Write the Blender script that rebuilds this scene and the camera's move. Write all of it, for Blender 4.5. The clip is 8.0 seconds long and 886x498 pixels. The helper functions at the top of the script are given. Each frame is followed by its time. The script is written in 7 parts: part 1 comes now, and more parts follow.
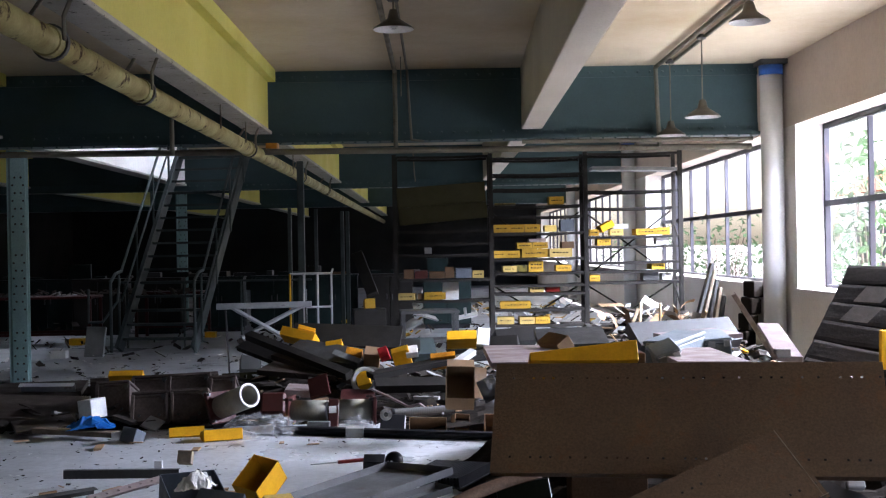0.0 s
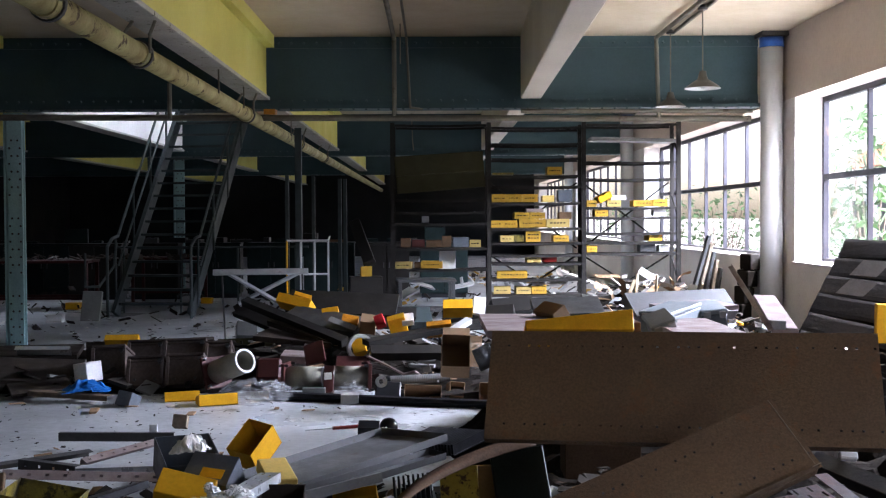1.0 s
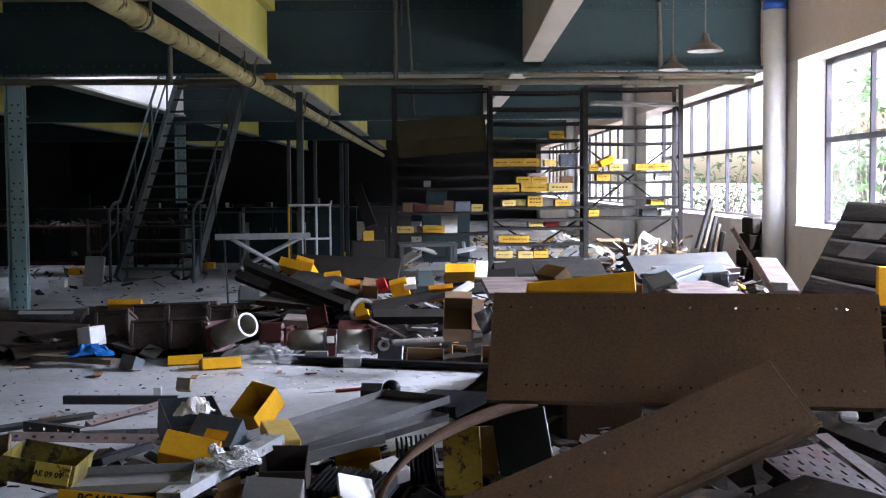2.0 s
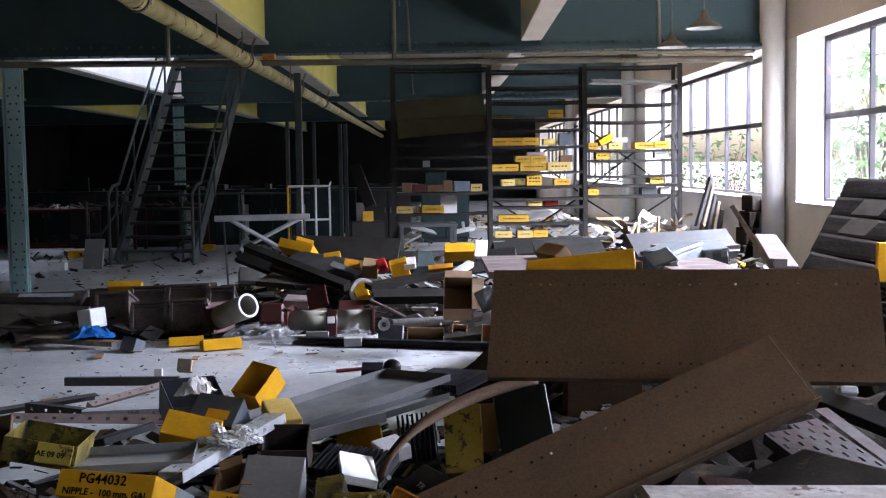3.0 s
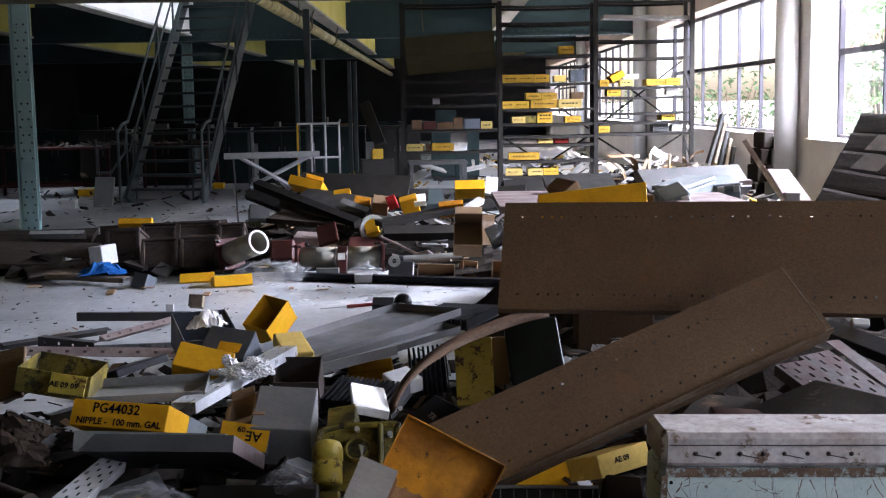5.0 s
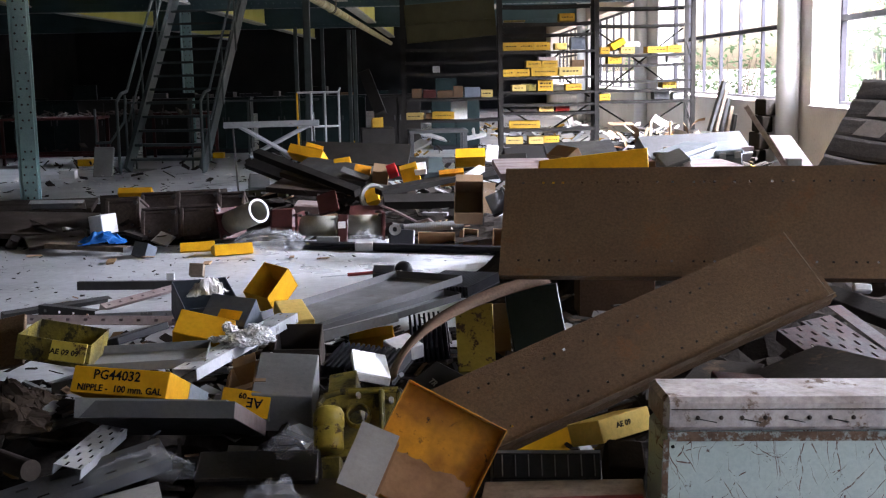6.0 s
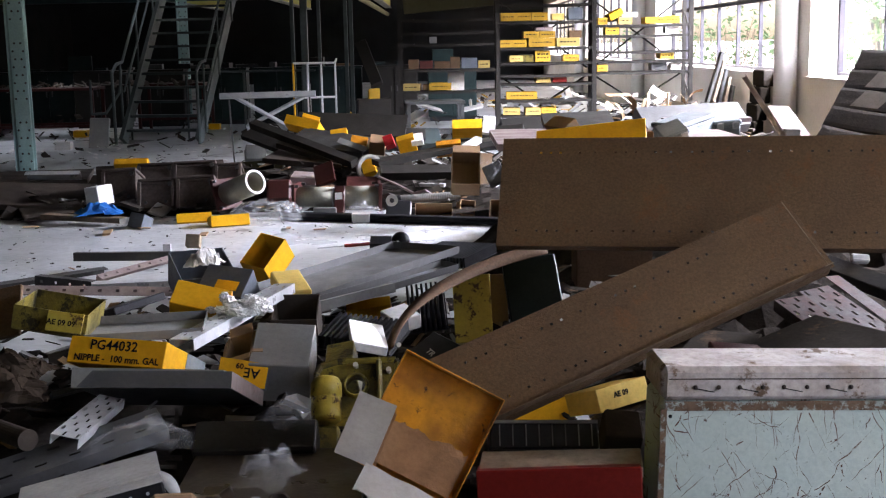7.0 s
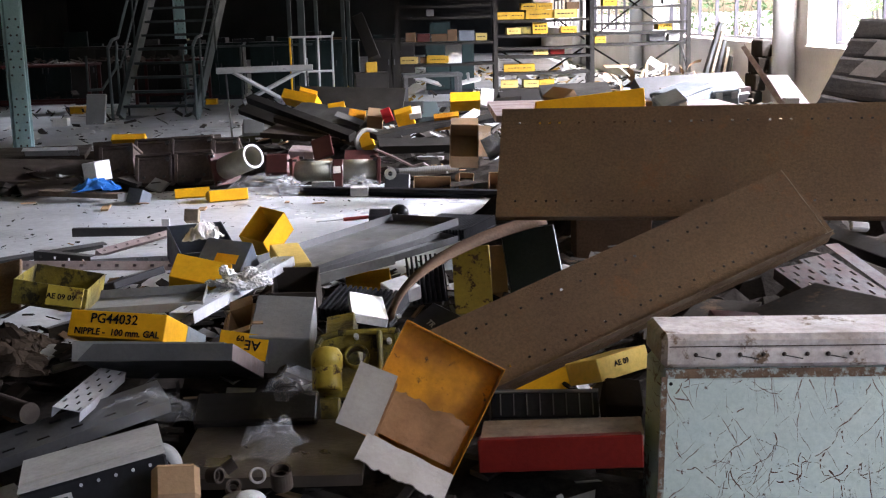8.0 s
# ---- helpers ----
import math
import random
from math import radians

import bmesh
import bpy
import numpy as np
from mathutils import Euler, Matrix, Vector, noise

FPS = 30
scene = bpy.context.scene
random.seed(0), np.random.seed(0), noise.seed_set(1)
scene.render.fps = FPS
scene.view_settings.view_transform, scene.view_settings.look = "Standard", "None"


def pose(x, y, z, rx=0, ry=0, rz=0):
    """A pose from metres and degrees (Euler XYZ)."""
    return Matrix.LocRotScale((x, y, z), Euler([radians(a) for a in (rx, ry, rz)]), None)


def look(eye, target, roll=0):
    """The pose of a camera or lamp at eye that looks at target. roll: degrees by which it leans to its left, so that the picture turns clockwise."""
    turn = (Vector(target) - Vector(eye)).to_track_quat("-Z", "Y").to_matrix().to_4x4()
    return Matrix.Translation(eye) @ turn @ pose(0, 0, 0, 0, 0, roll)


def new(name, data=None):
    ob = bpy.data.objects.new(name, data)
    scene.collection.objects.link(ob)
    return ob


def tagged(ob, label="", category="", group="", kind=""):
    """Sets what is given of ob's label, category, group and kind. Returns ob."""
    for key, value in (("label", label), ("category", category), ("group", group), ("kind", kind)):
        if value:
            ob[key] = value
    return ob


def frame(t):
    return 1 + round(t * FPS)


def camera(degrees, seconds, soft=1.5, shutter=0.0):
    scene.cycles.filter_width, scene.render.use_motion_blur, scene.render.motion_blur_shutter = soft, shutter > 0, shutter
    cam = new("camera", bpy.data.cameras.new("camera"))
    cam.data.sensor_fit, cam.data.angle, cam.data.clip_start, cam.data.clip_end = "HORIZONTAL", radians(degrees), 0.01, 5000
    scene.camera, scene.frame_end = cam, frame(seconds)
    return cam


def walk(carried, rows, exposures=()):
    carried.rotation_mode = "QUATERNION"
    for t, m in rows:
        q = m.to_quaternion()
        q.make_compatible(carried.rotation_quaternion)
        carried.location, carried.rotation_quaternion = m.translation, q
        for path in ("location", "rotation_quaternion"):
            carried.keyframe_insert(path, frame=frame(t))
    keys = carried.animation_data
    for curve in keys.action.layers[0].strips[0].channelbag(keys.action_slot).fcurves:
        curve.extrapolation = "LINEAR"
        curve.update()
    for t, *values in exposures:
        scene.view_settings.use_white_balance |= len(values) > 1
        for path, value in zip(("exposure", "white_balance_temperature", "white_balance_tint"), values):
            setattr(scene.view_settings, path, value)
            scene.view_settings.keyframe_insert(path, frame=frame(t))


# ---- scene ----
cam = camera(40.93, 8.0, soft=1.2)
PATH = [
    (0.0, pose(0.0000, 0.0000, 1.4500, 90.000, 1.050, -0.382)),
    (0.5, pose(0.0010, 0.0052, 1.4411, 89.304, 0.692, -0.379)),
    (1.0, pose(0.0018, 0.0096, 1.4363, 88.546, 0.299, -0.504)),
    (1.5, pose(0.0009, 0.0062, 1.4291, 87.560, 0.247, -0.429)),
    (3.0, pose(0.0015, 0.0040, 1.4125, 85.947, 0.863, -0.457)),
    (3.5, pose(-0.0005, 0.0064, 1.4059, 85.222, 0.586, -0.324)),
    (4.0, pose(0.0017, 0.0092, 1.3982, 84.390, 0.610, -0.237)),
    (4.5, pose(-0.0028, 0.0118, 1.3913, 83.732, 0.772, -0.091)),
    (6.0, pose(-0.0049, 0.0320, 1.3668, 81.605, 1.131, 0.005)),
    (6.5, pose(-0.0058, 0.0384, 1.3634, 80.913, 1.007, -0.045)),
    (7.0, pose(-0.0074, 0.0423, 1.3590, 80.248, 1.095, -0.152)),
    (7.5, pose(-0.0079, 0.0461, 1.3519, 79.646, 1.306, -0.231)),
    (8.0, pose(-0.0102, 0.0447, 1.3468, 79.009, 1.558, -0.299)),
]
EXPOSURES = [(0.0, 2.32, 5850, 19), (3.5, 2.52, 5900, 20), (6.0, 2.78, 6150, 20), (8.0, 3.12, 6400, 20)]
walk(cam, PATH, EXPOSURES)

# ---- light: sky, sun behind cloud, skylight seen through the window band ----
world = bpy.data.worlds.new("sky")
scene.world = world
world.use_nodes = True
wn = world.node_tree
sky = wn.nodes.new("ShaderNodeTexSky")
sky.sky_type = 'NISHITA'
sky.sun_disc = False
sky.sun_elevation, sky.sun_rotation = radians(55), radians(60)
sky.air_density, sky.dust_density = 1.0, 4.0
wn.links.new(sky.outputs[0], wn.nodes["Background"].inputs[0])
wn.nodes["Background"].inputs[1].default_value = 0.15


def lamp(name, kind, m, energy, color=(1, 1, 1), size=None):
    data = bpy.data.lights.new(name, kind)
    data.energy, data.color = energy, color
    if kind == 'SUN':
        data.angle = size
    elif size:
        data.shape, data.size, data.size_y = 'RECTANGLE', size[0], size[1]
    ob = new(name, data)
    ob.matrix_world = m
    return ob


lamp("sun", 'SUN', look((14, 10, 20), (8, 14, 0)), 5.0, (1, 0.95, 0.88), radians(0.6))
# the sky's light that falls in through the band of windows, and down the stair opening
lamp("window_daylight", 'AREA', look((8.8, 11.6, 5.4), (3.95, 10.6, 2.0)), 3350, (0.87, 0.92, 1.0), (5.6, 3.4))
lamp("window_daylight", 'AREA', look((8.8, -0.5, 5.0), (3.95, 0.0, 2.0)), 165, (0.9, 0.94, 1.0), (5.6, 3.4))
lamp("window_daylight", 'AREA', look((5.5, 27.0, 4.1), (3.2, 27.0, 1.6)), 24, (0.9, 0.94, 1.0), (9.0, 1.8))
stairwell = lamp("stair_daylight", 'AREA', look((-2.6, 19.0, 5.3), (-4.87, 18.9, 3.0)), 11, (0.86, 0.93, 1.0), (7.6, 0.5))
stairwell.data.spread = radians(40)

# ---- materials ----
def material(name, base, rough=0.6, metal=0.0, tint=None, blotch=2.0, amount=0.35, grain=60.0, grain_amount=0.15, bump=0.15, rust=None, rust_at=0.6, rust_scale=4.0, scratch=0.0, per_object=0.0, sheen=0.1):
    """Paint, metal, card or stone: a base colour with blotches, grain, worn or rusty patches and fine relief."""
    m = bpy.data.materials.new(name)
    m.use_nodes = True
    nt = m.node_tree
    N, L = nt.nodes, nt.links
    b = N["Principled BSDF"]
    b.inputs["Metallic"].default_value = metal
    b.inputs["Specular IOR Level"].default_value = sheen
    co = N.new("ShaderNodeTexCoord")
    info = N.new("ShaderNodeObjectInfo")
    shift = N.new("ShaderNodeVectorMath")
    shift.operation = 'ADD'
    mul = N.new("ShaderNodeMath")
    mul.operation = 'MULTIPLY'
    mul.inputs[1].default_value = 37.0
    L.new(info.outputs["Random"], mul.inputs[0])
    L.new(co.outputs["Object"], shift.inputs[0])
    L.new(mul.outputs[0], shift.inputs[1])

    def tex(scale, detail, rough_=0.6):
        n = N.new("ShaderNodeTexNoise")
        n.inputs["Scale"].default_value, n.inputs["Detail"].default_value, n.inputs["Roughness"].default_value = scale, detail, rough_
        L.new(shift.outputs[0], n.inputs["Vector"])
        return n

    def mixed(fac, a, c, mode='MIX'):
        x = N.new("ShaderNodeMix")
        x.data_type, x.blend_type = 'RGBA', mode
        if isinstance(fac, float):
            x.inputs[0].default_value = fac
        else:
            L.new(fac, x.inputs[0])
        for sock, v in ((x.inputs[6], a), (x.inputs[7], c)):
            if isinstance(v, tuple):
                sock.default_value = (*v, 1)
            else:
                L.new(v, sock)
        return x.outputs[2]

    def ramp(src, lo, hi):
        r = N.new("ShaderNodeMapRange")
        r.inputs[1].default_value, r.inputs[2].default_value = lo, hi
        L.new(src, r.inputs[0])
        return r.outputs[0]

    other = tint or tuple(c * 0.45 for c in base)
    big = tex(blotch, 5)
    fine = tex(grain, 4, 0.7)
    f1 = N.new("ShaderNodeMath")
    f1.operation = 'MULTIPLY'
    f1.inputs[1].default_value = amount * 2
    L.new(ramp(big.outputs[0], 0.35, 0.75), f1.inputs[0])
    col = mixed(f1.outputs[0], base, other)
    f2 = N.new("ShaderNodeMath")
    f2.operation = 'MULTIPLY'
    f2.inputs[1].default_value = grain_amount * 2
    L.new(ramp(fine.outputs[0], 0.4, 0.75), f2.inputs[0])
    col = mixed(f2.outputs[0], col, tuple(c * 0.3 for c in base))
    rough_src = None
    if rust:
        rt = tex(rust_scale, 8, 0.72)
        mask = ramp(rt.outputs[0], rust_at, rust_at + 0.06)
        rr = tex(25.0, 4)
        rc = mixed(rr.outputs[0], rust, tuple(c * 0.35 for c in rust))
        col = mixed(mask, col, rc)
        rough_src = mask
    if scratch:
        warp = tex(5.0, 3)
        wv = N.new("ShaderNodeVectorMath")
        wv.operation = 'MULTIPLY_ADD'
        wv.inputs[1].default_value = (0.06, 0.06, 0.06)
        L.new(warp.outputs[1], wv.inputs[0])
        L.new(shift.outputs[0], wv.inputs[2])
        total = None
        for turn, lo in ((0.55, 0.68), (-0.75, 0.69), (0.12, 0.685), (-0.3, 0.70)):
            mp = N.new("ShaderNodeMapping")
            mp.inputs["Rotation"].default_value = (0, turn, 0)
            turned = N.new("ShaderNodeMapping")
            turned.inputs["Scale"].default_value = (scratch * 42, 3.0, scratch * 0.9)
            L.new(wv.outputs[0], mp.inputs[0])
            L.new(mp.outputs[0], turned.inputs[0])
            sc = N.new("ShaderNodeTexNoise")
            sc.inputs["Scale"].default_value, sc.inputs["Detail"].default_value = 1.0, 2
            L.new(turned.outputs[0], sc.inputs["Vector"])
            line = ramp(sc.outputs[0], lo - 0.02, lo + 0.02)
            if total is None:
                total = line
            else:
                mx = N.new("ShaderNodeMath")
                mx.operation = 'MAXIMUM'
                L.new(total, mx.inputs[0])
                L.new(line, mx.inputs[1])
                total = mx.outputs[0]
        fleck = tex(55.0, 3)
        g2 = N.new("ShaderNodeMath")
        g2.operation = 'MULTIPLY'
        L.new(total, g2.inputs[0])
        L.new(ramp(fleck.outputs[0], 0.36, 0.5), g2.inputs[1])
        col = mixed(g2.outputs[0], col, rust or (0.08, 0.05, 0.04))
    if per_object:
        hs = N.new("ShaderNodeHueSaturation")
        v = N.new("ShaderNodeMapRange")
        v.inputs[3].default_value, v.inputs[4].default_value = 1 - per_object, 1 + per_object
        L.new(info.outputs["Random"], v.inputs[0])
        L.new(v.outputs[0], hs.inputs["Value"])
        L.new(col, hs.inputs["Color"])
        col = hs.outputs[0]
    L.new(col, b.inputs["Base Color"])
    rr = N.new("ShaderNodeMapRange")
    rr.inputs[1].default_value, rr.inputs[2].default_value = 0.3, 0.7
    rr.inputs[3].default_value, rr.inputs[4].default_value = max(0.05, rough - 0.12), min(1, rough + 0.15)
    L.new(big.outputs[0], rr.inputs[0])
    L.new(rr.outputs[0], b.inputs["Roughness"])
    if metal and rough_src:
        inv = N.new("ShaderNodeMapRange")
        inv.inputs[3].default_value, inv.inputs[4].default_value = metal, 0.0
        L.new(rough_src, inv.inputs[0])
        L.new(inv.outputs[0], b.inputs["Metallic"])
    if bump:
        bp = N.new("ShaderNodeBump")
        bp.inputs["Strength"].default_value, bp.inputs["Distance"].default_value = bump, 0.01
        L.new(fine.outputs[0], bp.inputs["Height"])
        L.new(bp.outputs[0], b.inputs["Normal"])
    return m


M_FLOOR = material("grey_concrete_floor", (0.52, 0.535, 0.55), 0.33, tint=(0.2, 0.2, 0.2), blotch=0.7, amount=0.35, grain=18, grain_amount=0.25, bump=0.2, rust=(0.09, 0.085, 0.08), rust_at=0.6, rust_scale=1.4, sheen=0.6)
M_CEIL = material("stained_cream_ceiling", (0.57, 0.50, 0.37), 0.85, tint=(0.36, 0.27, 0.15), blotch=0.5, amount=0.4, grain=30, grain_amount=0.06, bump=0.1)
M_WALL = material("cream_wall_plaster", (0.6, 0.53, 0.47), 0.85, tint=(0.43, 0.35, 0.29), blotch=0.7, amount=0.25, grain=25, grain_amount=0.08, bump=0.15)
M_WHITEWALL = material("white_painted_plaster", (0.74, 0.72, 0.7), 0.8, tint=(0.5, 0.46, 0.42), blotch=1.2, amount=0.25, grain=30, grain_amount=0.1, bump=0.2, rust=(0.3, 0.26, 0.22), rust_at=0.66, rust_scale=3)
# near black: the shade of the hall's depth is put into the wall colour
M_SHADEWALL = material("shade_black_wall", (0.025, 0.025, 0.025), 0.85, blotch=0.6)
M_BLUE = material("blue_green_girder_paint", (0.052, 0.085, 0.09), 0.45, tint=(0.03, 0.05, 0.053), blotch=1.0, amount=0.35, grain=40, grain_amount=0.1, bump=0.1)
M_COLBLUE = material("pale_blue_column_paint", (0.36, 0.54, 0.54), 0.45, tint=(0.25, 0.37, 0.37), blotch=2, amount=0.3, rust=(0.16, 0.15, 0.13), rust_at=0.66)
M_CREAMBEAM = material("yellowed_cream_beam_paint", (0.64, 0.59, 0.15), 0.5, tint=(0.5, 0.44, 0.11), blotch=0.8, amount=0.25, grain=30, grain_amount=0.06, bump=0.08)
M_FLANGE = material("grey_flaking_beam_paint", (0.42, 0.41, 0.36), 0.6, tint=(0.3, 0.29, 0.25), blotch=3, rust=(0.05, 0.04, 0.03), rust_at=0.585, rust_scale=16)
M_PALEBEAM = material("pale_cream_concrete", (0.62, 0.57, 0.48), 0.75, tint=(0.45, 0.4, 0.33), blotch=1, amount=0.25)
M_WHITEMETAL = material("white_column_paint", (0.75, 0.76, 0.77), 0.4, tint=(0.55, 0.55, 0.55), blotch=1.5, amount=0.25, grain=30, grain_amount=0.05, rust=(0.3, 0.27, 0.24), rust_at=0.7)
M_BLUECAP = material("bright_blue_paint", (0.05, 0.13, 0.42), 0.5)
M_PIPE = material("dirty_cream_pipe_paint", (0.44, 0.40, 0.18), 0.42, tint=(0.2, 0.15, 0.06), blotch=3.5, amount=0.5, rust=(0.09, 0.055, 0.03), rust_at=0.56, rust_scale=5)
M_CONDUIT = material("grimy_conduit", (0.17, 0.155, 0.12), 0.55, blotch=3, rust=(0.1, 0.07, 0.05), rust_at=0.6)
M_STEEL = material("dark_grey_steel", (0.075, 0.075, 0.075), 0.45, 0.35, tint=(0.05, 0.045, 0.04), blotch=4, amount=0.35, rust=(0.10, 0.06, 0.04), rust_at=0.66, per_object=0.25)
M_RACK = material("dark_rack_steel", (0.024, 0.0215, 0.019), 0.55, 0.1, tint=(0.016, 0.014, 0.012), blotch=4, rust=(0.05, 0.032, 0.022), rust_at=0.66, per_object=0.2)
M_STAIR = material("grey_green_stair_paint", (0.075, 0.09, 0.088), 0.5, 0.2, tint=(0.03, 0.036, 0.035), blotch=3, rust=(0.09, 0.07, 0.05), rust_at=0.64)
M_GALV = material("galvanised_steel", (0.56, 0.57, 0.59), 0.35, 0.4, tint=(0.34, 0.35, 0.37), blotch=9, amount=0.4, grain=90, grain_amount=0.1, bump=0.05)
M_GREYPAINT = material("grey_painted_sheet", (0.19, 0.19, 0.184), 0.42, 0.0, tint=(0.13, 0.127, 0.12), blotch=4, amount=0.35, rust=(0.12, 0.08, 0.06), rust_at=0.68, per_object=0.3)
M_RUSTSHELF = material("brown_rusty_shelf", (0.165, 0.102, 0.054), 0.44, 0.1, tint=(0.105, 0.062, 0.035), blotch=2.6, amount=0.42, grain=100, grain_amount=0.34, bump=0.4, rust=(0.215, 0.105, 0.045), rust_at=0.57, rust_scale=4.2, sheen=0.2)
M_YELLOW = material("scuffed_yellow_paint", (0.74, 0.385, 0.012), 0.42, tint=(0.52, 0.24, 0.01), blotch=6, amount=0.35, grain=60, grain_amount=0.12, bump=0.05, rust=(0.10, 0.06, 0.03), rust_at=0.69, rust_scale=14, per_object=0.12)
M_OCHRE = material("rusty_ochre_bin_inside", (0.64, 0.265, 0.008), 0.4, tint=(0.26, 0.095, 0.008), blotch=8, amount=0.55, grain=45, grain_amount=0.2, rust=(0.06, 0.03, 0.014), rust_at=0.605, rust_scale=34, sheen=0.3)
M_OLIVE = material("olive_yellow_worn_paint", (0.23, 0.18, 0.026), 0.4, tint=(0.05, 0.04, 0.012), blotch=9, amount=0.75, grain=70, grain_amount=0.25, bump=0.4, rust=(0.03, 0.022, 0.013), rust_at=0.535, rust_scale=11, sheen=0.35)
M_CARD = material("brown_cardboard", (0.3, 0.2, 0.12), 0.85, tint=(0.24, 0.15, 0.09), blotch=5, amount=0.35, grain=80, grain_amount=0.1, per_object=0.25, sheen=0.0)
M_GREYCARD = material("grey_card", (0.42, 0.39, 0.355), 0.85, tint=(0.27, 0.24, 0.21), blotch=6, grain=80, grain_amount=0.1, sheen=0.0)
M_WHITE = material("dusty_white_enamel", (0.68, 0.68, 0.68), 0.5, tint=(0.45, 0.44, 0.43), blotch=6, amount=0.3, per_object=0.15)
M_PAPER = material("white_paper", (0.72, 0.71, 0.69), 0.8, tint=(0.5, 0.48, 0.45), blotch=8, amount=0.25, per_object=0.2, sheen=0.0)
M_DUSTPAPER = material("dusty_packing_paper", (0.45, 0.42, 0.38), 0.85, tint=(0.25, 0.22, 0.18), blotch=6, amount=0.4, per_object=0.3, sheen=0.0)
M_OILTRAY = material("oily_brown_sheet_steel", (0.04, 0.03, 0.022), 0.35, tint=(0.025, 0.019, 0.014), blotch=6, amount=0.5, rust=(0.075, 0.05, 0.03), rust_at=0.6, rust_scale=7, sheen=0.4)
M_DUSTGREY = material("dusty_grey_cover_paint", (0.40, 0.40, 0.39), 0.6, tint=(0.27, 0.265, 0.255), blotch=6, amount=0.4, grain=60, grain_amount=0.15, bump=0.1)
M_OLDYELLOW = material("scratched_old_yellow_paint", (0.40, 0.31, 0.045), 0.42, tint=(0.26, 0.19, 0.03), blotch=6, amount=0.4, rust=(0.08, 0.04, 0.018), rust_at=0.56, rust_scale=24, sheen=0.3)
M_DARKCARD = material("grimy_dark_card", (0.12, 0.075, 0.045), 0.85, tint=(0.08, 0.05, 0.03), blotch=5, amount=0.4, per_object=0.3, sheen=0.0)
M_MINT = material("mint_green_scratched_paint", (0.41, 0.475, 0.44), 0.45, tint=(0.32, 0.385, 0.355), blotch=3, amount=0.4, grain=70, grain_amount=0.1, rust=(0.12, 0.07, 0.055), rust_at=0.625, rust_scale=26, scratch=3.6)
M_MINTTOP = material("chalky_weathered_paint", (0.47, 0.43, 0.41), 0.75, tint=(0.24, 0.19, 0.16), blotch=7, amount=0.5, grain=45, grain_amount=0.3, rust=(0.17, 0.11, 0.07), rust_at=0.57, rust_scale=9)
M_WORNEDGE = material("rust_worn_paint_edge", (0.15, 0.095, 0.06), 0.75, tint=(0.08, 0.05, 0.035), blotch=20, amount=0.5, grain=60, grain_amount=0.3, rust=(0.36, 0.40, 0.37), rust_at=0.51, rust_scale=22)
M_BAREEDGE = material("bare_worn_steel_edge", (0.40, 0.33, 0.25), 0.5, 0.2, tint=(0.2, 0.13, 0.08), blotch=14, amount=0.5)
M_WORNRUST = material("scuffed_rusty_steel", (0.185, 0.13, 0.09), 0.6, tint=(0.12, 0.07, 0.04), blotch=9, amount=0.5, grain=70, grain_amount=0.25)
M_CRATE = material("dull_brown_enamel_casting", (0.10, 0.078, 0.068), 0.6, tint=(0.06, 0.045, 0.038), blotch=5, amount=0.5, grain=40, grain_amount=0.3, per_object=0.2)
M_DRUM = material("dull_khaki_silver_paint", (0.27, 0.26, 0.215), 0.5, 0.15, tint=(0.18, 0.17, 0.14), blotch=8, amount=0.4)
M_GOUGE = material("rusty_scratch", (0.13, 0.075, 0.06), 0.8, blotch=20)
M_DARKSHEET = material("dark_dusty_sheet_steel", (0.1, 0.101, 0.105), 0.42, 0.0, tint=(0.07, 0.068, 0.066), blotch=5, amount=0.45, rust=(0.09, 0.055, 0.04), rust_at=0.64, sheen=0.3)
M_BROWNPAPER = material("oily_brown_paper", (0.03, 0.022, 0.016), 0.6, tint=(0.018, 0.014, 0.011), blotch=9, amount=0.5, sheen=0.0)
M_LINING = material("warm_brown_card_lining", (0.32, 0.17, 0.085), 0.85, tint=(0.15, 0.075, 0.04), blotch=7, amount=0.5, grain=80, grain_amount=0.12, sheen=0.0)
M_PINKTRAY = material("rust_tinged_tray_steel", (0.068, 0.058, 0.056), 0.5, 0.1, tint=(0.08, 0.034, 0.025), blotch=5, amount=0.5, grain=60, grain_amount=0.25, sheen=0.04)
M_MAROON = material("maroon_paint", (0.065, 0.02, 0.018), 0.5, tint=(0.035, 0.014, 0.012), blotch=6, amount=0.4)
M_RED = material("red_painted_steel", (0.12, 0.008, 0.005), 0.6, tint=(0.09, 0.006, 0.006), blotch=5, amount=0.35, rust=(0.3, 0.12, 0.03), rust_at=0.72)
M_BLACK = material("black_plastic", (0.018, 0.018, 0.02), 0.4, blotch=6, per_object=0.2)
M_WOOD = material("grey_weathered_timber", (0.25, 0.2, 0.15), 0.75, tint=(0.14, 0.11, 0.08), blotch=5, amount=0.45, grain=30, grain_amount=0.3, sheen=0.0)
M_STRIP = material("rusty_brown_strip_steel", (0.075, 0.045, 0.028), 0.75, tint=(0.1, 0.06, 0.035), blotch=8, amount=0.5, grain=90, grain_amount=0.3, sheen=0.04)
M_BROWNMETAL = material("dull_brown_grey_cast_metal", (0.06, 0.047, 0.038), 0.55, 0.1, tint=(0.045, 0.036, 0.03), blotch=5, amount=0.45, per_object=0.2)
M_SILVER = material("dull_aluminium", (0.42, 0.41, 0.39), 0.5, 0.12, tint=(0.3, 0.3, 0.28), blotch=6, amount=0.35)
M_BLUEPLASTIC = material("blue_plastic_film", (0.02, 0.13, 0.42), 0.35, blotch=9, grain_amount=0.05)
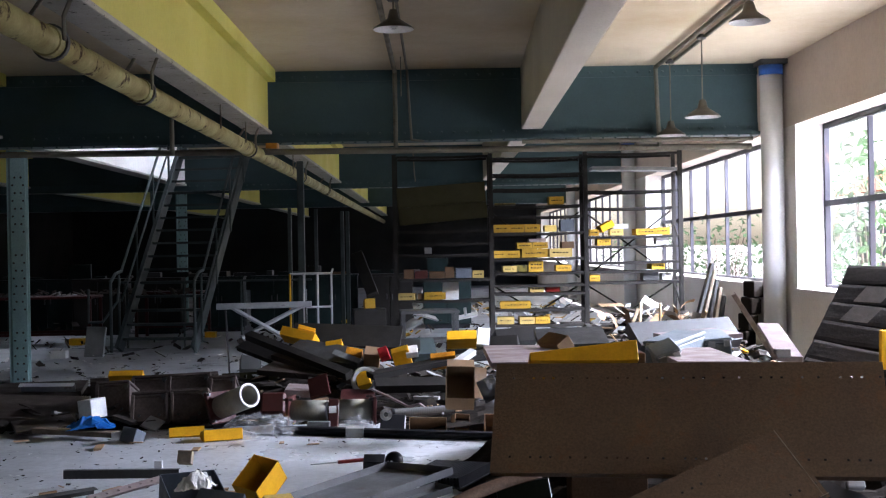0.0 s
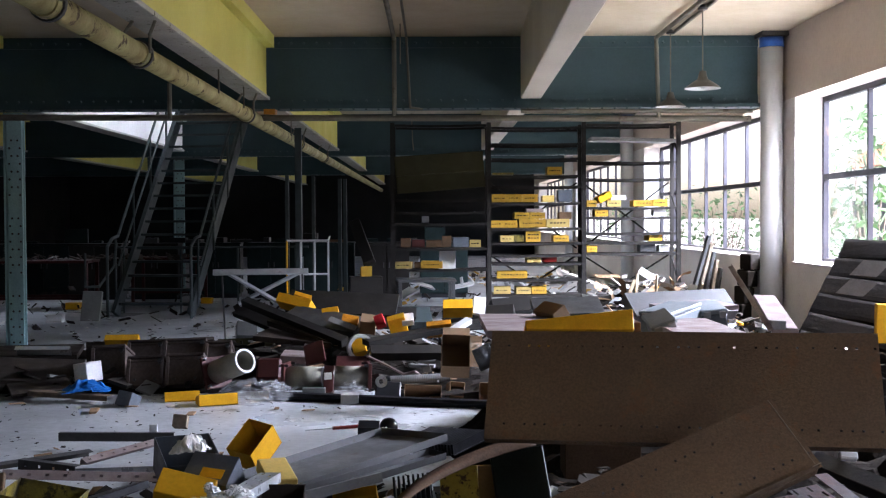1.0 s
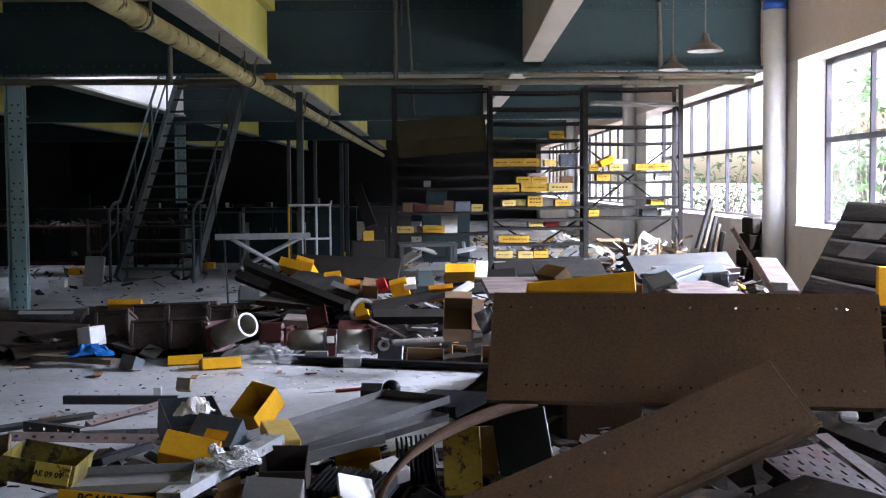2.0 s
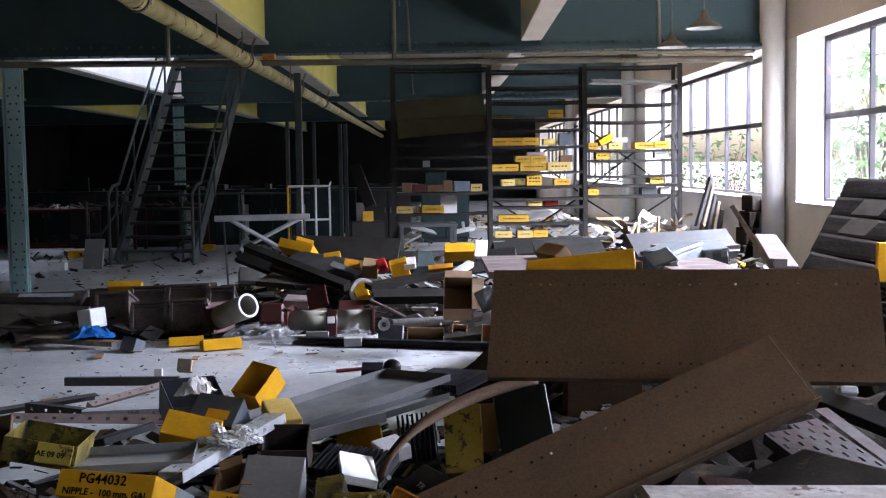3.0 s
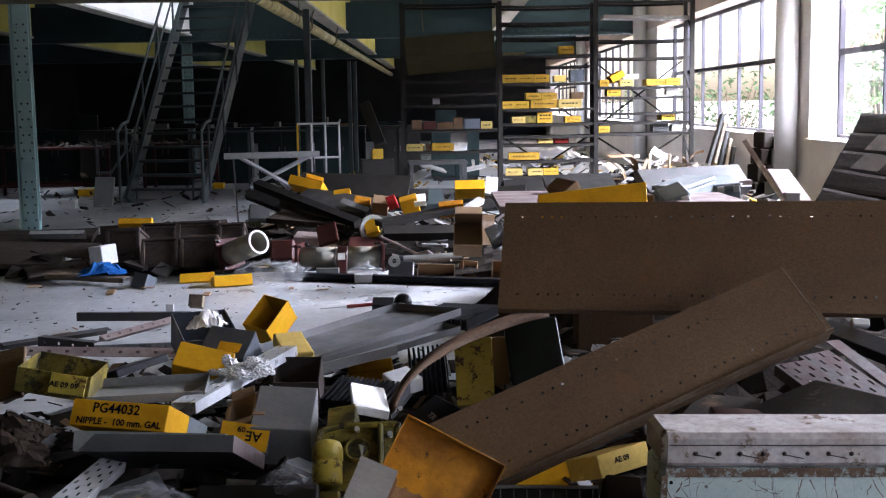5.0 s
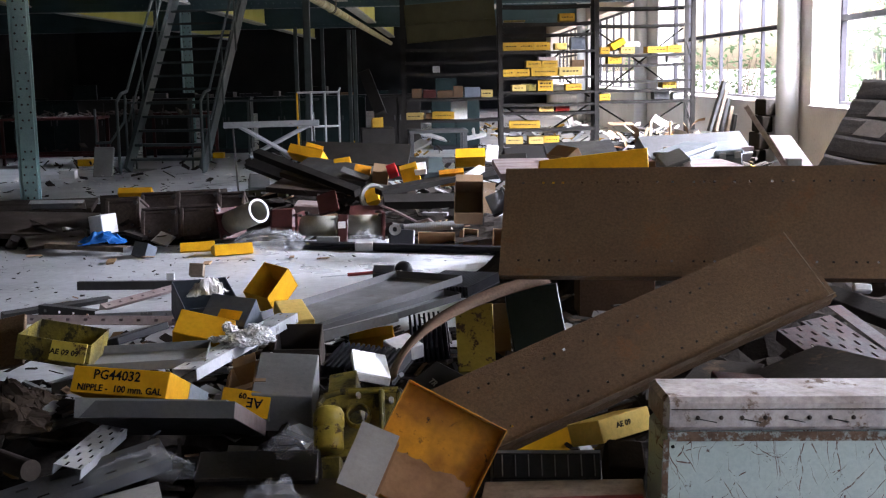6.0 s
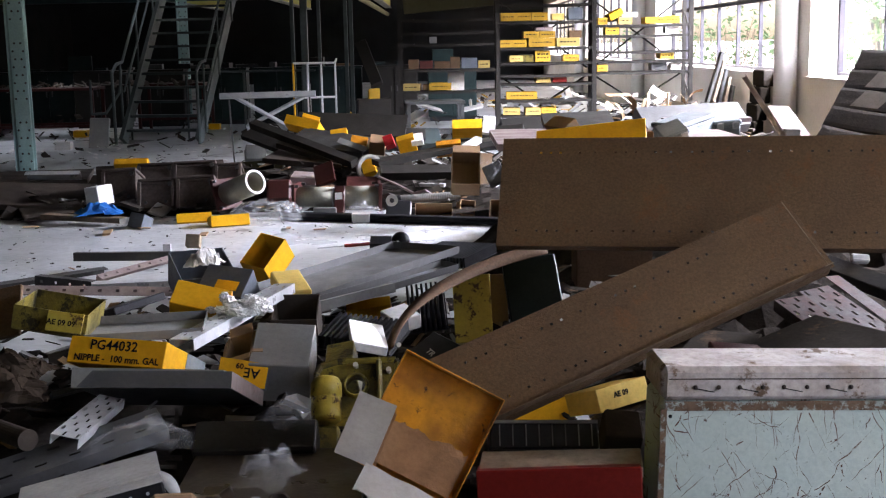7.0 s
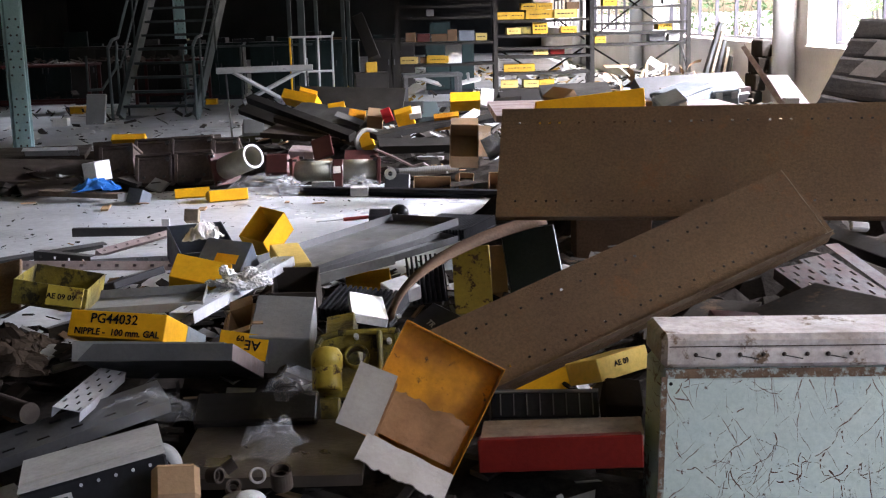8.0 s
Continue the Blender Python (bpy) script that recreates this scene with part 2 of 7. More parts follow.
M_BLUEGREY = material("blue_grey_metal_box_paint", (0.115, 0.128, 0.145), 0.45, 0.1, tint=(0.07, 0.08, 0.1), blotch=6, rust=(0.1, 0.08, 0.06), rust_at=0.68)
M_INK = material("dark_ink", (0.012, 0.012, 0.012), 0.7, grain_amount=0.0, bump=0)
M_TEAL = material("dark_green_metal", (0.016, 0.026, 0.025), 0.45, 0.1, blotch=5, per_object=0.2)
M_REDCARD = material("red_card", (0.5, 0.03, 0.04), 0.6, blotch=9)
M_LEAF = material("shrub_leaf", (0.06, 0.085, 0.05), 0.5, tint=(0.05, 0.10, 0.03), blotch=1.5, amount=0.5, grain_amount=0.0, bump=0)
M_GROUND = material("pale_yard_concrete", (0.4, 0.38, 0.35), 0.9, blotch=0.5)
M_BRICK = material("red_roof_tile", (0.4, 0.17, 0.1), 0.8, blotch=4)
M_BARK = material("bark", (0.12, 0.09, 0.07), 0.9, blotch=6)
M_RUBBLE = material("mixed_dark_scrap", (0.035, 0.03, 0.026), 0.8, tint=(0.05, 0.045, 0.04), blotch=5, amount=0.4, rust=(0.13, 0.09, 0.06), rust_at=0.6, sheen=0.0)
# shade between the heaped things is put into this litter's near-black colour
M_HEAPSHADE = material("shade_black_litter", (0.02, 0.017, 0.015), 0.85, tint=(0.03, 0.026, 0.022), blotch=5, amount=0.5, grain=35, grain_amount=0.4, bump=0.5, sheen=0.0)


def glass(name, color=(1, 1, 1), rough=0.02, alpha=0.1):
    m = bpy.data.materials.new(name)
    m.use_nodes = True
    nt = m.node_tree
    out = nt.nodes["Material Output"]
    tr = nt.nodes.new("ShaderNodeBsdfTransparent")
    gl = nt.nodes.new("ShaderNodeBsdfGlossy")
    tr.inputs[0].default_value = (*color, 1)
    gl.inputs["Roughness"].default_value = rough
    mx = nt.nodes.new("ShaderNodeMixShader")
    mx.inputs[0].default_value = 0.07
    nt.links.new(tr.outputs[0], mx.inputs[1])
    nt.links.new(gl.outputs[0], mx.inputs[2])
    nt.links.new(mx.outputs[0], out.inputs[0])
    return m


M_GLASS = glass("window_glass", (0.97, 0.98, 0.97))


def film_material():
    """Crumpled clear plastic: half see-through, glossy."""
    m = bpy.data.materials.new("clear_plastic_film")
    m.use_nodes = True
    nt = m.node_tree
    b = nt.nodes["Principled BSDF"]
    b.inputs["Base Color"].default_value = (0.74, 0.75, 0.77, 1)
    b.inputs["Roughness"].default_value = 0.18
    tr = nt.nodes.new("ShaderNodeBsdfTransparent")
    n = nt.nodes.new("ShaderNodeTexNoise")
    n.inputs["Scale"].default_value = 14.0
    n.inputs["Detail"].default_value = 5
    mr = nt.nodes.new("ShaderNodeMapRange")
    mr.inputs[1].default_value, mr.inputs[2].default_value, mr.inputs[3].default_value, mr.inputs[4].default_value = 0.35, 0.7, 0.03, 0.14
    nt.links.new(n.outputs[0], mr.inputs[0])
    mx = nt.nodes.new("ShaderNodeMixShader")
    nt.links.new(mr.outputs[0], mx.inputs[0])
    nt.links.new(tr.outputs[0], mx.inputs[1])
    nt.links.new(b.outputs[0], mx.inputs[2])
    nt.links.new(mx.outputs[0], nt.nodes["Material Output"].inputs[0])
    return m


M_FILM = film_material()
# darker copies of the bin yellows: dimmer light at the rack put into colour
M_RACKYELLOW = material("shaded_yellow_bin_paint", (0.40, 0.235, 0.026), 0.6, tint=(0.26, 0.15, 0.02), blotch=7, amount=0.4, grain=60, grain_amount=0.15, per_object=0.25)
M_RACKPALE = material("shaded_pale_bin_paint", (0.42, 0.31, 0.10), 0.6, tint=(0.3, 0.2, 0.06), blotch=8, amount=0.3, per_object=0.2)
M_YPALE = material("pale_yellow_carton", (0.75, 0.55, 0.16), 0.6, tint=(0.6, 0.4, 0.1), blotch=8, amount=0.3, rust=(0.15, 0.1, 0.05), rust_at=0.72, rust_scale=12)
M_PINKSTEEL = material("pinkish_worn_steel", (0.33, 0.27, 0.26), 0.45, 0.3, tint=(0.2, 0.14, 0.13), blotch=7, amount=0.4, rust=(0.15, 0.07, 0.05), rust_at=0.62, rust_scale=9)
M_OLIVEDARK = material("dark_olive_sheet", (0.05, 0.045, 0.02), 0.5, blotch=3)
M_BLUEPALE = material("pale_blue_grey_enamel", (0.21, 0.235, 0.25), 0.45, 0.1, tint=(0.18, 0.2, 0.21), blotch=6, amount=0.3, per_object=0.15)
M_SLAB = material("dark_grey_foam_slab", (0.036, 0.032, 0.029), 0.95, tint=(0.022, 0.02, 0.018), blotch=4, amount=0.4, grain=50, grain_amount=0.3, bump=0.4, per_object=0.2, sheen=0.0)
M_SLABPALE = material("pale_dusty_foam", (0.12, 0.108, 0.096), 0.9, blotch=7, sheen=0.0)
M_LATH = material("bare_pale_timber", (0.34, 0.26, 0.17), 0.7, tint=(0.35, 0.26, 0.17), blotch=9)
M_COTTON = material("white_cotton", (0.82, 0.82, 0.82), 0.9, tint=(0.6, 0.6, 0.6), blotch=20, amount=0.2, grain=200, grain_amount=0.1, sheen=0.0)

# ---- mesh helpers ----
def part(name, bm, mat, parent=None, label="", smooth=False):
    """Links a bmesh as one mesh object, under a thing or part."""
    me = bpy.data.meshes.new(name)
    if smooth:
        for f in bm.faces:
            f.smooth = True
    bm.to_mesh(me)
    bm.free()
    me.materials.append(mat)
    ob = new(name, me)
    if parent:
        ob.parent = parent
    if label:
        tagged(ob, label)
    return ob


def thing(name, m, label, category, group="", kind=""):
    ob = new(name)
    ob.empty_display_size = 0.05
    ob.matrix_world = m
    return tagged(ob, label, category, group, kind)


def slab(bm, x0, x1, y0, y1, z0, z1, bevel=0.0, m=None):
    """An axis-aligned block, edges broken by bevel; m turns and moves it."""
    r = bmesh.ops.create_cube(bm, size=1.0)
    vs = r["verts"]
    t = Matrix.Translation(((x0 + x1) / 2, (y0 + y1) / 2, (z0 + z1) / 2)) @ Matrix.Diagonal((x1 - x0, y1 - y0, z1 - z0, 1))
    bmesh.ops.transform(bm, matrix=t, verts=vs)
    if bevel:
        es = list({e for v in vs for e in v.link_edges})
        g = bmesh.ops.bevel(bm, geom=es, offset=bevel, segments=1, affect='EDGES', profile=0.5)
        vs = list({v for f in g["faces"] for v in f.verts} | {v for v in vs if v.is_valid})
    if m is not None:
        bmesh.ops.transform(bm, matrix=m, verts=vs)
    return vs


def block(x0, x1, y0, y1, z0, z1, bevel=0.0):
    bm = bmesh.new()
    slab(bm, x0, x1, y0, y1, z0, z1, bevel)
    return bm


def rod(bm, a, b, r, seg=10, r2=None, caps=True):
    a, b = Vector(a), Vector(b)
    d = b - a
    g = bmesh.ops.create_cone(bm, cap_ends=caps, segments=seg, radius1=r, radius2=r if r2 is None else r2, depth=d.length)
    q = d.to_track_quat('Z', 'Y').to_matrix().to_4x4()
    bmesh.ops.transform(bm, matrix=Matrix.Translation((a + b) / 2) @ q, verts=g["verts"])
    return g["verts"]


def tube(points, r, seg=10):
    """A bent round bar through points, its bends closed by balls."""
    bm = bmesh.new()
    for a, b in zip(points, points[1:]):
        rod(bm, a, b, r, seg)
    for p in points[1:-1]:
        g = bmesh.ops.create_uvsphere(bm, u_segments=seg, v_segments=6, radius=r * 1.02)
        bmesh.ops.translate(bm, vec=p, verts=g["verts"])
    return bm


def lathe(profile, seg=24):
    """Turns (radius, height) rows round z; open where the profile is open."""
    bm = bmesh.new()
    rings = []
    for r, z in profile:
        rings.append([bm.verts.new((r * math.cos(2 * math.pi * i / seg), r * math.sin(2 * math.pi * i / seg), z)) for i in range(seg)])
    for a, b in zip(rings, rings[1:]):
        for i in range(seg):
            j = (i + 1) % seg
            bm.faces.new((a[i], a[j], b[j], b[i]))
    return bm


def rough_up(bm, amount, scale, seed=0):
    for v in bm.verts:
        n = noise.noise_vector(v.co * scale + Vector((seed * 3.1, seed * 1.7, seed)))
        v.co += n * amount


def crumple(w, d, h, seed, cuts=14, fold=0.5):
    """A crumpled sheet, heaped up in the middle."""
    bm = bmesh.new()
    bmesh.ops.create_grid(bm, x_segments=cuts, y_segments=cuts, size=0.5)
    for v in bm.verts:
        x, y = v.co.x, v.co.y
        lift = max(0.0, 1 - 3.4 * (x * x + y * y))
        n = noise.noise_vector(Vector((x * 6 + seed, y * 6, seed * 0.7)))
        n2 = noise.noise_vector(Vector((x * 15 + seed, y * 15, seed * 0.3)))
        v.co = Vector((x * w + n.x * w * 0.13 * fold, y * d + n.y * d * 0.13 * fold, h * (lift * 0.55 + 0.06 + abs(n.z) * 0.6 * lift + 0.12 * abs(n2.z))))
    return bm

# ---- setting: a factory hall 3.5 m high, window wall along x = 3.95 ----
WALL_X, GLASS_X, CEIL_Z, SILL_Z, HEAD_Z = 3.95, 4.28, 3.5, 0.93, 2.74
SOUTH, NORTH, WEST = -6.0, 46.0, -14.0
BAYS = (3.6, 13.5, 23.4, 33.3)          # cross girders
# the wide pier before y = 6.27 is unseen, added to shade the near heap
OPENINGS = ((-5.2, 3.0), (6.27, 12.92), (13.74, 22.14), (23.9, 32.7), (33.9, 44.0))


def structure(name, bm, mat, label="", category=""):
    return tagged(part(name, bm, mat), label, category, kind="structure")


structure("floor", block(WEST, WALL_X + 0.2, SOUTH, NORTH, -0.2, 0.0), M_FLOOR, "dusty grey concrete factory floor", "floor")
bm = bmesh.new()
HOLE = (-4.75, -2.3, 14.4, 23.3)
slab(bm, WEST, HOLE[0], SOUTH, NORTH, CEIL_Z, CEIL_Z + 0.25)
slab(bm, HOLE[1], WALL_X + 0.4, SOUTH, NORTH, CEIL_Z, CEIL_Z + 0.25)
slab(bm, HOLE[0], HOLE[1], SOUTH, HOLE[2], CEIL_Z, CEIL_Z + 0.25)
slab(bm, HOLE[0], HOLE[1], HOLE[3], NORTH, CEIL_Z, CEIL_Z + 0.25)
structure("ceiling", bm, M_CEIL, "stained cream plaster ceiling", "ceiling")
structure("wall_west", block(WEST - 0.3, WEST, SOUTH, NORTH, -0.2, CEIL_Z), M_SHADEWALL, "far side wall with the hall's shade put into its colour", "wall")
structure("wall_north", block(WEST, WALL_X + 0.4, NORTH, NORTH + 0.3, -0.2, CEIL_Z), M_SHADEWALL, "far end wall with the hall's shade put into its colour", "wall")
# this end is out of view; its near-black colour holds back bounced light
structure("wall_south", block(WEST, WALL_X + 0.4, SOUTH - 0.3, SOUTH, -0.2, CEIL_Z), M_SHADEWALL, "unseen end wall coloured near black to cut bounced light", "wall")
# the shaft over the stair opening
bm = bmesh.new()
for a in ((HOLE[0] - 0.15, HOLE[0], HOLE[2], HOLE[3]), (HOLE[1], HOLE[1] + 0.15, HOLE[2], HOLE[3]), (HOLE[0] - 0.15, HOLE[1] + 0.15, HOLE[2] - 0.15, HOLE[2]), (HOLE[0] - 0.15, HOLE[1] + 0.15, HOLE[3], HOLE[3] + 0.15)):
    slab(bm, *a, CEIL_Z + 0.25, CEIL_Z + 2.0)
slab(bm, HOLE[0] - 0.15, HOLE[1] + 0.15, HOLE[2] - 0.15, HOLE[3] + 0.15, CEIL_Z + 2.0, CEIL_Z + 2.1)
structure("wall_stairwell", bm, M_WHITEWALL, "white upstand walls round the stair opening", "wall")

# window wall: apron, lintel and piers
east = tagged(new("wall_east"), "cream plaster wall with a band of wide windows", "wall", kind="structure")
part("apron", block(WALL_X, WALL_X + 0.38, SOUTH, NORTH, -0.2, SILL_Z), M_WHITEWALL, east)
part("lintel", block(WALL_X, WALL_X + 0.38, SOUTH, NORTH, HEAD_Z, CEIL_Z), M_WALL, east)
edges = [SOUTH] + [v for o in OPENINGS for v in o] + [NORTH]
for y0, y1 in zip(edges[::2], edges[1::2]):
    part("pier", block(WALL_X, WALL_X + 0.38, y0, y1, SILL_Z, HEAD_Z), M_WHITEWALL, east)


def window(i, y0, y1):
    w = tagged(new("window_%d" % i), "wide steel-framed window, some panes broken out", "window", kind="structure")
    n = max(2, round((y1 - y0) / 1.26))
    step = (y1 - y0) / n
    bm = bmesh.new()
    for z0, z1 in ((SILL_Z + 0.004, SILL_Z + 0.06), (HEAD_Z - 0.06, HEAD_Z - 0.004)):
        slab(bm, GLASS_X - 0.03, GLASS_X + 0.03, y0 + 0.003, y1 - 0.003, z0, z1)
    for y in (y0 + 0.025, y1 - 0.025):
        slab(bm, GLASS_X - 0.03, GLASS_X + 0.03, y - 0.022, y + 0.022, SILL_Z + 0.06, HEAD_Z - 0.06)
    part("window_frame", bm, M_WFRAME, w)
    part("transom", block(GLASS_X - 0.035, GLASS_X + 0.035, y0 + 0.05, y1 - 0.05, 1.84, 1.90), M_WFRAME, w)
    part("window_sill", block(WALL_X - 0.03, GLASS_X - 0.03, y0 + 0.003, y1 - 0.003, SILL_Z + 0.003, SILL_Z + 0.025, 0.004), M_WHITEWALL, w)
    for k in range(1, n):
        y = y1 - k * step
        for z0, z1 in ((SILL_Z + 0.06, 1.838), (1.902, HEAD_Z - 0.06)):
            part("mullion", block(GLASS_X - 0.024, GLASS_X + 0.024, y - 0.021, y + 0.021, z0, z1), M_WFRAME, w)
    gone = {(1, 0), (3, 1)} if i == 2 else {(2, 1)}
    for k in range(n):
        for j, (z0, z1) in enumerate(((SILL_Z + 0.055, 1.842), (1.898, HEAD_Z - 0.055))):
            if (k, j) in gone:
                continue
            ya, yb = y1 - (k + 1) * step + 0.012, y1 - k * step - 0.012
            p = part("pane", block(GLASS_X - 0.003, GLASS_X + 0.003, ya, yb, z0, z1), M_GLASS, w)
            p.visible_shadow = False


M_WFRAME = material("grey_window_steel", (0.05, 0.047, 0.056), 0.5, 0.1, blotch=3, rust=(0.2, 0.12, 0.08), rust_at=0.64)
for i, (y0, y1) in enumerate(OPENINGS, 1):
    window(i, y0, y1)


# cross girders: riveted plate girders with angle flanges
def girder(y):
    g = tagged(new("cross_girder"), "deep blue-green riveted steel plate girder under the ceiling", "girder", "cross girders", "structure")
    z0, z1 = 2.70, CEIL_Z
    x0, x1 = WEST, 3.70
    part("web", block(x0, x1, y, y + 0.06, z0 + 0.02, z1 - 0.002), M_BLUE, g)
    part("bottom_flange", block(x0, x1, y - 0.13, y + 0.19, z0 - 0.02, z0 + 0.019), M_BLUE, g)
    part("flange_angle", block(x0, x1, y - 0.02, y - 0.002, z0 + 0.02, z0 + 0.13), M_BLUE, g)
    part("top_angle", block(x0, x1, y - 0.02, y - 0.002, z1 - 0.13, z1 - 0.004), M_BLUE, g)
    bm = bmesh.new()
    for k in range(int((x1 - x0) / 0.14)):
        x = x0 + 0.1 + 0.14 * k
        if x < -6:
            continue
        for z in (z0 + 0.075, z1 - 0.075):
            rod(bm, (x, y - 0.018, z), (x, y - 0.034, z), 0.016, 6, 0.009)
        rod(bm, (x, y - 0.09, z0 - 0.019), (x, y - 0.09, z0 - 0.034), 0.016, 6, 0.009)
    part("rivets", bm, M_BLUE, g)["kind"] = "stuff"
    return g


for y in BAYS:
    girder(y)


# lengthwise beams between the girders
def joist(x, y0, y1, face, under):
    b = tagged(new("ceiling_beam"), "painted steel beam running lengthwise under the ceiling", "beam", "lengthwise beams", "structure")
    part("web", block(x + 0.02, x + 0.08, y0, y1, 2.815, CEIL_Z - 0.14), face, b)
    part("bottom_flange", block(x - 0.12, x + 0.12, y0, y1, 2.775, 2.812, 0.004), under, b)
    part("top_flange", block(x + 0.02, x + 0.17, y0, y1, CEIL_Z - 0.138, CEIL_Z - 0.003), face, b)
    return b


def concrete_beam(x, y0, y1):
    b = tagged(new("ceiling_beam"), "pale cream boxed-in beam running lengthwise", "beam", "lengthwise beams", "structure")
    casing = part("casing", block(-0.115, 0.115, y0, y1, 2.78, CEIL_Z - 0.003, 0.008), M_PALEBEAM, b)
    casing.matrix_basis = pose(x, 0, 0, 0, 0, -1.3 if y1 < 14 else 0)
    return b


spans = [(SOUTH, 3.55), (3.75, 13.36), (13.75, 23.26), (23.65, 33.16), (33.55, NORTH)]
for y0, y1 in spans:
    joist(-1.93, y0, y1, M_CREAMBEAM, M_FLANGE)
    concrete_beam(0.81 if y1 < 14 else 1.08, y0, y1)
    if y0 < 13 or y0 > 23:
        joist(-4.95, y0, y1, M_CREAMBEAM, M_FLANGE)
    joist(-8.0, y0, y1, M_CREAMBEAM, M_FLANGE)
joist(-4.95, 13.75, 23.26, M_WHITEWALL, M_FLANGE)


def round_column(y):
    c = thing("column", pose(3.805, y, 0), "round white cast column with a blue collar", "column", "window columns", "structure")
    bm = bmesh.new()
    rod(bm, (0, 0, 0), (0, 0, 3.33), 0.125, 28)
    part("shaft", bm, M_WHITEMETAL, c, smooth=False)
    bm = bmesh.new()
    rod(bm, (0, 0, 3.332), (0, 0, 3.44), 0.135, 28)
    part("collar", bm, M_BLUECAP, c, "bright blue painted collar")
    part("cap", block(-0.155, 0.155, -0.155, 0.155, 3.442, 3.497, 0.004), M_STEEL, c)
    part("base_plate", block(-0.2, 0.2, -0.2, 0.2, 0.0, 0.03, 0.004), M_WHITEMETAL, c)
    for o in (part_ for part_ in c.children if part_.name.startswith(("shaft", "collar"))):
        for f in o.data.polygons:
            f.use_smooth = len(f.vertices) == 4
    return c


def riveted_column(x, y):
    c = thing("column", pose(x, y, 0), "pale blue riveted steel column with chipped paint", "column", "riveted columns", "structure")
    part("front_plate", block(-0.085, 0.085, -0.16, -0.14, 0, 2.66), M_COLBLUE, c)
    part("side_plate", block(-0.125, -0.107, -0.16, 0.3, 0, 2.66), M_COLBLUE, c)
    part("web", block(-0.01, 0.01, -0.138, -0.002, 0, 2.66), M_COLBLUE, c)
    part("back_plate", block(-0.085, 0.06, 0.0, 0.018, 0, 2.66), M_COLBLUE, c)
    bm = bmesh.new()
    for k in range(30):
        z = 0.06 + k * 0.088
        if k % 10 in (7, 8):
            continue
        for x_ in ((-0.06, 0.06) if k % 2 else (-0.035, 0.035)):
            rod(bm, (x_, -0.158, z), (x_, -0.172, z), 0.014, 8, 0.008)
    part("rivets", bm, M_STEEL, c)["kind"] = "stuff"
    return c


for y in (3.4, 13.3, 23.2, 33.1):
    round_column(y)
for x, y in ((-4.72, 13.65), (-4.96, 23.55), (-10.5, 13.65), (-10.5, 23.55)):
    riveted_column(x, y)

# ground, shrubs and sky outside the windows
structure("ground", block(4.36, 1500, -1500, 1500, -0.35, -0.3), M_GROUND, "pale concrete yard outside the windows", "ground")

# ---- pipes and lamps under the ceiling ----
def long_pipe():
    p = tagged(new("ceiling_pipe"), "long dirty cream pipe hung under the lengthwise beam", "pipe", kind="")
    bm = bmesh.new()
    rod(bm, (-1.97, -5.9, 2.555), (-1.97, 45.9, 2.555), 0.073, 20)
    for f in bm.faces:
        f.smooth = len(f.verts) == 4
    part("pipe_run", bm, M_PIPE, p)
    for y in (6.1, 8.0, 12.6, 17.5, 21.5):
        bm = bmesh.new()
        rod(bm, (-1.97, y - 0.03, 2.555), (-1.97, y + 0.03, 2.555), 0.083, 20)
        part("pipe_joint", bm, M_PIPE, p)
        rough = 0.088
        part("hanger", tube([(-1.97 - rough, y, 2.555), (-1.97 - rough, y, 2.68), (-2.0, y + 0.02, 2.775)], 0.012, 6), M_CONDUIT, p)
        part("hanger", tube([(-1.97 + rough, y, 2.555), (-1.97 + rough, y, 2.68), (-1.85, y + 0.02, 2.775)], 0.012, 6), M_CONDUIT, p)
        bm = lathe([(0.086, -0.02), (0.097, -0.02), (0.097, 0.02), (0.086, 0.02), (0.086, -0.02)], 20)
        bmesh.ops.transform(bm, matrix=pose(-1.97, y + 0.06, 2.555, 90), verts=bm.verts)
        part("clamp", bm, M_STEEL, p)
    for y in (10.6, 12.0, 16.0):
        part("hanger", tube([(-1.89, y, 2.56), (-1.89, y, 2.78)], 0.008, 6), M_CONDUIT, p)
    part("branch", tube([(-2.03, 9.25, 2.50), (-2.03, 9.25, 2.22)], 0.018, 8), M_CONDUIT, p)
    return p


long_pipe()


def pipe_run(name, points, r, label, mat):
    p = thing(name, pose(0, 0, 0), label, "pipe")
    part("tubing", tube(points, r, 12), mat, p)
    return p


pipe_run("cross_pipe", [(-4.95, 13.42, 2.60), (3.6, 13.42, 2.55)], 0.035, "thin grimy pipe running below the blue girder", M_CONDUIT)
pipe_run("drop_pipe", [(-0.42, 8.0, 3.46), (-0.42, 13.38, 3.46), (-0.42, 13.38, 2.60)], 0.026, "conduit along the ceiling and down the girder", M_CONDUIT)
pipe_run("drop_pipe", [(2.52, 6.0, 3.455), (2.52, 13.36, 3.455), (2.55, 13.36, 2.56)], 0.024, "conduit along the ceiling bending down the girder", M_CONDUIT)
pipe_run("drop_pipe", [(2.66, 5.0, 3.47), (2.66, 13.0, 3.47)], 0.02, "thin lamp conduit fixed along the ceiling", M_CONDUIT)
pipe_run("drop_pipe", [(-0.28, 5.0, 3.47), (-0.28, 13.3, 3.47), (-0.24, 13.3, 2.68), (-0.1, 13.3, 2.66)], 0.014, "thin bent conduit down the girder", M_CONDUIT)
pipe_run("drop_pipe", [(-0.33, 12.6, 3.505), (-0.33, 12.6, 3.08)], 0.006, "loose cable hanging from the ceiling", M_CONDUIT)
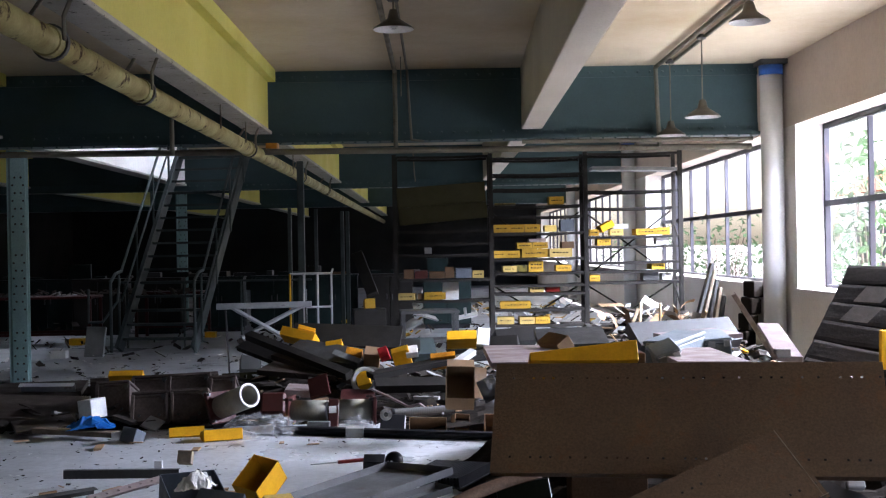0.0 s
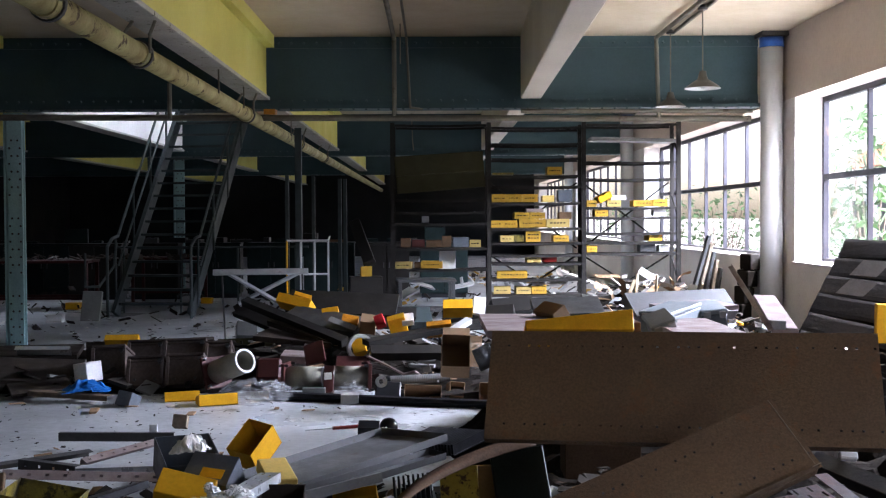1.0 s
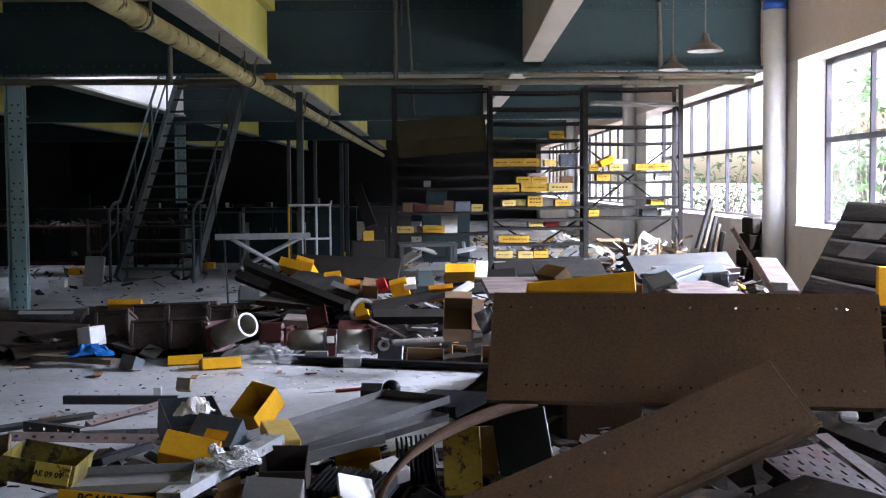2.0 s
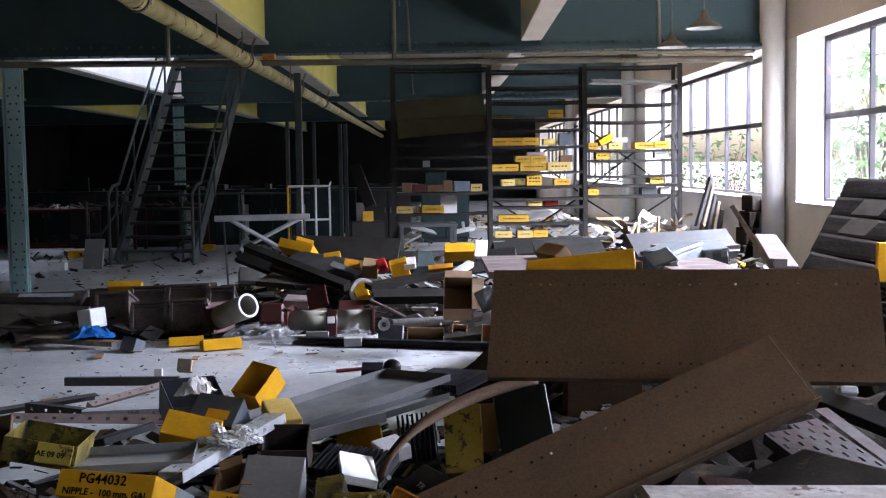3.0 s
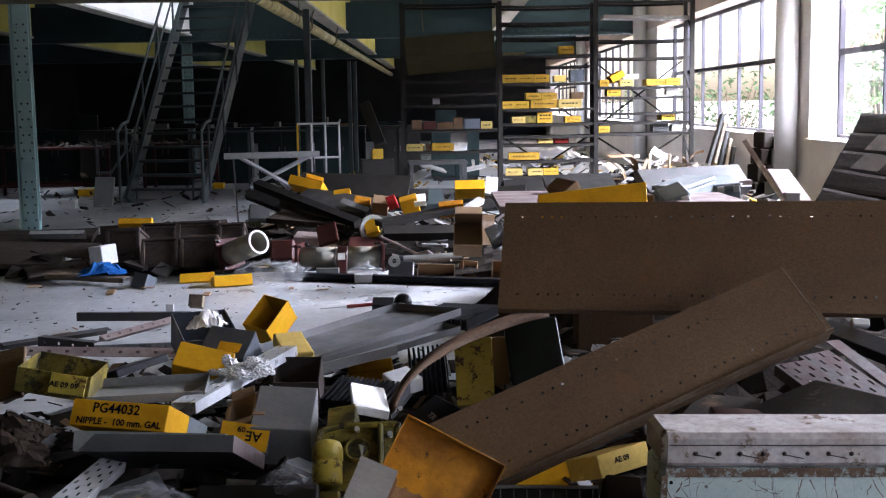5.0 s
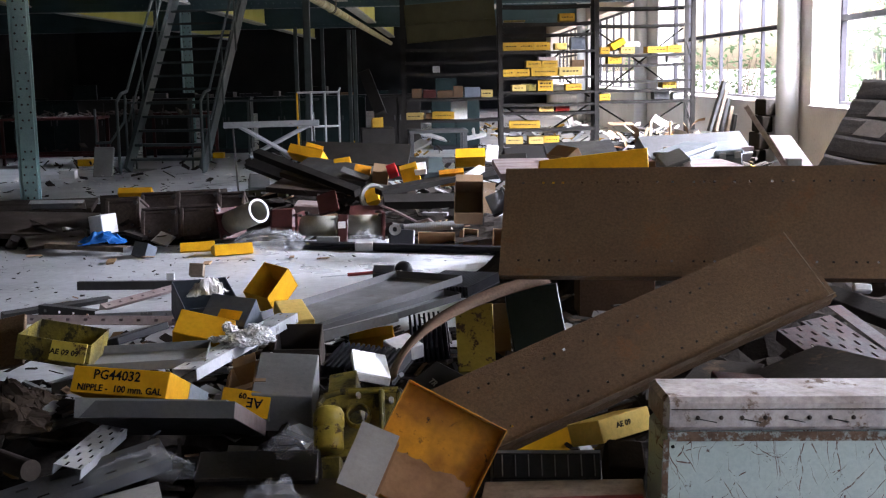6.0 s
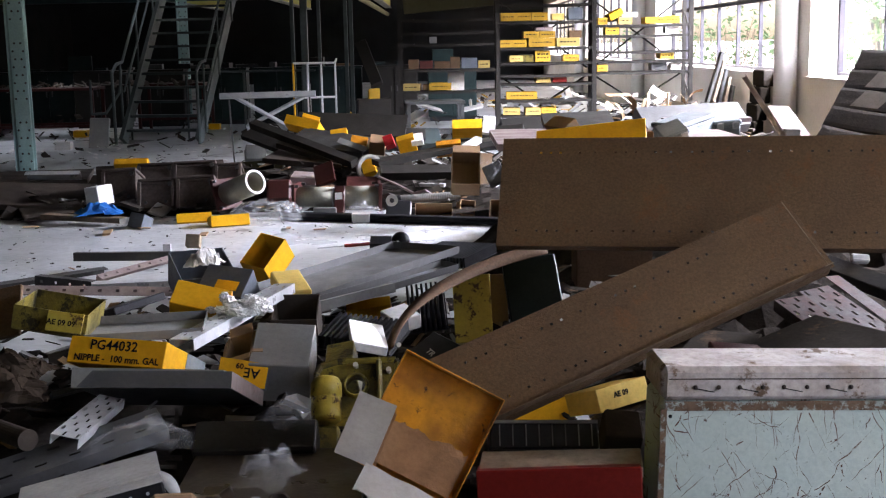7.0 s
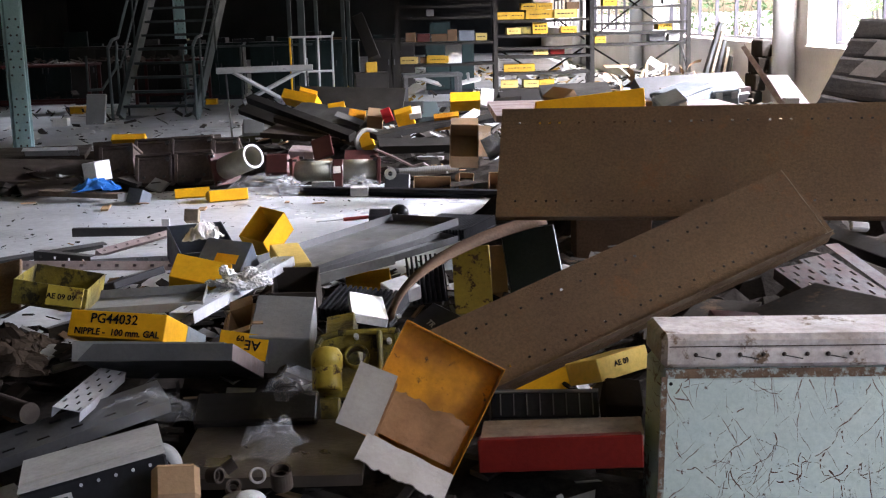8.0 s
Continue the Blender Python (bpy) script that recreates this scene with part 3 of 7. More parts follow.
pipe_run("drop_pipe", [(-0.4, 23.3, 3.505), (-0.38, 23.3, 2.95), (-0.36, 23.28, 2.78)], 0.012, "loose cable hanging from the ceiling", M_CONDUIT)
pipe_run("cross_pipe", [(1.0, 13.34, 2.64), (3.6, 13.34, 2.63)], 0.024, "pale pipe under the girder flange", M_CONDUIT)


def pendant(x, y, z, r):
    p = thing("pendant_lamp", pose(x, y, z), "enamelled dish-shaded pendant lamp, grey outside and white inside", "lamp", "pendant lamps")
    prof = [(0.03, r * 0.95), (0.045, r * 0.62), (0.05, r * 0.5), (r * 0.55, r * 0.34), (r * 0.9, r * 0.1), (r, 0.0)]
    bm = lathe(prof, 28)
    part("shade", bm, M_SHADE, p, smooth=True)
    bm = lathe([(q * 0.985, h - 0.004) for q, h in prof[2:]], 28)
    part("reflector", bm, M_WHITE, p, "white enamel inside of the shade", smooth=True)
    bm = bmesh.new()
    bmesh.ops.create_uvsphere(bm, u_segments=14, v_segments=10, radius=r * 0.22)
    bmesh.ops.translate(bm, vec=(0, 0, r * 0.2), verts=bm.verts)
    part("bulb", bm, M_BULB, p, "clear glass bulb", smooth=True)
    part("cord", tube([(0, 0, r * 0.95), (0, 0, 3.44 - z)], 0.007, 6), M_CONDUIT, p)
    bm = lathe([(0.0, 3.44 - z), (0.045, 3.44 - z), (0.05, 3.455 - z), (0.02, 3.49 - z), (0.0, 3.49 - z)], 14)
    part("ceiling_rose", bm, M_STEEL, p)
    return p


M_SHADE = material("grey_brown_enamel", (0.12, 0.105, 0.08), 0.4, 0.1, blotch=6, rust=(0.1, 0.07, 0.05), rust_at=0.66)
M_BULB = glass("bulb_glass", (0.9, 0.9, 0.9))
for x, y, z, r in ((-0.30, 9.5, 3.215, 0.165), (2.15, 8.0, 2.945, 0.14), (2.62, 11.5, 2.685, 0.175), (2.61, 13.0, 2.65, 0.165)):
    pendant(x, y, z, r)


# ---- storage rack of three bays ----
def bin_(w, d, h, m, label="yellow sheet-metal parts bin with handwritten marks", mat=None, marks=1, group="yellow parts bins", name="parts_bin", fill=None):
    b = thing(name, m, label, "bin", group)
    mat = mat or M_YELLOW
    t = 0.004
    part("base", block(-w / 2, w / 2, -d / 2, d / 2, 0, t), mat, b)
    front = part("front", block(-w / 2, w / 2, -d / 2, -d / 2 + t, t, h, 0.001), mat, b)
    part("back", block(-w / 2, w / 2, d / 2 - t, d / 2, t, h, 0.001), mat, b)
    for s in (-1, 1):
        x = s * (w / 2 - t / 2)
        part("side", block(x - t / 2, x + t / 2, -d / 2 + t, d / 2 - t, t, h, 0.001), mat, b)
    if marks:
        rr = random.Random(int(w * 1000 + d * 77 + h * 555 + m.translation.x * 100))
        for row in range(marks):
            x = -w * 0.36
            z = h * (0.62 - 0.3 * row) if marks > 1 else h * 0.45
            while x < w * 0.34:
                l = rr.uniform(0.012, 0.04)
                part("mark", block(x, min(x + l, w * 0.38), -d / 2 - 0.0012, -d / 2 - 0.0004, z, z + h * rr.uniform(0.09, 0.16)), M_INK, front)
                x += l + rr.uniform(0.008, 0.016)
    return b


RX, RY, RD = (-0.56, 0.80, 2.14, 3.48), 16.75, 0.5


def rack():
    r = thing("storage_rack", pose(0, RY, 0), "tall dark steel three-bay storage rack, partly emptied", "rack")
    for x in RX:
        for y in (0, RD):
            bm = bmesh.new()
            slab(bm, x - 0.03, x + 0.03, y - 0.002, y + 0.002, 0, 2.79)
            slab(bm, x - 0.03, x - 0.026, y, y + (0.05 if y == 0 else -0.05), 0, 2.79)
            part("post", bm, M_RACK, r)
        for z in (0.5, 1.4, 2.3):
            bm = bmesh.new()
            rod(bm, (x, 0.01, z), (x, RD - 0.01, z + 0.35), 0.012, 6)
            part("side_brace", bm, M_RACK, r)
    return r


the_rack = rack()
BAY_SHELVES = ((2.77, 1.72, 1.54, 1.38, 1.03, 0.735), (2.73, 2.50, 2.29, 2.05, 1.90, 1.665, 1.305, 1.10, 0.93, 0.81, 0.585, 0.365), (2.77, 2.24, 2.0, 1.595, 1.455, 1.235, 1.105, 0.95, 0.34))


def rack_shelf(x0, x1, z, tilt=0.0, sag=0.0):
    bm = bmesh.new()
    w = x1 - x0
    n = 8
    for i in range(n):
        a, b = x0 + w * i / n, x0 + w * (i + 1) / n
        za = z - sag * (1 - ((a + b - x0 - x1) / w) ** 2)
        slab(bm, a, b, 0.006, RD - 0.006, za - 0.003, za)
        slab(bm, a, b, -0.006, -0.003, za - 0.035, za)
        slab(bm, a, b, RD + 0.003, RD + 0.006, za - 0.035, za)
    p = part("shelf", bm, M_RACK, the_rack)
    p.matrix_basis = pose(0, 0, 0, 0, tilt, 0)
    return p


for i, zs in enumerate(BAY_SHELVES):
    for z in zs:
        rack_shelf(RX[i] + 0.034, RX[i + 1] - 0.034, z, sag=0.012)
# cross bracing at the back of two bays
for i in (1, 2):
    for a, b in ((1.0, 1.95), (1.95, 1.0)):
        bm = bmesh.new()
        rod(bm, (RX[i] + 0.04, RD + 0.02, a), (RX[i + 1] - 0.04, RD + 0.02 + (0.02 if a > b else 0), b), 0.013, 6)
        part("back_brace", bm, M_RACK, the_rack)
    for a, b in ((0.1, 0.9), (0.9, 0.1)):
        bm = bmesh.new()
        rod(bm, (RX[i] + 0.04, RD + 0.02, a), (RX[i + 1] - 0.04, RD + 0.02 + (0.02 if a > b else 0), b), 0.013, 6)
        part("back_brace", bm, M_RACK, the_rack)


# ---- steel stair ----
def stair():
    s = thing("steel_stair", pose(-4.15, 17.6, 0, 0, 0, -10), "steep grey-green open steel stair with tubular handrails", "stairs")
    n, rise, going, w = 17, 0.205, 0.165, 1.18
    top = Vector((0, n * going, n * rise))
    for side in (-1, 1):
        bm = bmesh.new()
        x = side * w / 2
        ang = math.atan2(top.z, top.y)
        L = top.length
        slab(bm, -0.03, 0.03, -0.0, L, -0.11, 0.11, 0.0, Matrix.Translation((x, 0.0, 0.02)) @ Matrix.Rotation(ang, 4, 'X'))
        for v in bm.verts:
            v.co.z = max(v.co.z, 0.0)
        part("stringer", bm, M_STAIR, s)
        xo = x + side * 0.06
        for h, r in ((0.95, 0.021), (0.5, 0.017)):
            a = Vector((xo, 0.25, 0.25 + h))
            pts = [a, Vector((xo, top.y - 0.1, top.z - 0.1 + h))]
            part("handrail", tube(pts, r, 8), M_STAIR, s)
        for k in (1, 5, 9, 13):
            y, z = k * going, k * rise
            part("baluster", tube([(xo, y, z - 0.05), (xo, y, z + 0.95)], 0.019, 8), M_STAIR, s)
        part("newel", tube([(xo, -0.12, 0.0), (xo, -0.12, 1.05), (xo, 0.05, 1.17), (xo, 0.25, 1.2)], 0.024, 8), M_STAIR, s)
    part("rail_loop", tube([(-w / 2 - 0.42, -0.1, 0.95), (-w / 2 - 0.42, -0.1, 0.45), (-w / 2 - 0.2, -0.1, 0.46), (-w / 2 - 0.06, 0.1, 0.75), (-w / 2 - 0.06, 0.2, 1.1)], 0.02, 8), M_STAIR, s)
    for k in range(1, n):
        bm = bmesh.new()
        slab(bm, -w / 2 + 0.034, w / 2 - 0.034, k * going - 0.11, k * going + 0.11, k * rise - 0.02, k * rise)
        slab(bm, -w / 2 + 0.034, w / 2 - 0.034, k * going - 0.114, k * going - 0.11, k * rise - 0.035, k * rise + 0.002)
        part("tread", bm, M_STAIR, s)
    return s


stair()

# ---- builders for loose things: a given face lies in local xy at z = 0, the body goes to -z ----
def fbox(name, m, w, h, d, mat, label, category, bevel=0.003, face=None, group="", face_label=""):
    """A closed box; its face may be a sheet of its own."""
    t = thing(name, m, label, category, group)
    part("body", block(-w / 2, w / 2, -h / 2, h / 2, -d, -0.0025 if face else 0, bevel), mat, t)
    if face:
        part("cover", block(-w / 2, w / 2, -h / 2, h / 2, -0.002, 0.0), face, t, face_label)
    return t


def fbin(name, m, w, h, d, mat, label, category="bin", side="z", t=0.004, inside=None, group="yellow parts bins", front=None, dent=0.0):
    """An open bin: the open side is the given face (z), or the upper edge of it (y)."""
    b = thing(name, m, label, category, group)
    inside = inside or mat
    x0, x1, y0, y1 = -w / 2, w / 2, -h / 2, h / 2
    if side == "z":
        part("base", block(x0, x1, y0, y1, -d, -d + t), inside, b)
        part("front", block(x0, x1, y0, y0 + t, -d + t, 0, 0.001), front or mat, b)
        part("back", block(x0, x1, y1 - t, y1, -d + t, 0, 0.001), mat, b)
        part("side", block(x0, x0 + t, y0 + t, y1 - t, -d + t, 0, 0.001), mat, b)
        part("side", block(x1 - t, x1, y0 + t, y1 - t, -d + t, 0, 0.001), mat, b)
    else:
        part("base", block(x0, x1, y0, y0 + t, -d, 0), inside, b)
        part("front", block(x0, x1, y0 + t, y1, -t, 0, 0.001), front or mat, b)
        part("back", block(x0, x1, y0 + t, y1, -d, -d + t, 0.001), mat, b)
        part("side", block(x0, x0 + t, y0 + t, y1, -d + t, -t, 0.001), mat, b)
        part("side", block(x1 - t, x1, y0 + t, y1, -d + t, -t, 0.001), mat, b)
    return b


def ftray(name, m, w, h, lip, mat, label, category="tray", flip=1, group="loose trays", t=0.002):
    """A sheet with four turned-up lips, towards the viewer (flip 1) or away (flip -1)."""
    b = thing(name, m, label, category, group)
    part("sheet", block(-w / 2, w / 2, -h / 2, h / 2, -t, 0), mat, b)
    z0, z1 = (0.0, lip) if flip > 0 else (-lip, -t)
    part("lip", block(-w / 2, w / 2, -h / 2, -h / 2 + t, z0, z1), mat, b)
    part("lip", block(-w / 2, w / 2, h / 2 - t, h / 2, z0, z1), mat, b)
    part("lip", block(-w / 2, -w / 2 + t, -h / 2 + t, h / 2 - t, z0, z1), mat, b)
    part("lip", block(w / 2 - t, w / 2, -h / 2 + t, h / 2 - t, z0, z1), mat, b)
    return b


def cut_sheet(xs, ys, gone, t=0.002):
    """A sheet on the grid xs by ys, without the cells for which gone(i, j) holds, t thick towards -z."""
    bm = bmesh.new()
    at = {}

    def vert(i, j):
        if (i, j) not in at:
            at[i, j] = bm.verts.new((xs[i], ys[j], 0))
        return at[i, j]

    for j in range(len(ys) - 1):
        for i in range(len(xs) - 1):
            if not gone(i, j):
                bm.faces.new((vert(i, j), vert(i + 1, j), vert(i + 1, j + 1), vert(i, j + 1)))
    g = bmesh.ops.extrude_face_region(bm, geom=bm.faces[:])
    bmesh.ops.translate(bm, vec=(0, 0, -t), verts=[v for v in g["geom"] if isinstance(v, bmesh.types.BMVert)])
    bmesh.ops.recalc_face_normals(bm, faces=bm.faces)
    return bm


def punched(w, h, nx, ny, sl, sw):
    """A sheet of w by h with staggered rows of slots cut through it."""
    cx, cy = w / nx, h / ny
    xs = sorted([-w / 2, w / 2] + [-w / 2 + (i + 0.5) * cx + d for i in range(nx) for d in (-sl / 2, sl / 2)])
    ys = sorted([-h / 2, h / 2] + [-h / 2 + (j + 0.5) * cy + d for j in range(ny) for d in (-sw / 2, sw / 2)])
    return cut_sheet(xs, ys, lambda i, j: i % 2 == 1 and j % 2 == 1 and (i // 2 + j // 2) % 2 == 0)


def fperf(name, m, w, h, lip, mat, label, group="slotted cable trays", nx=None, ny=2):
    b = thing(name, m, label, "cable tray", group)
    nx = nx or max(4, int(w / 0.045))
    part("slotted_sheet", punched(w, h, nx, ny, min(0.034, w / nx * 0.72), min(0.010, h / ny * 0.4)), mat, b)
    part("edge", block(-w / 2, w / 2, -h / 2 - 0.002, -h / 2, -lip, 0), mat, b)
    part("edge", block(-w / 2, w / 2, h / 2, h / 2 + 0.002, -lip, 0), mat, b)
    return b


def fbar(name, m, w, h, d, mat, label, category="metal bar", group="loose bars", holes=0):
    """An angle bar: one leg is the given face, the other goes back from its upper edge."""
    b = thing(name, m, label, category, group)
    if holes:
        step, r = w / holes, h * 0.14
        xs = sorted([-w / 2, w / 2] + [-w / 2 + (k + 0.5) * step + d for k in range(holes) for d in (-r, r)])
        bm = cut_sheet(xs, [-h / 2, -r, r, h / 2], lambda i, j: i % 2 == 1 and j == 1, 0.003)
    else:
        bm = block(-w / 2, w / 2, -h / 2, h / 2, -0.003, 0)
    part("face_leg", bm, mat, b)
    part("top_leg", block(-w / 2, w / 2, h / 2 - 0.003, h / 2, -d, -0.003), mat, b)
    return b


def carton(m, w, h, d, label="brown cardboard box with torn flaps", mat=None, flaps=True, seed=0, category="box", name="cardboard_box"):
    """A cardboard box open towards the viewer, flaps folded out."""
    b = thing(name, m, label, category, "cardboard boxes")
    mat = mat or M_CARD
    part("body", shell(w, h, d, 0.004), mat, b)
    if flaps:
        for k, (x, y, l, ax) in enumerate(((0, -h / 2, w, 'X'), (0, h / 2, w, 'X'), (-w / 2, 0, h, 'Y'), (w / 2, 0, h, 'Y'))):
            r = random.Random(seed * 7 + k)
            if r.random() < 0.25:
                continue
            s = min(w, h) * 0.42
            bm = bmesh.new()
            sgn = -1 if k in (0, 2) else 1
            if ax == 'X':
                slab(bm, -l / 2 + 0.004, l / 2 - 0.004, 0, sgn * s, -0.0015, 0.0015)
                rot = Matrix.Rotation(sgn * r.uniform(-0.9, 0.4), 4, 'X')
            else:
                slab(bm, 0, sgn * s, -l / 2 + 0.004, l / 2 - 0.004, -0.0015, 0.0015)
                rot = Matrix.Rotation(-sgn * r.uniform(-0.9, 0.4), 4, 'Y')
            bmesh.ops.recalc_face_normals(bm, faces=bm.faces)
            bmesh.ops.transform(bm, matrix=Matrix.Translation((x, y, 0)) @ rot, verts=bm.verts)
            part("flap", bm, mat, b)
    return b


def shell(w, h, d, t):
    bm = block(-w / 2, w / 2, -h / 2, h / 2, -d, 0)
    bmesh.ops.delete(bm, geom=[f for f in bm.faces if f.normal.z > 0.9], context='FACES')
    bmesh.ops.solidify(bm, geom=bm.faces[:], thickness=t)
    bmesh.ops.recalc_face_normals(bm, faces=bm.faces)
    return bm


def film(m, w, d, h, seed, mat=None, label="crumpled clear plastic sheeting", category="plastic sheet", name="plastic_sheet"):
    b = thing(name, m, label, category)
    part("sheet", crumple(w, d, h, seed, 22, 1.0), mat or M_FILM, b, smooth=False)
    return b


def writing(text, size, m, parent, mat=None, thick=0.0008):
    cu = bpy.data.curves.new("marking", 'FONT')
    cu.body, cu.size, cu.extrude, cu.offset = text, size, 0.0003, thick
    cu.resolution_u = 2
    tmp = new("marking", cu)
    me = bpy.data.meshes.new_from_object(tmp)
    bpy.data.objects.remove(tmp)
    bpy.data.curves.remove(cu)
    me.materials.clear()
    me.materials.append(mat or M_INK)
    ob = new("marking", me)
    ob.parent = parent
    ob.matrix_basis = m
    return ob


def shelf_panel(m, w, h, t, label, mat=None, rows=True):
    """A folded steel shelf: sheet with returned edges and two rows of punched holes."""
    p = thing("steel_shelf", m, label, "shelf", "loose shelf panels")
    mat = mat or M_RUSTSHELF
    xs = []
    for g in range(5):
        base = w * (-0.45 + 0.2 * g)
        xs += [base, base + 0.055 * w, base + 0.082 * w, base + 0.108 * w, base + 0.16 * w]
    hole = 0.0045
    zr = [h / 2 - 0.062, -h / 2 + 0.062] if rows else []
    zs = sorted([-h / 2, h / 2] + [z + d for z in zr for d in (-hole, hole)])
    xb = sorted([-w / 2, w / 2] + [x + d for x in xs for d in (-hole, hole)])
    bm = cut_sheet(xb, zs, lambda i, j: j in (1, 3) and i % 2 == 1)
    part("sheet", bm, mat, p)
    part("edge_return", block(-w / 2, w / 2, h / 2 - 0.002, h / 2, -t, -0.002), mat, p)
    part("edge_return", block(-w / 2, w / 2, -h / 2, -h / 2 + 0.002, -t, -0.002), mat, p)
    for s in (-1, 1):
        x = s * (w / 2 - 0.001)
        part("end_return", block(x - 0.001, x + 0.001, -h / 2 + 0.002, h / 2 - 0.002, -t, -0.002), mat, p)
    return p


# ---- the two large rusty shelf panels and the mint cabinet ----
shelf_panel(pose(0.902, 4.382, 0.812, 58.9, -0.4, -11.9), 1.413, 0.445, 0.04, "brown rusty steel shelf panel standing on edge on the heap")
leaning = shelf_panel(pose(0.581, 3.804, 0.480, 46.7, -19.7, 14.2), 1.364, 0.289, 0.045, "brown rusty steel shelf panel leaning across the heap")
pw, ph = 1.364, 0.289
part("front_flange", cut_sheet([-pw / 2] + [pw * (k - 4.5) / 10 + d for k in range(10) for d in (-0.004, 0.004)] + [pw / 2], [-0.018, -0.004, 0.004, 0.018], lambda i, j: i % 2 == 1 and j == 1, 0.003), M_WORNRUST, leaning, "paler scuffed flange").matrix_local = pose(0, -ph / 2 + 0.001, 0.019, 90, 0, 0)

part("worn_end", block(pw / 2 + 0.0002, pw / 2 + 0.0022, -ph / 2, ph / 2, -0.04, 0.002), M_BAREEDGE, leaning, "bare worn end edge")
part("worn_corner", block(pw / 2 - 0.03, pw / 2 + 0.002, -ph / 2 - 0.002, -ph / 2 + 0.0005, 0.0385, 0.0405), M_BAREEDGE, leaning, "bare worn corner")


def cabinet():
    c = thing("steel_cabinet", pose(0.99, 3.0, 0, 0, 1.5, 2), "mint-green steel cabinet with a chalky weathered top and scratched paint", "cabinet")
    part("body", block(-0.455, 0.42, 0.010, 0.2, 0.0, 0.43, 0.012), M_MINT, c)
    rail = part("top_rail", block(-0.457, 0.43, 0.0, 0.21, 0.432, 0.522, 0.014), M_MINTTOP, c, "chalky weathered top rail")
    part("seam", block(-0.44, 0.43, -0.0025, -0.0005, 0.491, 0.4935), M_BROWNMETAL, c)
    for k in range(4):
        for dx in (0.0, 0.055):
            bm = bmesh.new()
            bmesh.ops.create_uvsphere(bm, u_segments=10, v_segments=6, radius=0.006)
            bmesh.ops.translate(bm, vec=(-0.37 + 0.115 * k + dx * 1.1, -0.001, 0.47), verts=bm.verts)
            part("rivet", bm, M_BROWNMETAL, rail, smooth=True)
        bm = bmesh.new()
        rod(bm, (-0.37 + 0.115 * k, -0.001, 0.467), (-0.37 + 0.115 * k + 0.05, -0.001, 0.457), 0.0012, 6)
        part("slot_edge", bm, M_INK, rail)
    part("worn_edge", block(-0.4555, -0.440, 0.0055, 0.0085, 0.0, 0.41), M_WORNEDGE, c, "rusty worn corner edge")
    part("worn_band", block(-0.445, 0.41, 0.0065, 0.0095, 0.405, 0.430), M_WORNEDGE, c, "brown worn band under the rail")
    r = random.Random(8)

    def gouge(x, z, a, steps, wide):
        """One scratch through the paint: a broken, wandering line, now and then with a branch."""
        bm = bmesh.new()
        last = None
        for step in range(steps):
            a += r.gauss(0, 0.22)
            if r.random() < 0.06:
                a += r.choice((-1, 1)) * r.uniform(0.5, 1.1)
            x, z = x + 0.007 * math.cos(a), z - 0.007 * math.sin(a)
            if not (-0.43 < x < 0.41 and 0.01 < z < 0.404):
                break
            wd = wide * r.uniform(0.25, 1.3) * (1 - 0.7 * step / steps)
            nx, nz = wd * math.sin(a), wd * math.cos(a)
            pair = [bm.verts.new((x - nx, 0.0094, z - nz)), bm.verts.new((x + nx, 0.0094, z + nz))]
            if last and r.random() > 0.16:
                bm.faces.new((last[0], pair[0], pair[1], last[1]))
            last = pair
            if steps > 14 and r.random() < 0.05:
                gouge(x, z, a + r.choice((-1, 1)) * r.uniform(0.5, 1.2), r.randint(4, 10), wide * 0.7)
        if bm.faces:
            part("gouge", bm, M_GOUGE, c)

    for k in range(34):
        gouge(r.uniform(-0.40, 0.38), r.uniform(0.12, 0.41), r.choice((0.55, 0.7, 2.1, 2.4, 1.5)) + r.gauss(0, 0.2), r.randint(12, 38), r.uniform(0.0010, 0.0026))
    for k in range(24):
        gouge(r.uniform(-0.42, 0.38), r.uniform(0.05, 0.41), r.uniform(0.3, 2.9), r.randint(3, 9), r.uniform(0.0009, 0.0028))
    for k in range(9):
        gouge(0.09 + 0.011 * k + r.gauss(0, 0.002), 0.175 + r.gauss(0, 0.006), 1.45 + r.gauss(0, 0.1), r.randint(3, 6), 0.0011)
    bm = bmesh.new()
    rod(bm, (-0.43, 0.0105, 0.39), (-0.43, 0.0085, 0.39), 0.005, 10)
    part("lock_hole", bm, M_INK, c)
    return c


cabinet()

# ---- foreground heap: things lying on it ----
YB = "yellow sheet-metal parts bin lying in the heap"
b = fbox("parts_bin", pose(-1.017, 3.579, 0.451, 62.3, 1.2, -14.3), 0.325, 0.084, 0.29, M_YELLOW, "yellow parts bin marked in black pen on a grey tray", "bin", 0.002, group="yellow parts bins")
part("bare_side", block(0.1628, 0.164, -0.041, 0.041, -0.289, -0.15), M_BLUEPALE, b, "bare blue-grey side sheet")
writing("PG44032", 0.043, pose(-0.092, 0.004, 0.0012), b)
writing("NIPPLE -  100 mm. GAL", 0.029, pose(-0.14, -0.033, 0.0012), b)
b = ftray("shelf_tray", pose(-0.855, 3.585, 0.302, 154.7, -0.2, -6.0), 0.476, 0.375, 0.05, M_DARKSHEET, "dark grey folded steel shelf tipped back under the marked bin", flip=-1)
for o in b.children:
    if all(v.co.x > 0.2 for v in o.data.vertices):
        o.data.materials[0] = M_PINKSTEEL
fbar("shelf_edge", pose(-0.894, 3.450, 0.400, 70.6, 2.1, 0.0), 0.450, 0.060, 0.14, M_GREYPAINT, "grey folded shelf edge with two slotted holes", "shelf edge", holes=2)
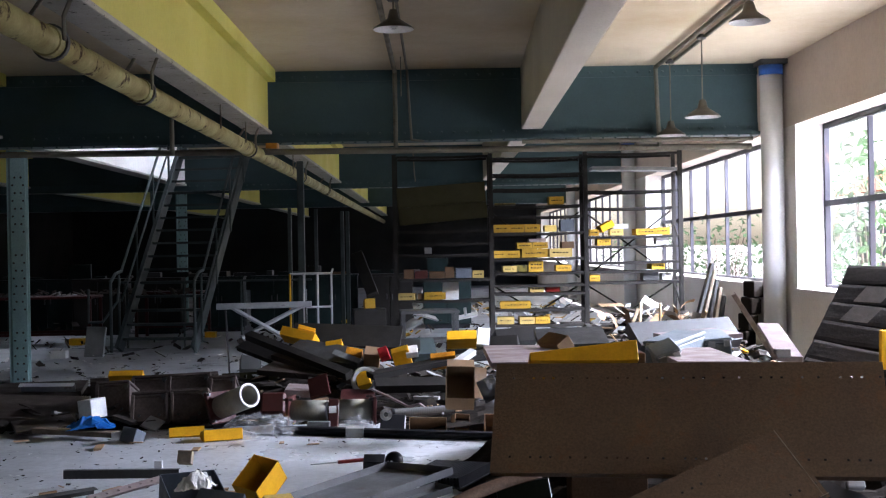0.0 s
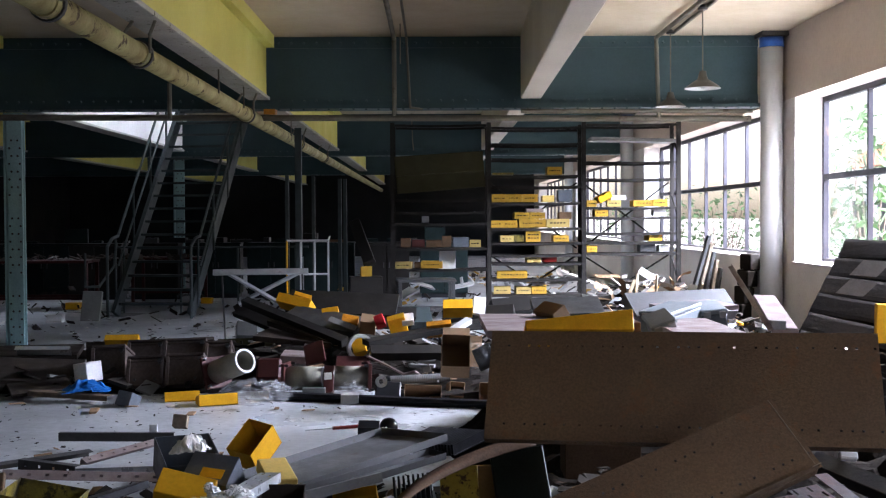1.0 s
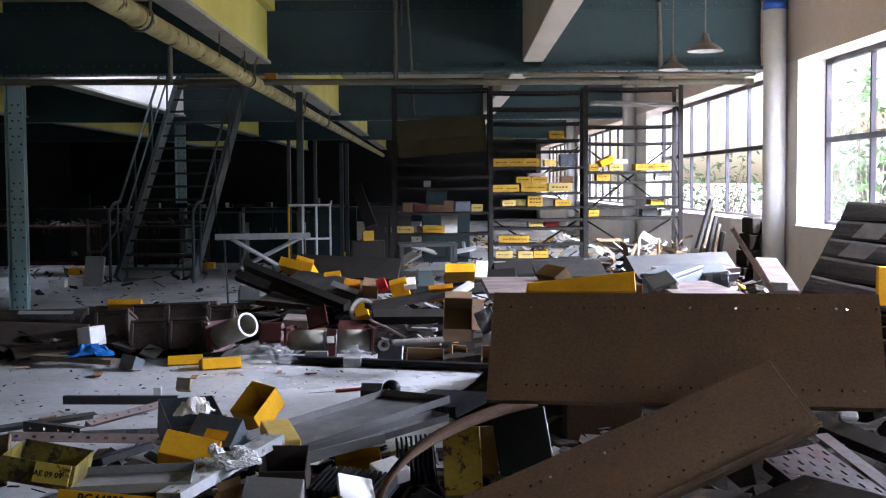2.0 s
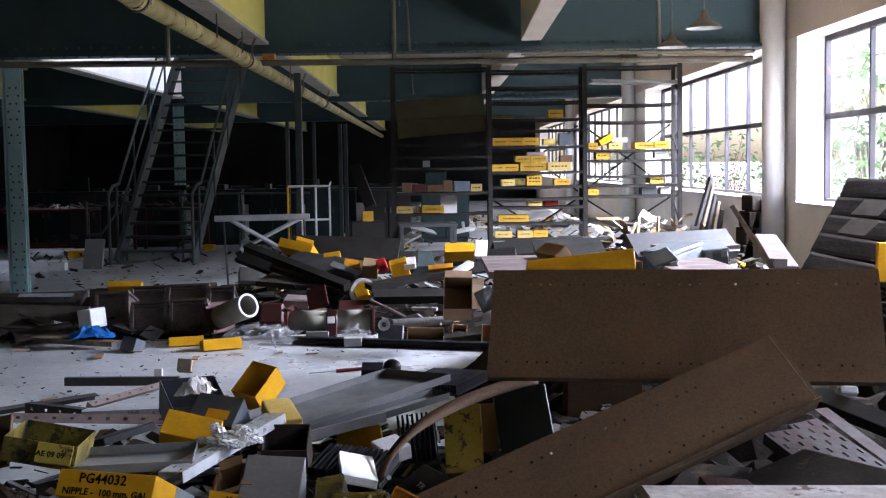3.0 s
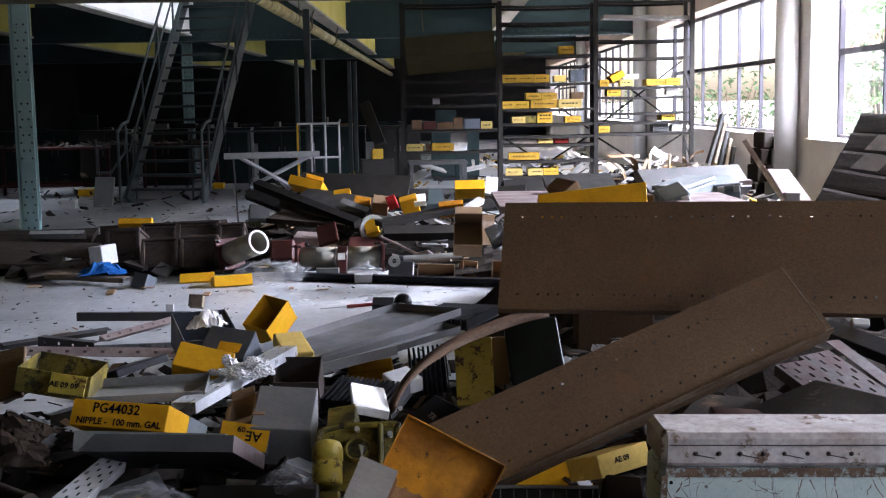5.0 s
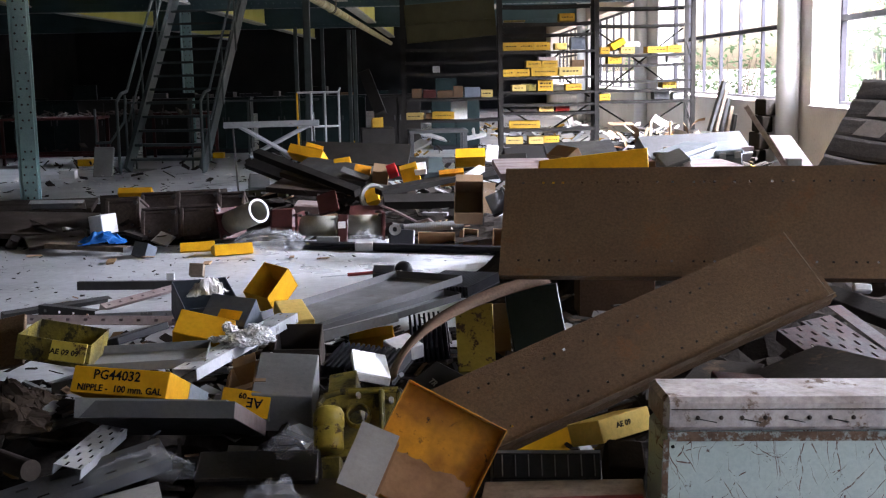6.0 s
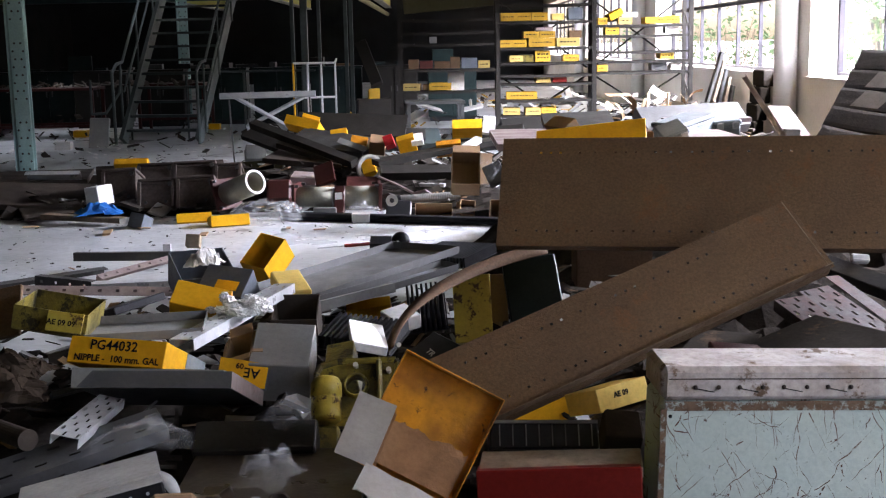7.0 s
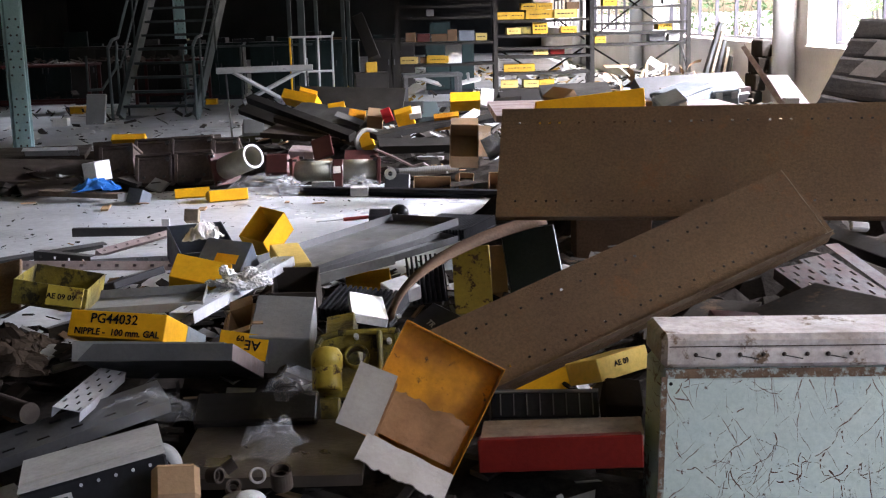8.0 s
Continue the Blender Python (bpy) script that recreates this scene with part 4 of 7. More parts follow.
b = fbox("parts_bin", pose(-0.671, 3.793, 0.317, 67.0, 10.0, 0.0), 0.158, 0.083, 0.26, M_BLUEGREY, "yellow-fronted blue-grey parts bin lying upside down", "bin", 0.002, M_YELLOW, "yellow parts bins", "yellow front")
writing("AE", 0.045, pose(0.055, 0.018, 0.0012, 0, 0, 180), b)
writing("09", 0.026, pose(0.0, 0.03, 0.0012, 0, 0, 180), b)
fbox("sheet_metal_box", pose(-0.551, 3.900, 0.385, 25.3, 3.8, 0.0), 0.199, 0.221, 0.16, M_GREYPAINT, "plain grey sheet-metal box tipped over", "box", 0.003)
fbox("carton", pose(-0.356, 3.825, 0.369, 13.2, -10.0, 0.0), 0.093, 0.154, 0.14, M_OLIVE, "worn olive carton in the heap", "box", 0.003)
fbox("carton", pose(-0.282, 4.149, 0.355, 0, 13, 6.1), 0.125, 0.341, 0.03, M_PAPER, "white carton catching the daylight", "box", 0.003, M_COTTON)
# yellow casting with a round hole
def casting(m):
    """A cast bearing bracket: a thick web with an eye through it, a rim, a rib, a bearing cap and a foot."""
    c = thing("yellow_casting", m, "chipped olive-yellow cast machine bracket with a round eye", "machine part")
    rim = [(-0.118, -0.10), (-0.118, 0.068), (-0.104, 0.088), (-0.055, 0.100), (0.118, 0.098), (0.124, 0.088), (0.124, -0.10)]
    n, eye, r = 28, Vector((-0.002, 0.022)), 0.030
    bm = bmesh.new()

    def edge_of(a):
        d, best = Vector((math.cos(a), math.sin(a))), 9.0
        for p, q in zip(rim, rim[1:] + rim[:1]):
            p, q = Vector(p) - eye, Vector(q) - eye
            e = q - p
            det = d.x * -e.y + d.y * e.x
            if abs(det) > 1e-9:
                t, u = (p.x * -e.y + p.y * e.x) / det, (d.x * p.y - d.y * p.x) / det
                if t > 0 and -1e-6 <= u <= 1 + 1e-6:
                    best = min(best, t)
        return eye + d * best

    rings = []
    for z in (-0.012, -0.05):
        inner = [bm.verts.new((eye.x + r * math.cos(6.28319 * k / n), eye.y + r * math.sin(6.28319 * k / n), z)) for k in range(n)]
        outer = [bm.verts.new((*edge_of(6.28319 * k / n), z)) for k in range(n)]
        rings.append((inner, outer))
    (i0, o0), (i1, o1) = rings
    for k in range(n):
        j = (k + 1) % n
        for f in ((i0[k], o0[k], o0[j], i0[j]), (i1[j], o1[j], o1[k], i1[k]), (i0[j], i1[j], i1[k], i0[k]), (o0[k], o1[k], o1[j], o0[j])):
            bm.faces.new(f)
    bmesh.ops.recalc_face_normals(bm, faces=bm.faces)
    part("web", bm, M_OLIVE, c)
    for p, q in zip(rim[:-1], rim[1:]):
        bm = bmesh.new()
        rod(bm, (*p, -0.05), (*q, -0.05), 0.010, 8)
        rod(bm, (*p, -0.012), (*q, -0.012), 0.010, 8)
        d = Vector(q) - Vector(p)
        slab(bm, 0, d.length, -0.008, 0.008, -0.05, -0.006, 0.0, Matrix.Translation((p[0], p[1], 0)) @ Matrix.Rotation(math.atan2(d.y, d.x), 4, 'Z'))
        part("rim", bm, M_OLIVE, c)
    bm = lathe([(r, -0.012), (r, 0.004), (r + 0.005, 0.004), (r + 0.010, -0.012)], 28)
    bmesh.ops.translate(bm, vec=(eye.x, eye.y, 0), verts=bm.verts)
    part("eye_collar", bm, M_OLIVE, c, smooth=True)
    part("rib", block(0.062, 0.078, -0.09, 0.092, -0.011, 0.028, 0.006), M_OLIVE, c)
    bm = lathe([(0.0, -0.075), (0.040, -0.075), (0.044, -0.068), (0.044, -0.012), (0.039, -0.010), (0.039, -0.004), (0.046, 0.0), (0.046, 0.035), (0.038, 0.052), (0.018, 0.06), (0.0, 0.061)], 28)
    bmesh.ops.transform(bm, matrix=pose(-0.085, -0.02, 0.03, -90, 0, 0), verts=bm.verts)
    part("bearing_cap", bm, M_OLDYELLOW, c, "domed olive bearing cap with a dark groove", smooth=True)
    part("foot", block(-0.122, -0.05, -0.27, -0.101, -0.07, 0.005, 0.008), M_OLIVE, c)
    for x, y in ((-0.100, -0.055), (0.0, 0.082), (0.098, 0.062)):
        bm = bmesh.new()
        rod(bm, (x, y, -0.012), (x, y, 0.010), 0.008, 6)
        part("bolt", bm, M_GALV, c)
    return c


casting(pose(-0.274, 3.425, 0.356, 55, -1.9, 0.0))
b = fbin("parts_bin", pose(-0.057, 3.040, 0.364, 69.0, 28.4, -4.7), 0.294, 0.322, 0.06, M_OCHRE, "large open yellow bin, rusty inside, with torn card hanging out", t=0.003)
def torn(m, w, h, mat, label, seed, ragged=(1, 0, 0, 0), curl=0.04):
    """A sheet of packing card, some of its edges torn."""
    c = thing("torn_card", m, label, "cardboard", "torn packing")
    r = random.Random(seed)
    n = 26
    bm = bmesh.new()
    low = [(-h / 2 + (r.uniform(0, 0.1) * h + 0.04 * h * math.sin(i * 0.9) if ragged[0] else 0)) for i in range(n + 1)]
    high = [(h / 2 - (r.uniform(0, 0.12) * h if ragged[1] else 0)) for i in range(n + 1)]
    rows = []
    for i in range(n + 1):
        x = -w / 2 + w * i / n
        row = []
        for j in range(7):
            y = low[i] + (high[i] - low[i]) * j / 6
            z = curl * (y / h) ** 2 + 0.006 * noise.noise(Vector((x * 14, y * 14, seed)))
            row.append(bm.verts.new((x, y, z)))
        rows.append(row)
    for a, b in zip(rows, rows[1:]):
        for j in range(6):
            bm.faces.new((a[j], b[j], b[j + 1], a[j + 1]))
    g = bmesh.ops.extrude_face_region(bm, geom=bm.faces[:])
    bmesh.ops.translate(bm, vec=(0, 0, -0.004), verts=[v for v in g["geom"] if isinstance(v, bmesh.types.BMVert)])
    bmesh.ops.recalc_face_normals(bm, faces=bm.faces)
    part("card", bm, mat, c)
    return c


torn(pose(-0.220, 3.012, 0.377, 64.3, 20.3, -12.4), 0.106, 0.172, M_GREYCARD, "torn grey card packing lid", 1, (0, 0, 0, 0), 0.01)
torn(pose(-0.176, 3.006, 0.352, 64.3, 20.3, -12.4), 0.020, 0.160, M_LINING, "pale torn fold of the packing lid", 4, (1, 1, 0, 0), 0.004)
torn(pose(-0.095, 3.034, 0.300, 69.5, 28.0, -4.0), 0.262, 0.130, M_LINING, "torn brown card lining in the open bin", 2, (0, 1, 0, 0), 0.01)
torn(pose(-0.125, 2.920, 0.221, 25.9, 27.4, -6.8), 0.249, 0.100, M_GREYCARD, "torn grey card packing flap", 3, (1, 0, 0, 0), 0.01)
fperf("cable_tray", pose(-1.025, 3.300, 0.338, 11.7, 1.7, 87.6), 0.402, 0.074, 0.03, M_GALV, "galvanised slotted cable tray", nx=9, ny=4)
fperf("cable_tray", pose(-1.062, 3.170, 0.279, 16.4, -10.4, 27.2), 0.556, 0.110, 0.04, M_DARKSHEET, "grimy grey slotted cable tray", nx=12)
b = fbox("light_fitting", pose(-0.879, 2.789, 0.324, -4.7, -9.3, 17.4), 0.339, 0.292, 0.11, M_BLACK, "grey-topped black-sided equipment case with a silver trim line", "equipment case", 0.006, M_DUSTGREY, "", "dusty grey top cover")
part("trim_strip", block(-0.16, 0.165, -0.085, -0.078, 0.0, 0.004), M_SILVER, b)
low = min(v.co.y for v in b.children[0].data.vertices)
plate = part("rating_plate", block(-0.14, -0.055, low - 0.002, low - 0.0005, -0.085, -0.03), M_SILVER, b, "worn aluminium rating plate")
for k in range(4):
    part("print_line", block(-0.13, -0.065, low - 0.003, low - 0.0022, -0.078 + 0.012 * k, -0.073 + 0.012 * k), M_INK, plate)
for k in range(5):
    bm = bmesh.new()
    rod(bm, (-0.03 + 0.04 * k, low - 0.004, -0.02), (-0.03 + 0.04 * k, low - 0.0005, -0.02), 0.004, 8)
    part("screw", bm, M_GALV, b)
fbox("metal_block", pose(-0.549, 3.250, 0.290, 28.8, 0.0, 0.0), 0.346, 0.114, 0.14, M_RACK, "dark brown metal box half buried in litter", "box", 0.006)
ftray("shelf_tray", pose(-0.469, 3.050, 0.239, 1.3, -0.1, 0.0), 0.480, 0.400, 0.03, M_OILTRAY, "oily brown sheet-metal tray lying flat", flip=-1)
film(pose(-0.862, 3.200, 0.276, 0, 0, 20), 0.28, 0.16, 0.09, 3)
film(pose(-0.467, 2.950, 0.263, 0, 0, 70), 0.2, 0.14, 0.1, 4)
film(pose(-0.443, 3.200, 0.333, 0, 0, 30), 0.12, 0.12, 0.1, 5)
fbox("small_carton", pose(-0.637, 2.62, 0.325, 38, 4, 14), 0.11, 0.10, 0.12, M_CARD, "small rounded brown carton, creased and stained", "box", 0.014)
# bearings, rings and fittings on the tray
def ring(m, r, w, t, mat, label, name="pipe_collar", category="pipe fitting"):
    c = thing(name, m, label, category, "loose fittings")
    bm = lathe([(r - t, 0), (r, 0), (r, w), (r - t, w), (r - t, 0)], 22)
    bmesh.ops.recalc_face_normals(bm, faces=bm.faces)
    part("ring_body", bm, mat, c, smooth=False)
    part("inner_lip", lathe([(r - t, w * 0.4), (r - t * 1.8, w * 0.4), (r - t * 1.8, w * 0.6), (r - t, w * 0.6)], 22), mat, c)
    return c


ring(pose(-0.482, 2.800, 0.259, 70, 0, 20), 0.02, 0.02, 0.003, M_GALV, "small galvanised pipe collar")
ring(pose(-0.592, 2.780, 0.270, 80, 0, 60), 0.02, 0.03, 0.005, M_BROWNMETAL, "small brown pipe collar")
ring(pose(-0.560, 2.800, 0.276, 60, 0, 110), 0.016, 0.03, 0.004, M_BROWNMETAL, "small brown pipe collar")
ring(pose(-0.409, 2.720, 0.263, 20, 0, 0), 0.026, 0.05, 0.005, M_BROWNMETAL, "small brown pipe collar")
ring(pose(-0.520, 2.680, 0.271, 50, 20, 0), 0.018, 0.04, 0.005, M_BROWNMETAL, "small brown pipe collar")
def dish(m, r, mat, label):
    c = thing("lamp_reflector", m, label, "reflector")
    bm = lathe([(r * 0.15, r * 0.2), (r * 0.5, r * 0.17), (r * 0.85, r * 0.08), (r, 0.0), (r * 0.98, -0.004), (r * 0.8, 0.07 * r), (r * 0.15, r * 0.18)], 24)
    part("bowl", bm, mat, c, smooth=True)
    bm = lathe([(0.0, r * 0.3), (r * 0.16, r * 0.28), (r * 0.16, r * 0.18)], 14)
    part("neck", bm, mat, c)
    return c


dish(pose(-0.464, 2.600, 0.281, 15, 10, 0), 0.035, M_WHITE, "small white enamel reflector lying on its side")
def half_shell(m, r, w, label):
    """A curved sheet-metal end cover: a bent shell with a pale outer skin and a dark hollow."""
    c = thing("end_cover", m, label, "cover", "loose fittings")
    for name, rr, mat in (("skin", r, M_GREYPAINT), ("lining", r - 0.003, M_BLACK)):
        bm = bmesh.new()
        rows = []
        for k in range(15):
            a = radians(8 + 100 * k / 14)
            wide = w * (0.35 + 0.65 * math.sin(math.pi * (0.12 + 0.8 * k / 14)))
            rows.append([bm.verts.new((rr * math.cos(a), -wide / 2, rr * math.sin(a))), bm.verts.new((rr * math.cos(a), wide / 2, rr * math.sin(a)))])
        for p, q in zip(rows, rows[1:]):
            bm.faces.new((p[0], p[1], q[1], q[0]))
        g = bmesh.ops.extrude_face_region(bm, geom=bm.faces[:])
        for v in g["geom"]:
            if isinstance(v, bmesh.types.BMVert):
                v.co.x, v.co.z = v.co.x * (1 - 0.002 / rr), v.co.z * (1 - 0.002 / rr)
        bmesh.ops.recalc_face_normals(bm, faces=bm.faces)
        part(name, bm, mat, c, smooth=True)
    return c


half_shell(pose(-0.745, 2.88, 0.245, 0, -6, -24), 0.07, 0.05, "curved pale sheet-metal end cover beside the case")
half_shell(pose(-0.50, 2.62, 0.215, 0, -10, 10), 0.07, 0.05, "curved pale sheet-metal end cover among the fittings")


def can(a, b, r, label):
    c = thing("tin_can", Matrix.Identity(4), label, "can")
    bm = bmesh.new()
    rod(bm, a, b, r, 22)
    part("can_body", bm, M_BROWNMETAL, c)
    bm = bmesh.new()
    e = Vector(b) + (Vector(b) - Vector(a)).normalized() * 0.004
    rod(bm, b, e, r * 1.05, 22)
    part("rim", bm, M_BROWNMETAL, c)
    return c


can((-1.30, 3.26, 0.325), (-1.135, 3.10, 0.335), 0.028, "dark oily tin can lying on its side")
film(pose(-1.235, 3.200, 0.420, 0, 0, 30), 0.24, 0.22, 0.1, 18, M_BROWNPAPER, "crumpled oily brown paper", "paper", "oily_paper")
film(pose(-1.255, 3.430, 0.420, 0, 0, 80), 0.2, 0.16, 0.07, 19, M_BROWNPAPER, "crumpled brown wrapping paper", "paper", "wrapping_paper")
film(pose(-1.32, 3.350, 0.445, 0, 0, 10), 0.22, 0.2, 0.1, 8, M_BROWNPAPER, "crumpled dark oily paper sheet", "paper", "oily_paper")
b = fbin("parts_bin", pose(-1.361, 4.150, 0.490, -1.6, 11.5, 3.9), 0.249, 0.303, 0.085, M_OLIVE, "open dirty yellow parts bin in the heap")
b = fbox("label_plate", pose(-1.296, 3.965, 0.459, 64.2, 8.9, 1.5), 0.120, 0.069, 0.01, M_OLDYELLOW, "yellow bin front with faded marks", "bin", 0.001)
writing("AE 09 09", 0.026, pose(-0.06, -0.012, 0.0012), b)
fbox("rusty_plate", pose(-1.642, 4.275, 0.426, 46.1, -11.9, 0.0), 0.178, 0.216, 0.02, M_RUSTSHELF, "rusty brown steel plate on edge", "metal plate", 0.003)
ftray("channel_tray", pose(-1.062, 4.153, 0.380, 1.5, -0.6, 7.2), 0.401, 0.257, 0.03, M_GREYPAINT, "grey folded channel with pale worn lips")
fbar("channel", pose(-1.100, 4.311, 0.376, 37.6, 2.4, 12.6), 0.458, 0.027, 0.03, M_SILVER, "pale worn steel channel", "metal bar")
b = fbin("blue_grey_bin", pose(-0.949, 5.035, 0.383, 37.9, 5.4, -14.1), 0.207, 0.160, 0.2, M_BLUEGREY, "blue-grey parts bin with a yellow label tilted on the heap", side="y", group="parts bins")
part("label_plate", block(-0.03, 0.07, -0.05, 0.0, 0.001, 0.003), M_YELLOW, b, "yellow label")
fbin("blue_grey_bin", pose(-1.112, 5.386, 0.396, 15.4, 0.1, 23.2), 0.254, 0.308, 0.16, M_BLUEGREY, "open blue-grey parts bin with packing inside", group="parts bins")
film(pose(-1.066, 5.200, 0.416, 0, 0, 0), 0.16, 0.14, 0.1, 11, M_PAPER, "crumpled white packing paper", "paper", "packing_paper")
b = fbox("parts_bin", pose(-1.003, 4.800, 0.364, 37.8, 13.5, -1.0), 0.231, 0.127, 0.12, M_YELLOW, "yellow-faced parts bin lying on its back", "bin", 0.003, group="yellow parts bins")
b = fbin("parts_bin", pose(-0.861, 5.550, 0.422, 40.5, 8.1, -31.2), 0.147, 0.190, 0.13, M_YELLOW, "open bright yellow parts bin standing on its corner", group="yellow parts bins", inside=M_OCHRE)
fbox("yellow_carton", pose(-0.675, 5.120, 0.361, 15.5, 0.6, 22.6), 0.130, 0.214, 0.06, M_YPALE, "pale yellow crumpled carton", "box", 0.006)
fperf("cable_tray", pose(-0.785, 4.413, 0.396, -2.6, 0.4, 76.9), 0.988, 0.085, 0.04, M_GALV, "galvanised slotted cable tray lying across the heap", nx=20, ny=2)
# cotton waste
def rag(m, n, seed, spread):
    c = thing("cotton_waste", m, "tangled heap of white cotton waste", "rag", "cotton waste")
    r = random.Random(seed)
    for k in range(n):
        bm = bmesh.new()
        bmesh.ops.create_icosphere(bm, subdivisions=3, radius=1.0)
        s = r.uniform(0.009, 0.021)
        for v in bm.verts:
            q = v.co * 2.2 + Vector((k * 3.7, seed, 0))
            v.co *= 0.75 + 0.8 * abs(noise.noise(q)) + 0.55 * abs(noise.noise(q * 3.1))
        a, d = r.uniform(0, 6.3), r.random() ** 0.6 * spread
        bmesh.ops.transform(bm, matrix=Matrix.Translation((d * math.cos(a) * 1.3, d * math.sin(a), s * 0.5 + r.uniform(0, 0.06) * (1 - d / spread))) @ Matrix.Diagonal((s * r.uniform(0.8, 1.6), s * r.uniform(0.8, 1.3), s * 0.9, 1)), verts=bm.verts)
        part("tuft", bm, M_COTTON, c)
    return c


rag(pose(-0.735, 4.330, 0.400), 44, 3, 0.062)
rag(pose(-0.830, 4.380, 0.392), 14, 5, 0.05)
carton(pose(-0.604, 4.675, 0.339, 25.9, 0.2, 0.0), 0.182, 0.167, 0.16, "dark brown open sheet-metal box", M_BROWNMETAL, False, category="box", name="metal_box")
carton(pose(-0.699, 3.925, 0.377, 14.7, -17.2, 0.0), 0.090, 0.155, 0.1, "small brown carton with a pale lid", M_CARD, True, 5)
# long grey trays
ftray("shelf_tray", pose(-0.426, 5.574, 0.301, -1.5, -2.6, 54.0), 1.114, 0.421, 0.035, M_DARKSHEET, "long grey steel shelf tray lying tilted on the heap")
ftray("shelf_tray", pose(-0.285, 5.258, 0.289, 3.9, -1.9, 50.9), 0.967, 0.106, 0.03, M_DARKSHEET, "long grey steel shelf tray under another one")
fbar("shelf_edge", pose(-0.387, 5.017, 0.301, 81.8, -0.5, 48.8), 0.492, 0.041, 0.03, M_GREYPAINT, "grey rolled shelf edge", "shelf edge")
def ball_fitting(m):
    c = thing("black_fitting", m, "black round cable gland with bright screws", "fitting")
    bm = bmesh.new()
    bmesh.ops.create_uvsphere(bm, u_segments=18, v_segments=12, radius=0.05)
    part("dome", bm, M_BLACK, c, smooth=True)
    bm = lathe([(0.035, -0.045), (0.045, -0.06), (0.05, -0.02)], 16)
    part("collar", bm, M_BLACK, c)
    r = random.Random(2)
    for k in range(9):
        a = k * 0.7
        bm = bmesh.new()
        rod(bm, (0.028 * math.cos(a), -0.03, 0.028 * math.sin(a) - 0.015), (0.03 * math.cos(a), -0.062, 0.03 * math.sin(a) - 0.018), 0.006, 8)
        part("screw", bm, M_GALV, c)
    return c


ball_fitting(pose(-0.237, 6.300, 0.332, 10, 0, -20))
def finned(m, w, h, d, n, mat, label):
    c = thing("heat_sink", m, label, "heat sink", "finned units")
    part("base", block(-w / 2, w / 2, -h / 2, h / 2, -d, -d + 0.006), mat, c)
    for k in range(n):
        x = -w / 2 + w * (k + 0.5) / n
        part("fin", block(x - w / n * 0.22, x + w / n * 0.22, -h / 2, h / 2, -d + 0.006, 0.0), mat, c)
    return c


finned(pose(0.044, 6.541, 0.240, 5.4, -2.2, -33.0), 0.367, 0.338, 0.06, 18, M_BLACK, "black finned heat sink on the floor")
finned(pose(-0.311, 4.340, 0.330, 14.0, 2.9, -20.0), 0.292, 0.199, 0.05, 14, M_BLACK, "dark finned unit half buried in the heap")
def tool(a, b):
    c = thing("screwdriver", Matrix.Identity(4), "red-handled screwdriver lying on the floor", "tool")
    a, b = Vector(a), Vector(b)
    bm = bmesh.new()
    rod(bm, a.lerp(b, 0.5), b, 0.012, 10)
    part("grip", bm, M_RED, c, "red grip")
    bm = bmesh.new()
    rod(bm, a, a.lerp(b, 0.52), 0.004, 8)
    part("blade", bm, M_GALV, c)
    return c


tool((-0.865, 8.001, 0.014), (-0.508, 8.140, 0.016))
fbox("instrument", pose(-0.378, 6.950, 0.234, 17.2, 1.6, 0.0), 0.126, 0.105, 0.12, M_BLACK, "small black instrument case", "box", 0.003)


def bent_strip():
    """A rusty flat strip sprung into an arc."""
    c = thing("bent_strip", pose(0, 0, 0), "rusty brown flat steel strip sprung into an arc", "metal strip")
    a, m, b = Vector((-0.204, 4.000, 0.329)), Vector((-0.031, 4.500, 0.441)), Vector((0.417, 4.900, 0.523))
    bm = bmesh.new()
    rows = []
    for i in range(25):
        t = i / 24
        p = a * (1 - t) * (1 - t) + (m * 2 - (a + b) * 0.5) * 2 * t * (1 - t) + b * t * t
        along = (a * (t - 1) + (m * 2 - (a + b) * 0.5) * (1 - 2 * t) + b * t).normalized()
        w = along.cross(Vector((-0.42, -0.88, 0.2))).normalized() * 0.024
        rows.append([bm.verts.new(p + w), bm.verts.new(p - w)])
    for r0, r1 in zip(rows, rows[1:]):
        bm.faces.new((r0[0], r0[1], r1[1], r1[0]))
    g = bmesh.ops.extrude_face_region(bm, geom=bm.faces[:])
    bmesh.ops.translate(bm, vec=(0.002, 0.002, -0.004), verts=[v for v in g["geom"] if isinstance(v, bmesh.types.BMVert)])
    bmesh.ops.recalc_face_normals(bm, faces=bm.faces)
    part("strip", bm, M_STRIP, c, smooth=True)
    bm = bmesh.new()
    rod(bm, (-0.175, 4.03, 0.338), (-0.165, 3.95, 0.362), 0.008, 8)
    part("bolt", bm, M_GALV, c)


bent_strip()
fbox("yellow_box", pose(0.107, 4.800, 0.293, 68.9, -2.6, -1.6), 0.156, 0.280, 0.1, M_OLDYELLOW, "scratched yellow steel box standing on end", "box", 0.003)
fbox("dark_box", pose(0.361, 4.875, 0.359, 57.3, -7.6, 0.0), 0.223, 0.277, 0.2, M_TEAL, "dark green steel box behind the panels", "box", 0.004)
b = fbox("black_box", pose(-0.042, 3.988, 0.335, 25.4, 12.5, -44.5), 0.146, 0.129, 0.12, M_BLACK, "black instrument box marked with chalk", "box", 0.004)
writing("TR", 0.03, pose(-0.02, -0.03, 0.0012, 0, 0, -10), b, M_SILVER)
fbox("brown_carton", pose(0.223, 5.050, 0.281, 62.2, -2.0, 0.0), 0.078, 0.215, 0.1, M_CARD, "brown carton standing in the heap", "box", 0.003)
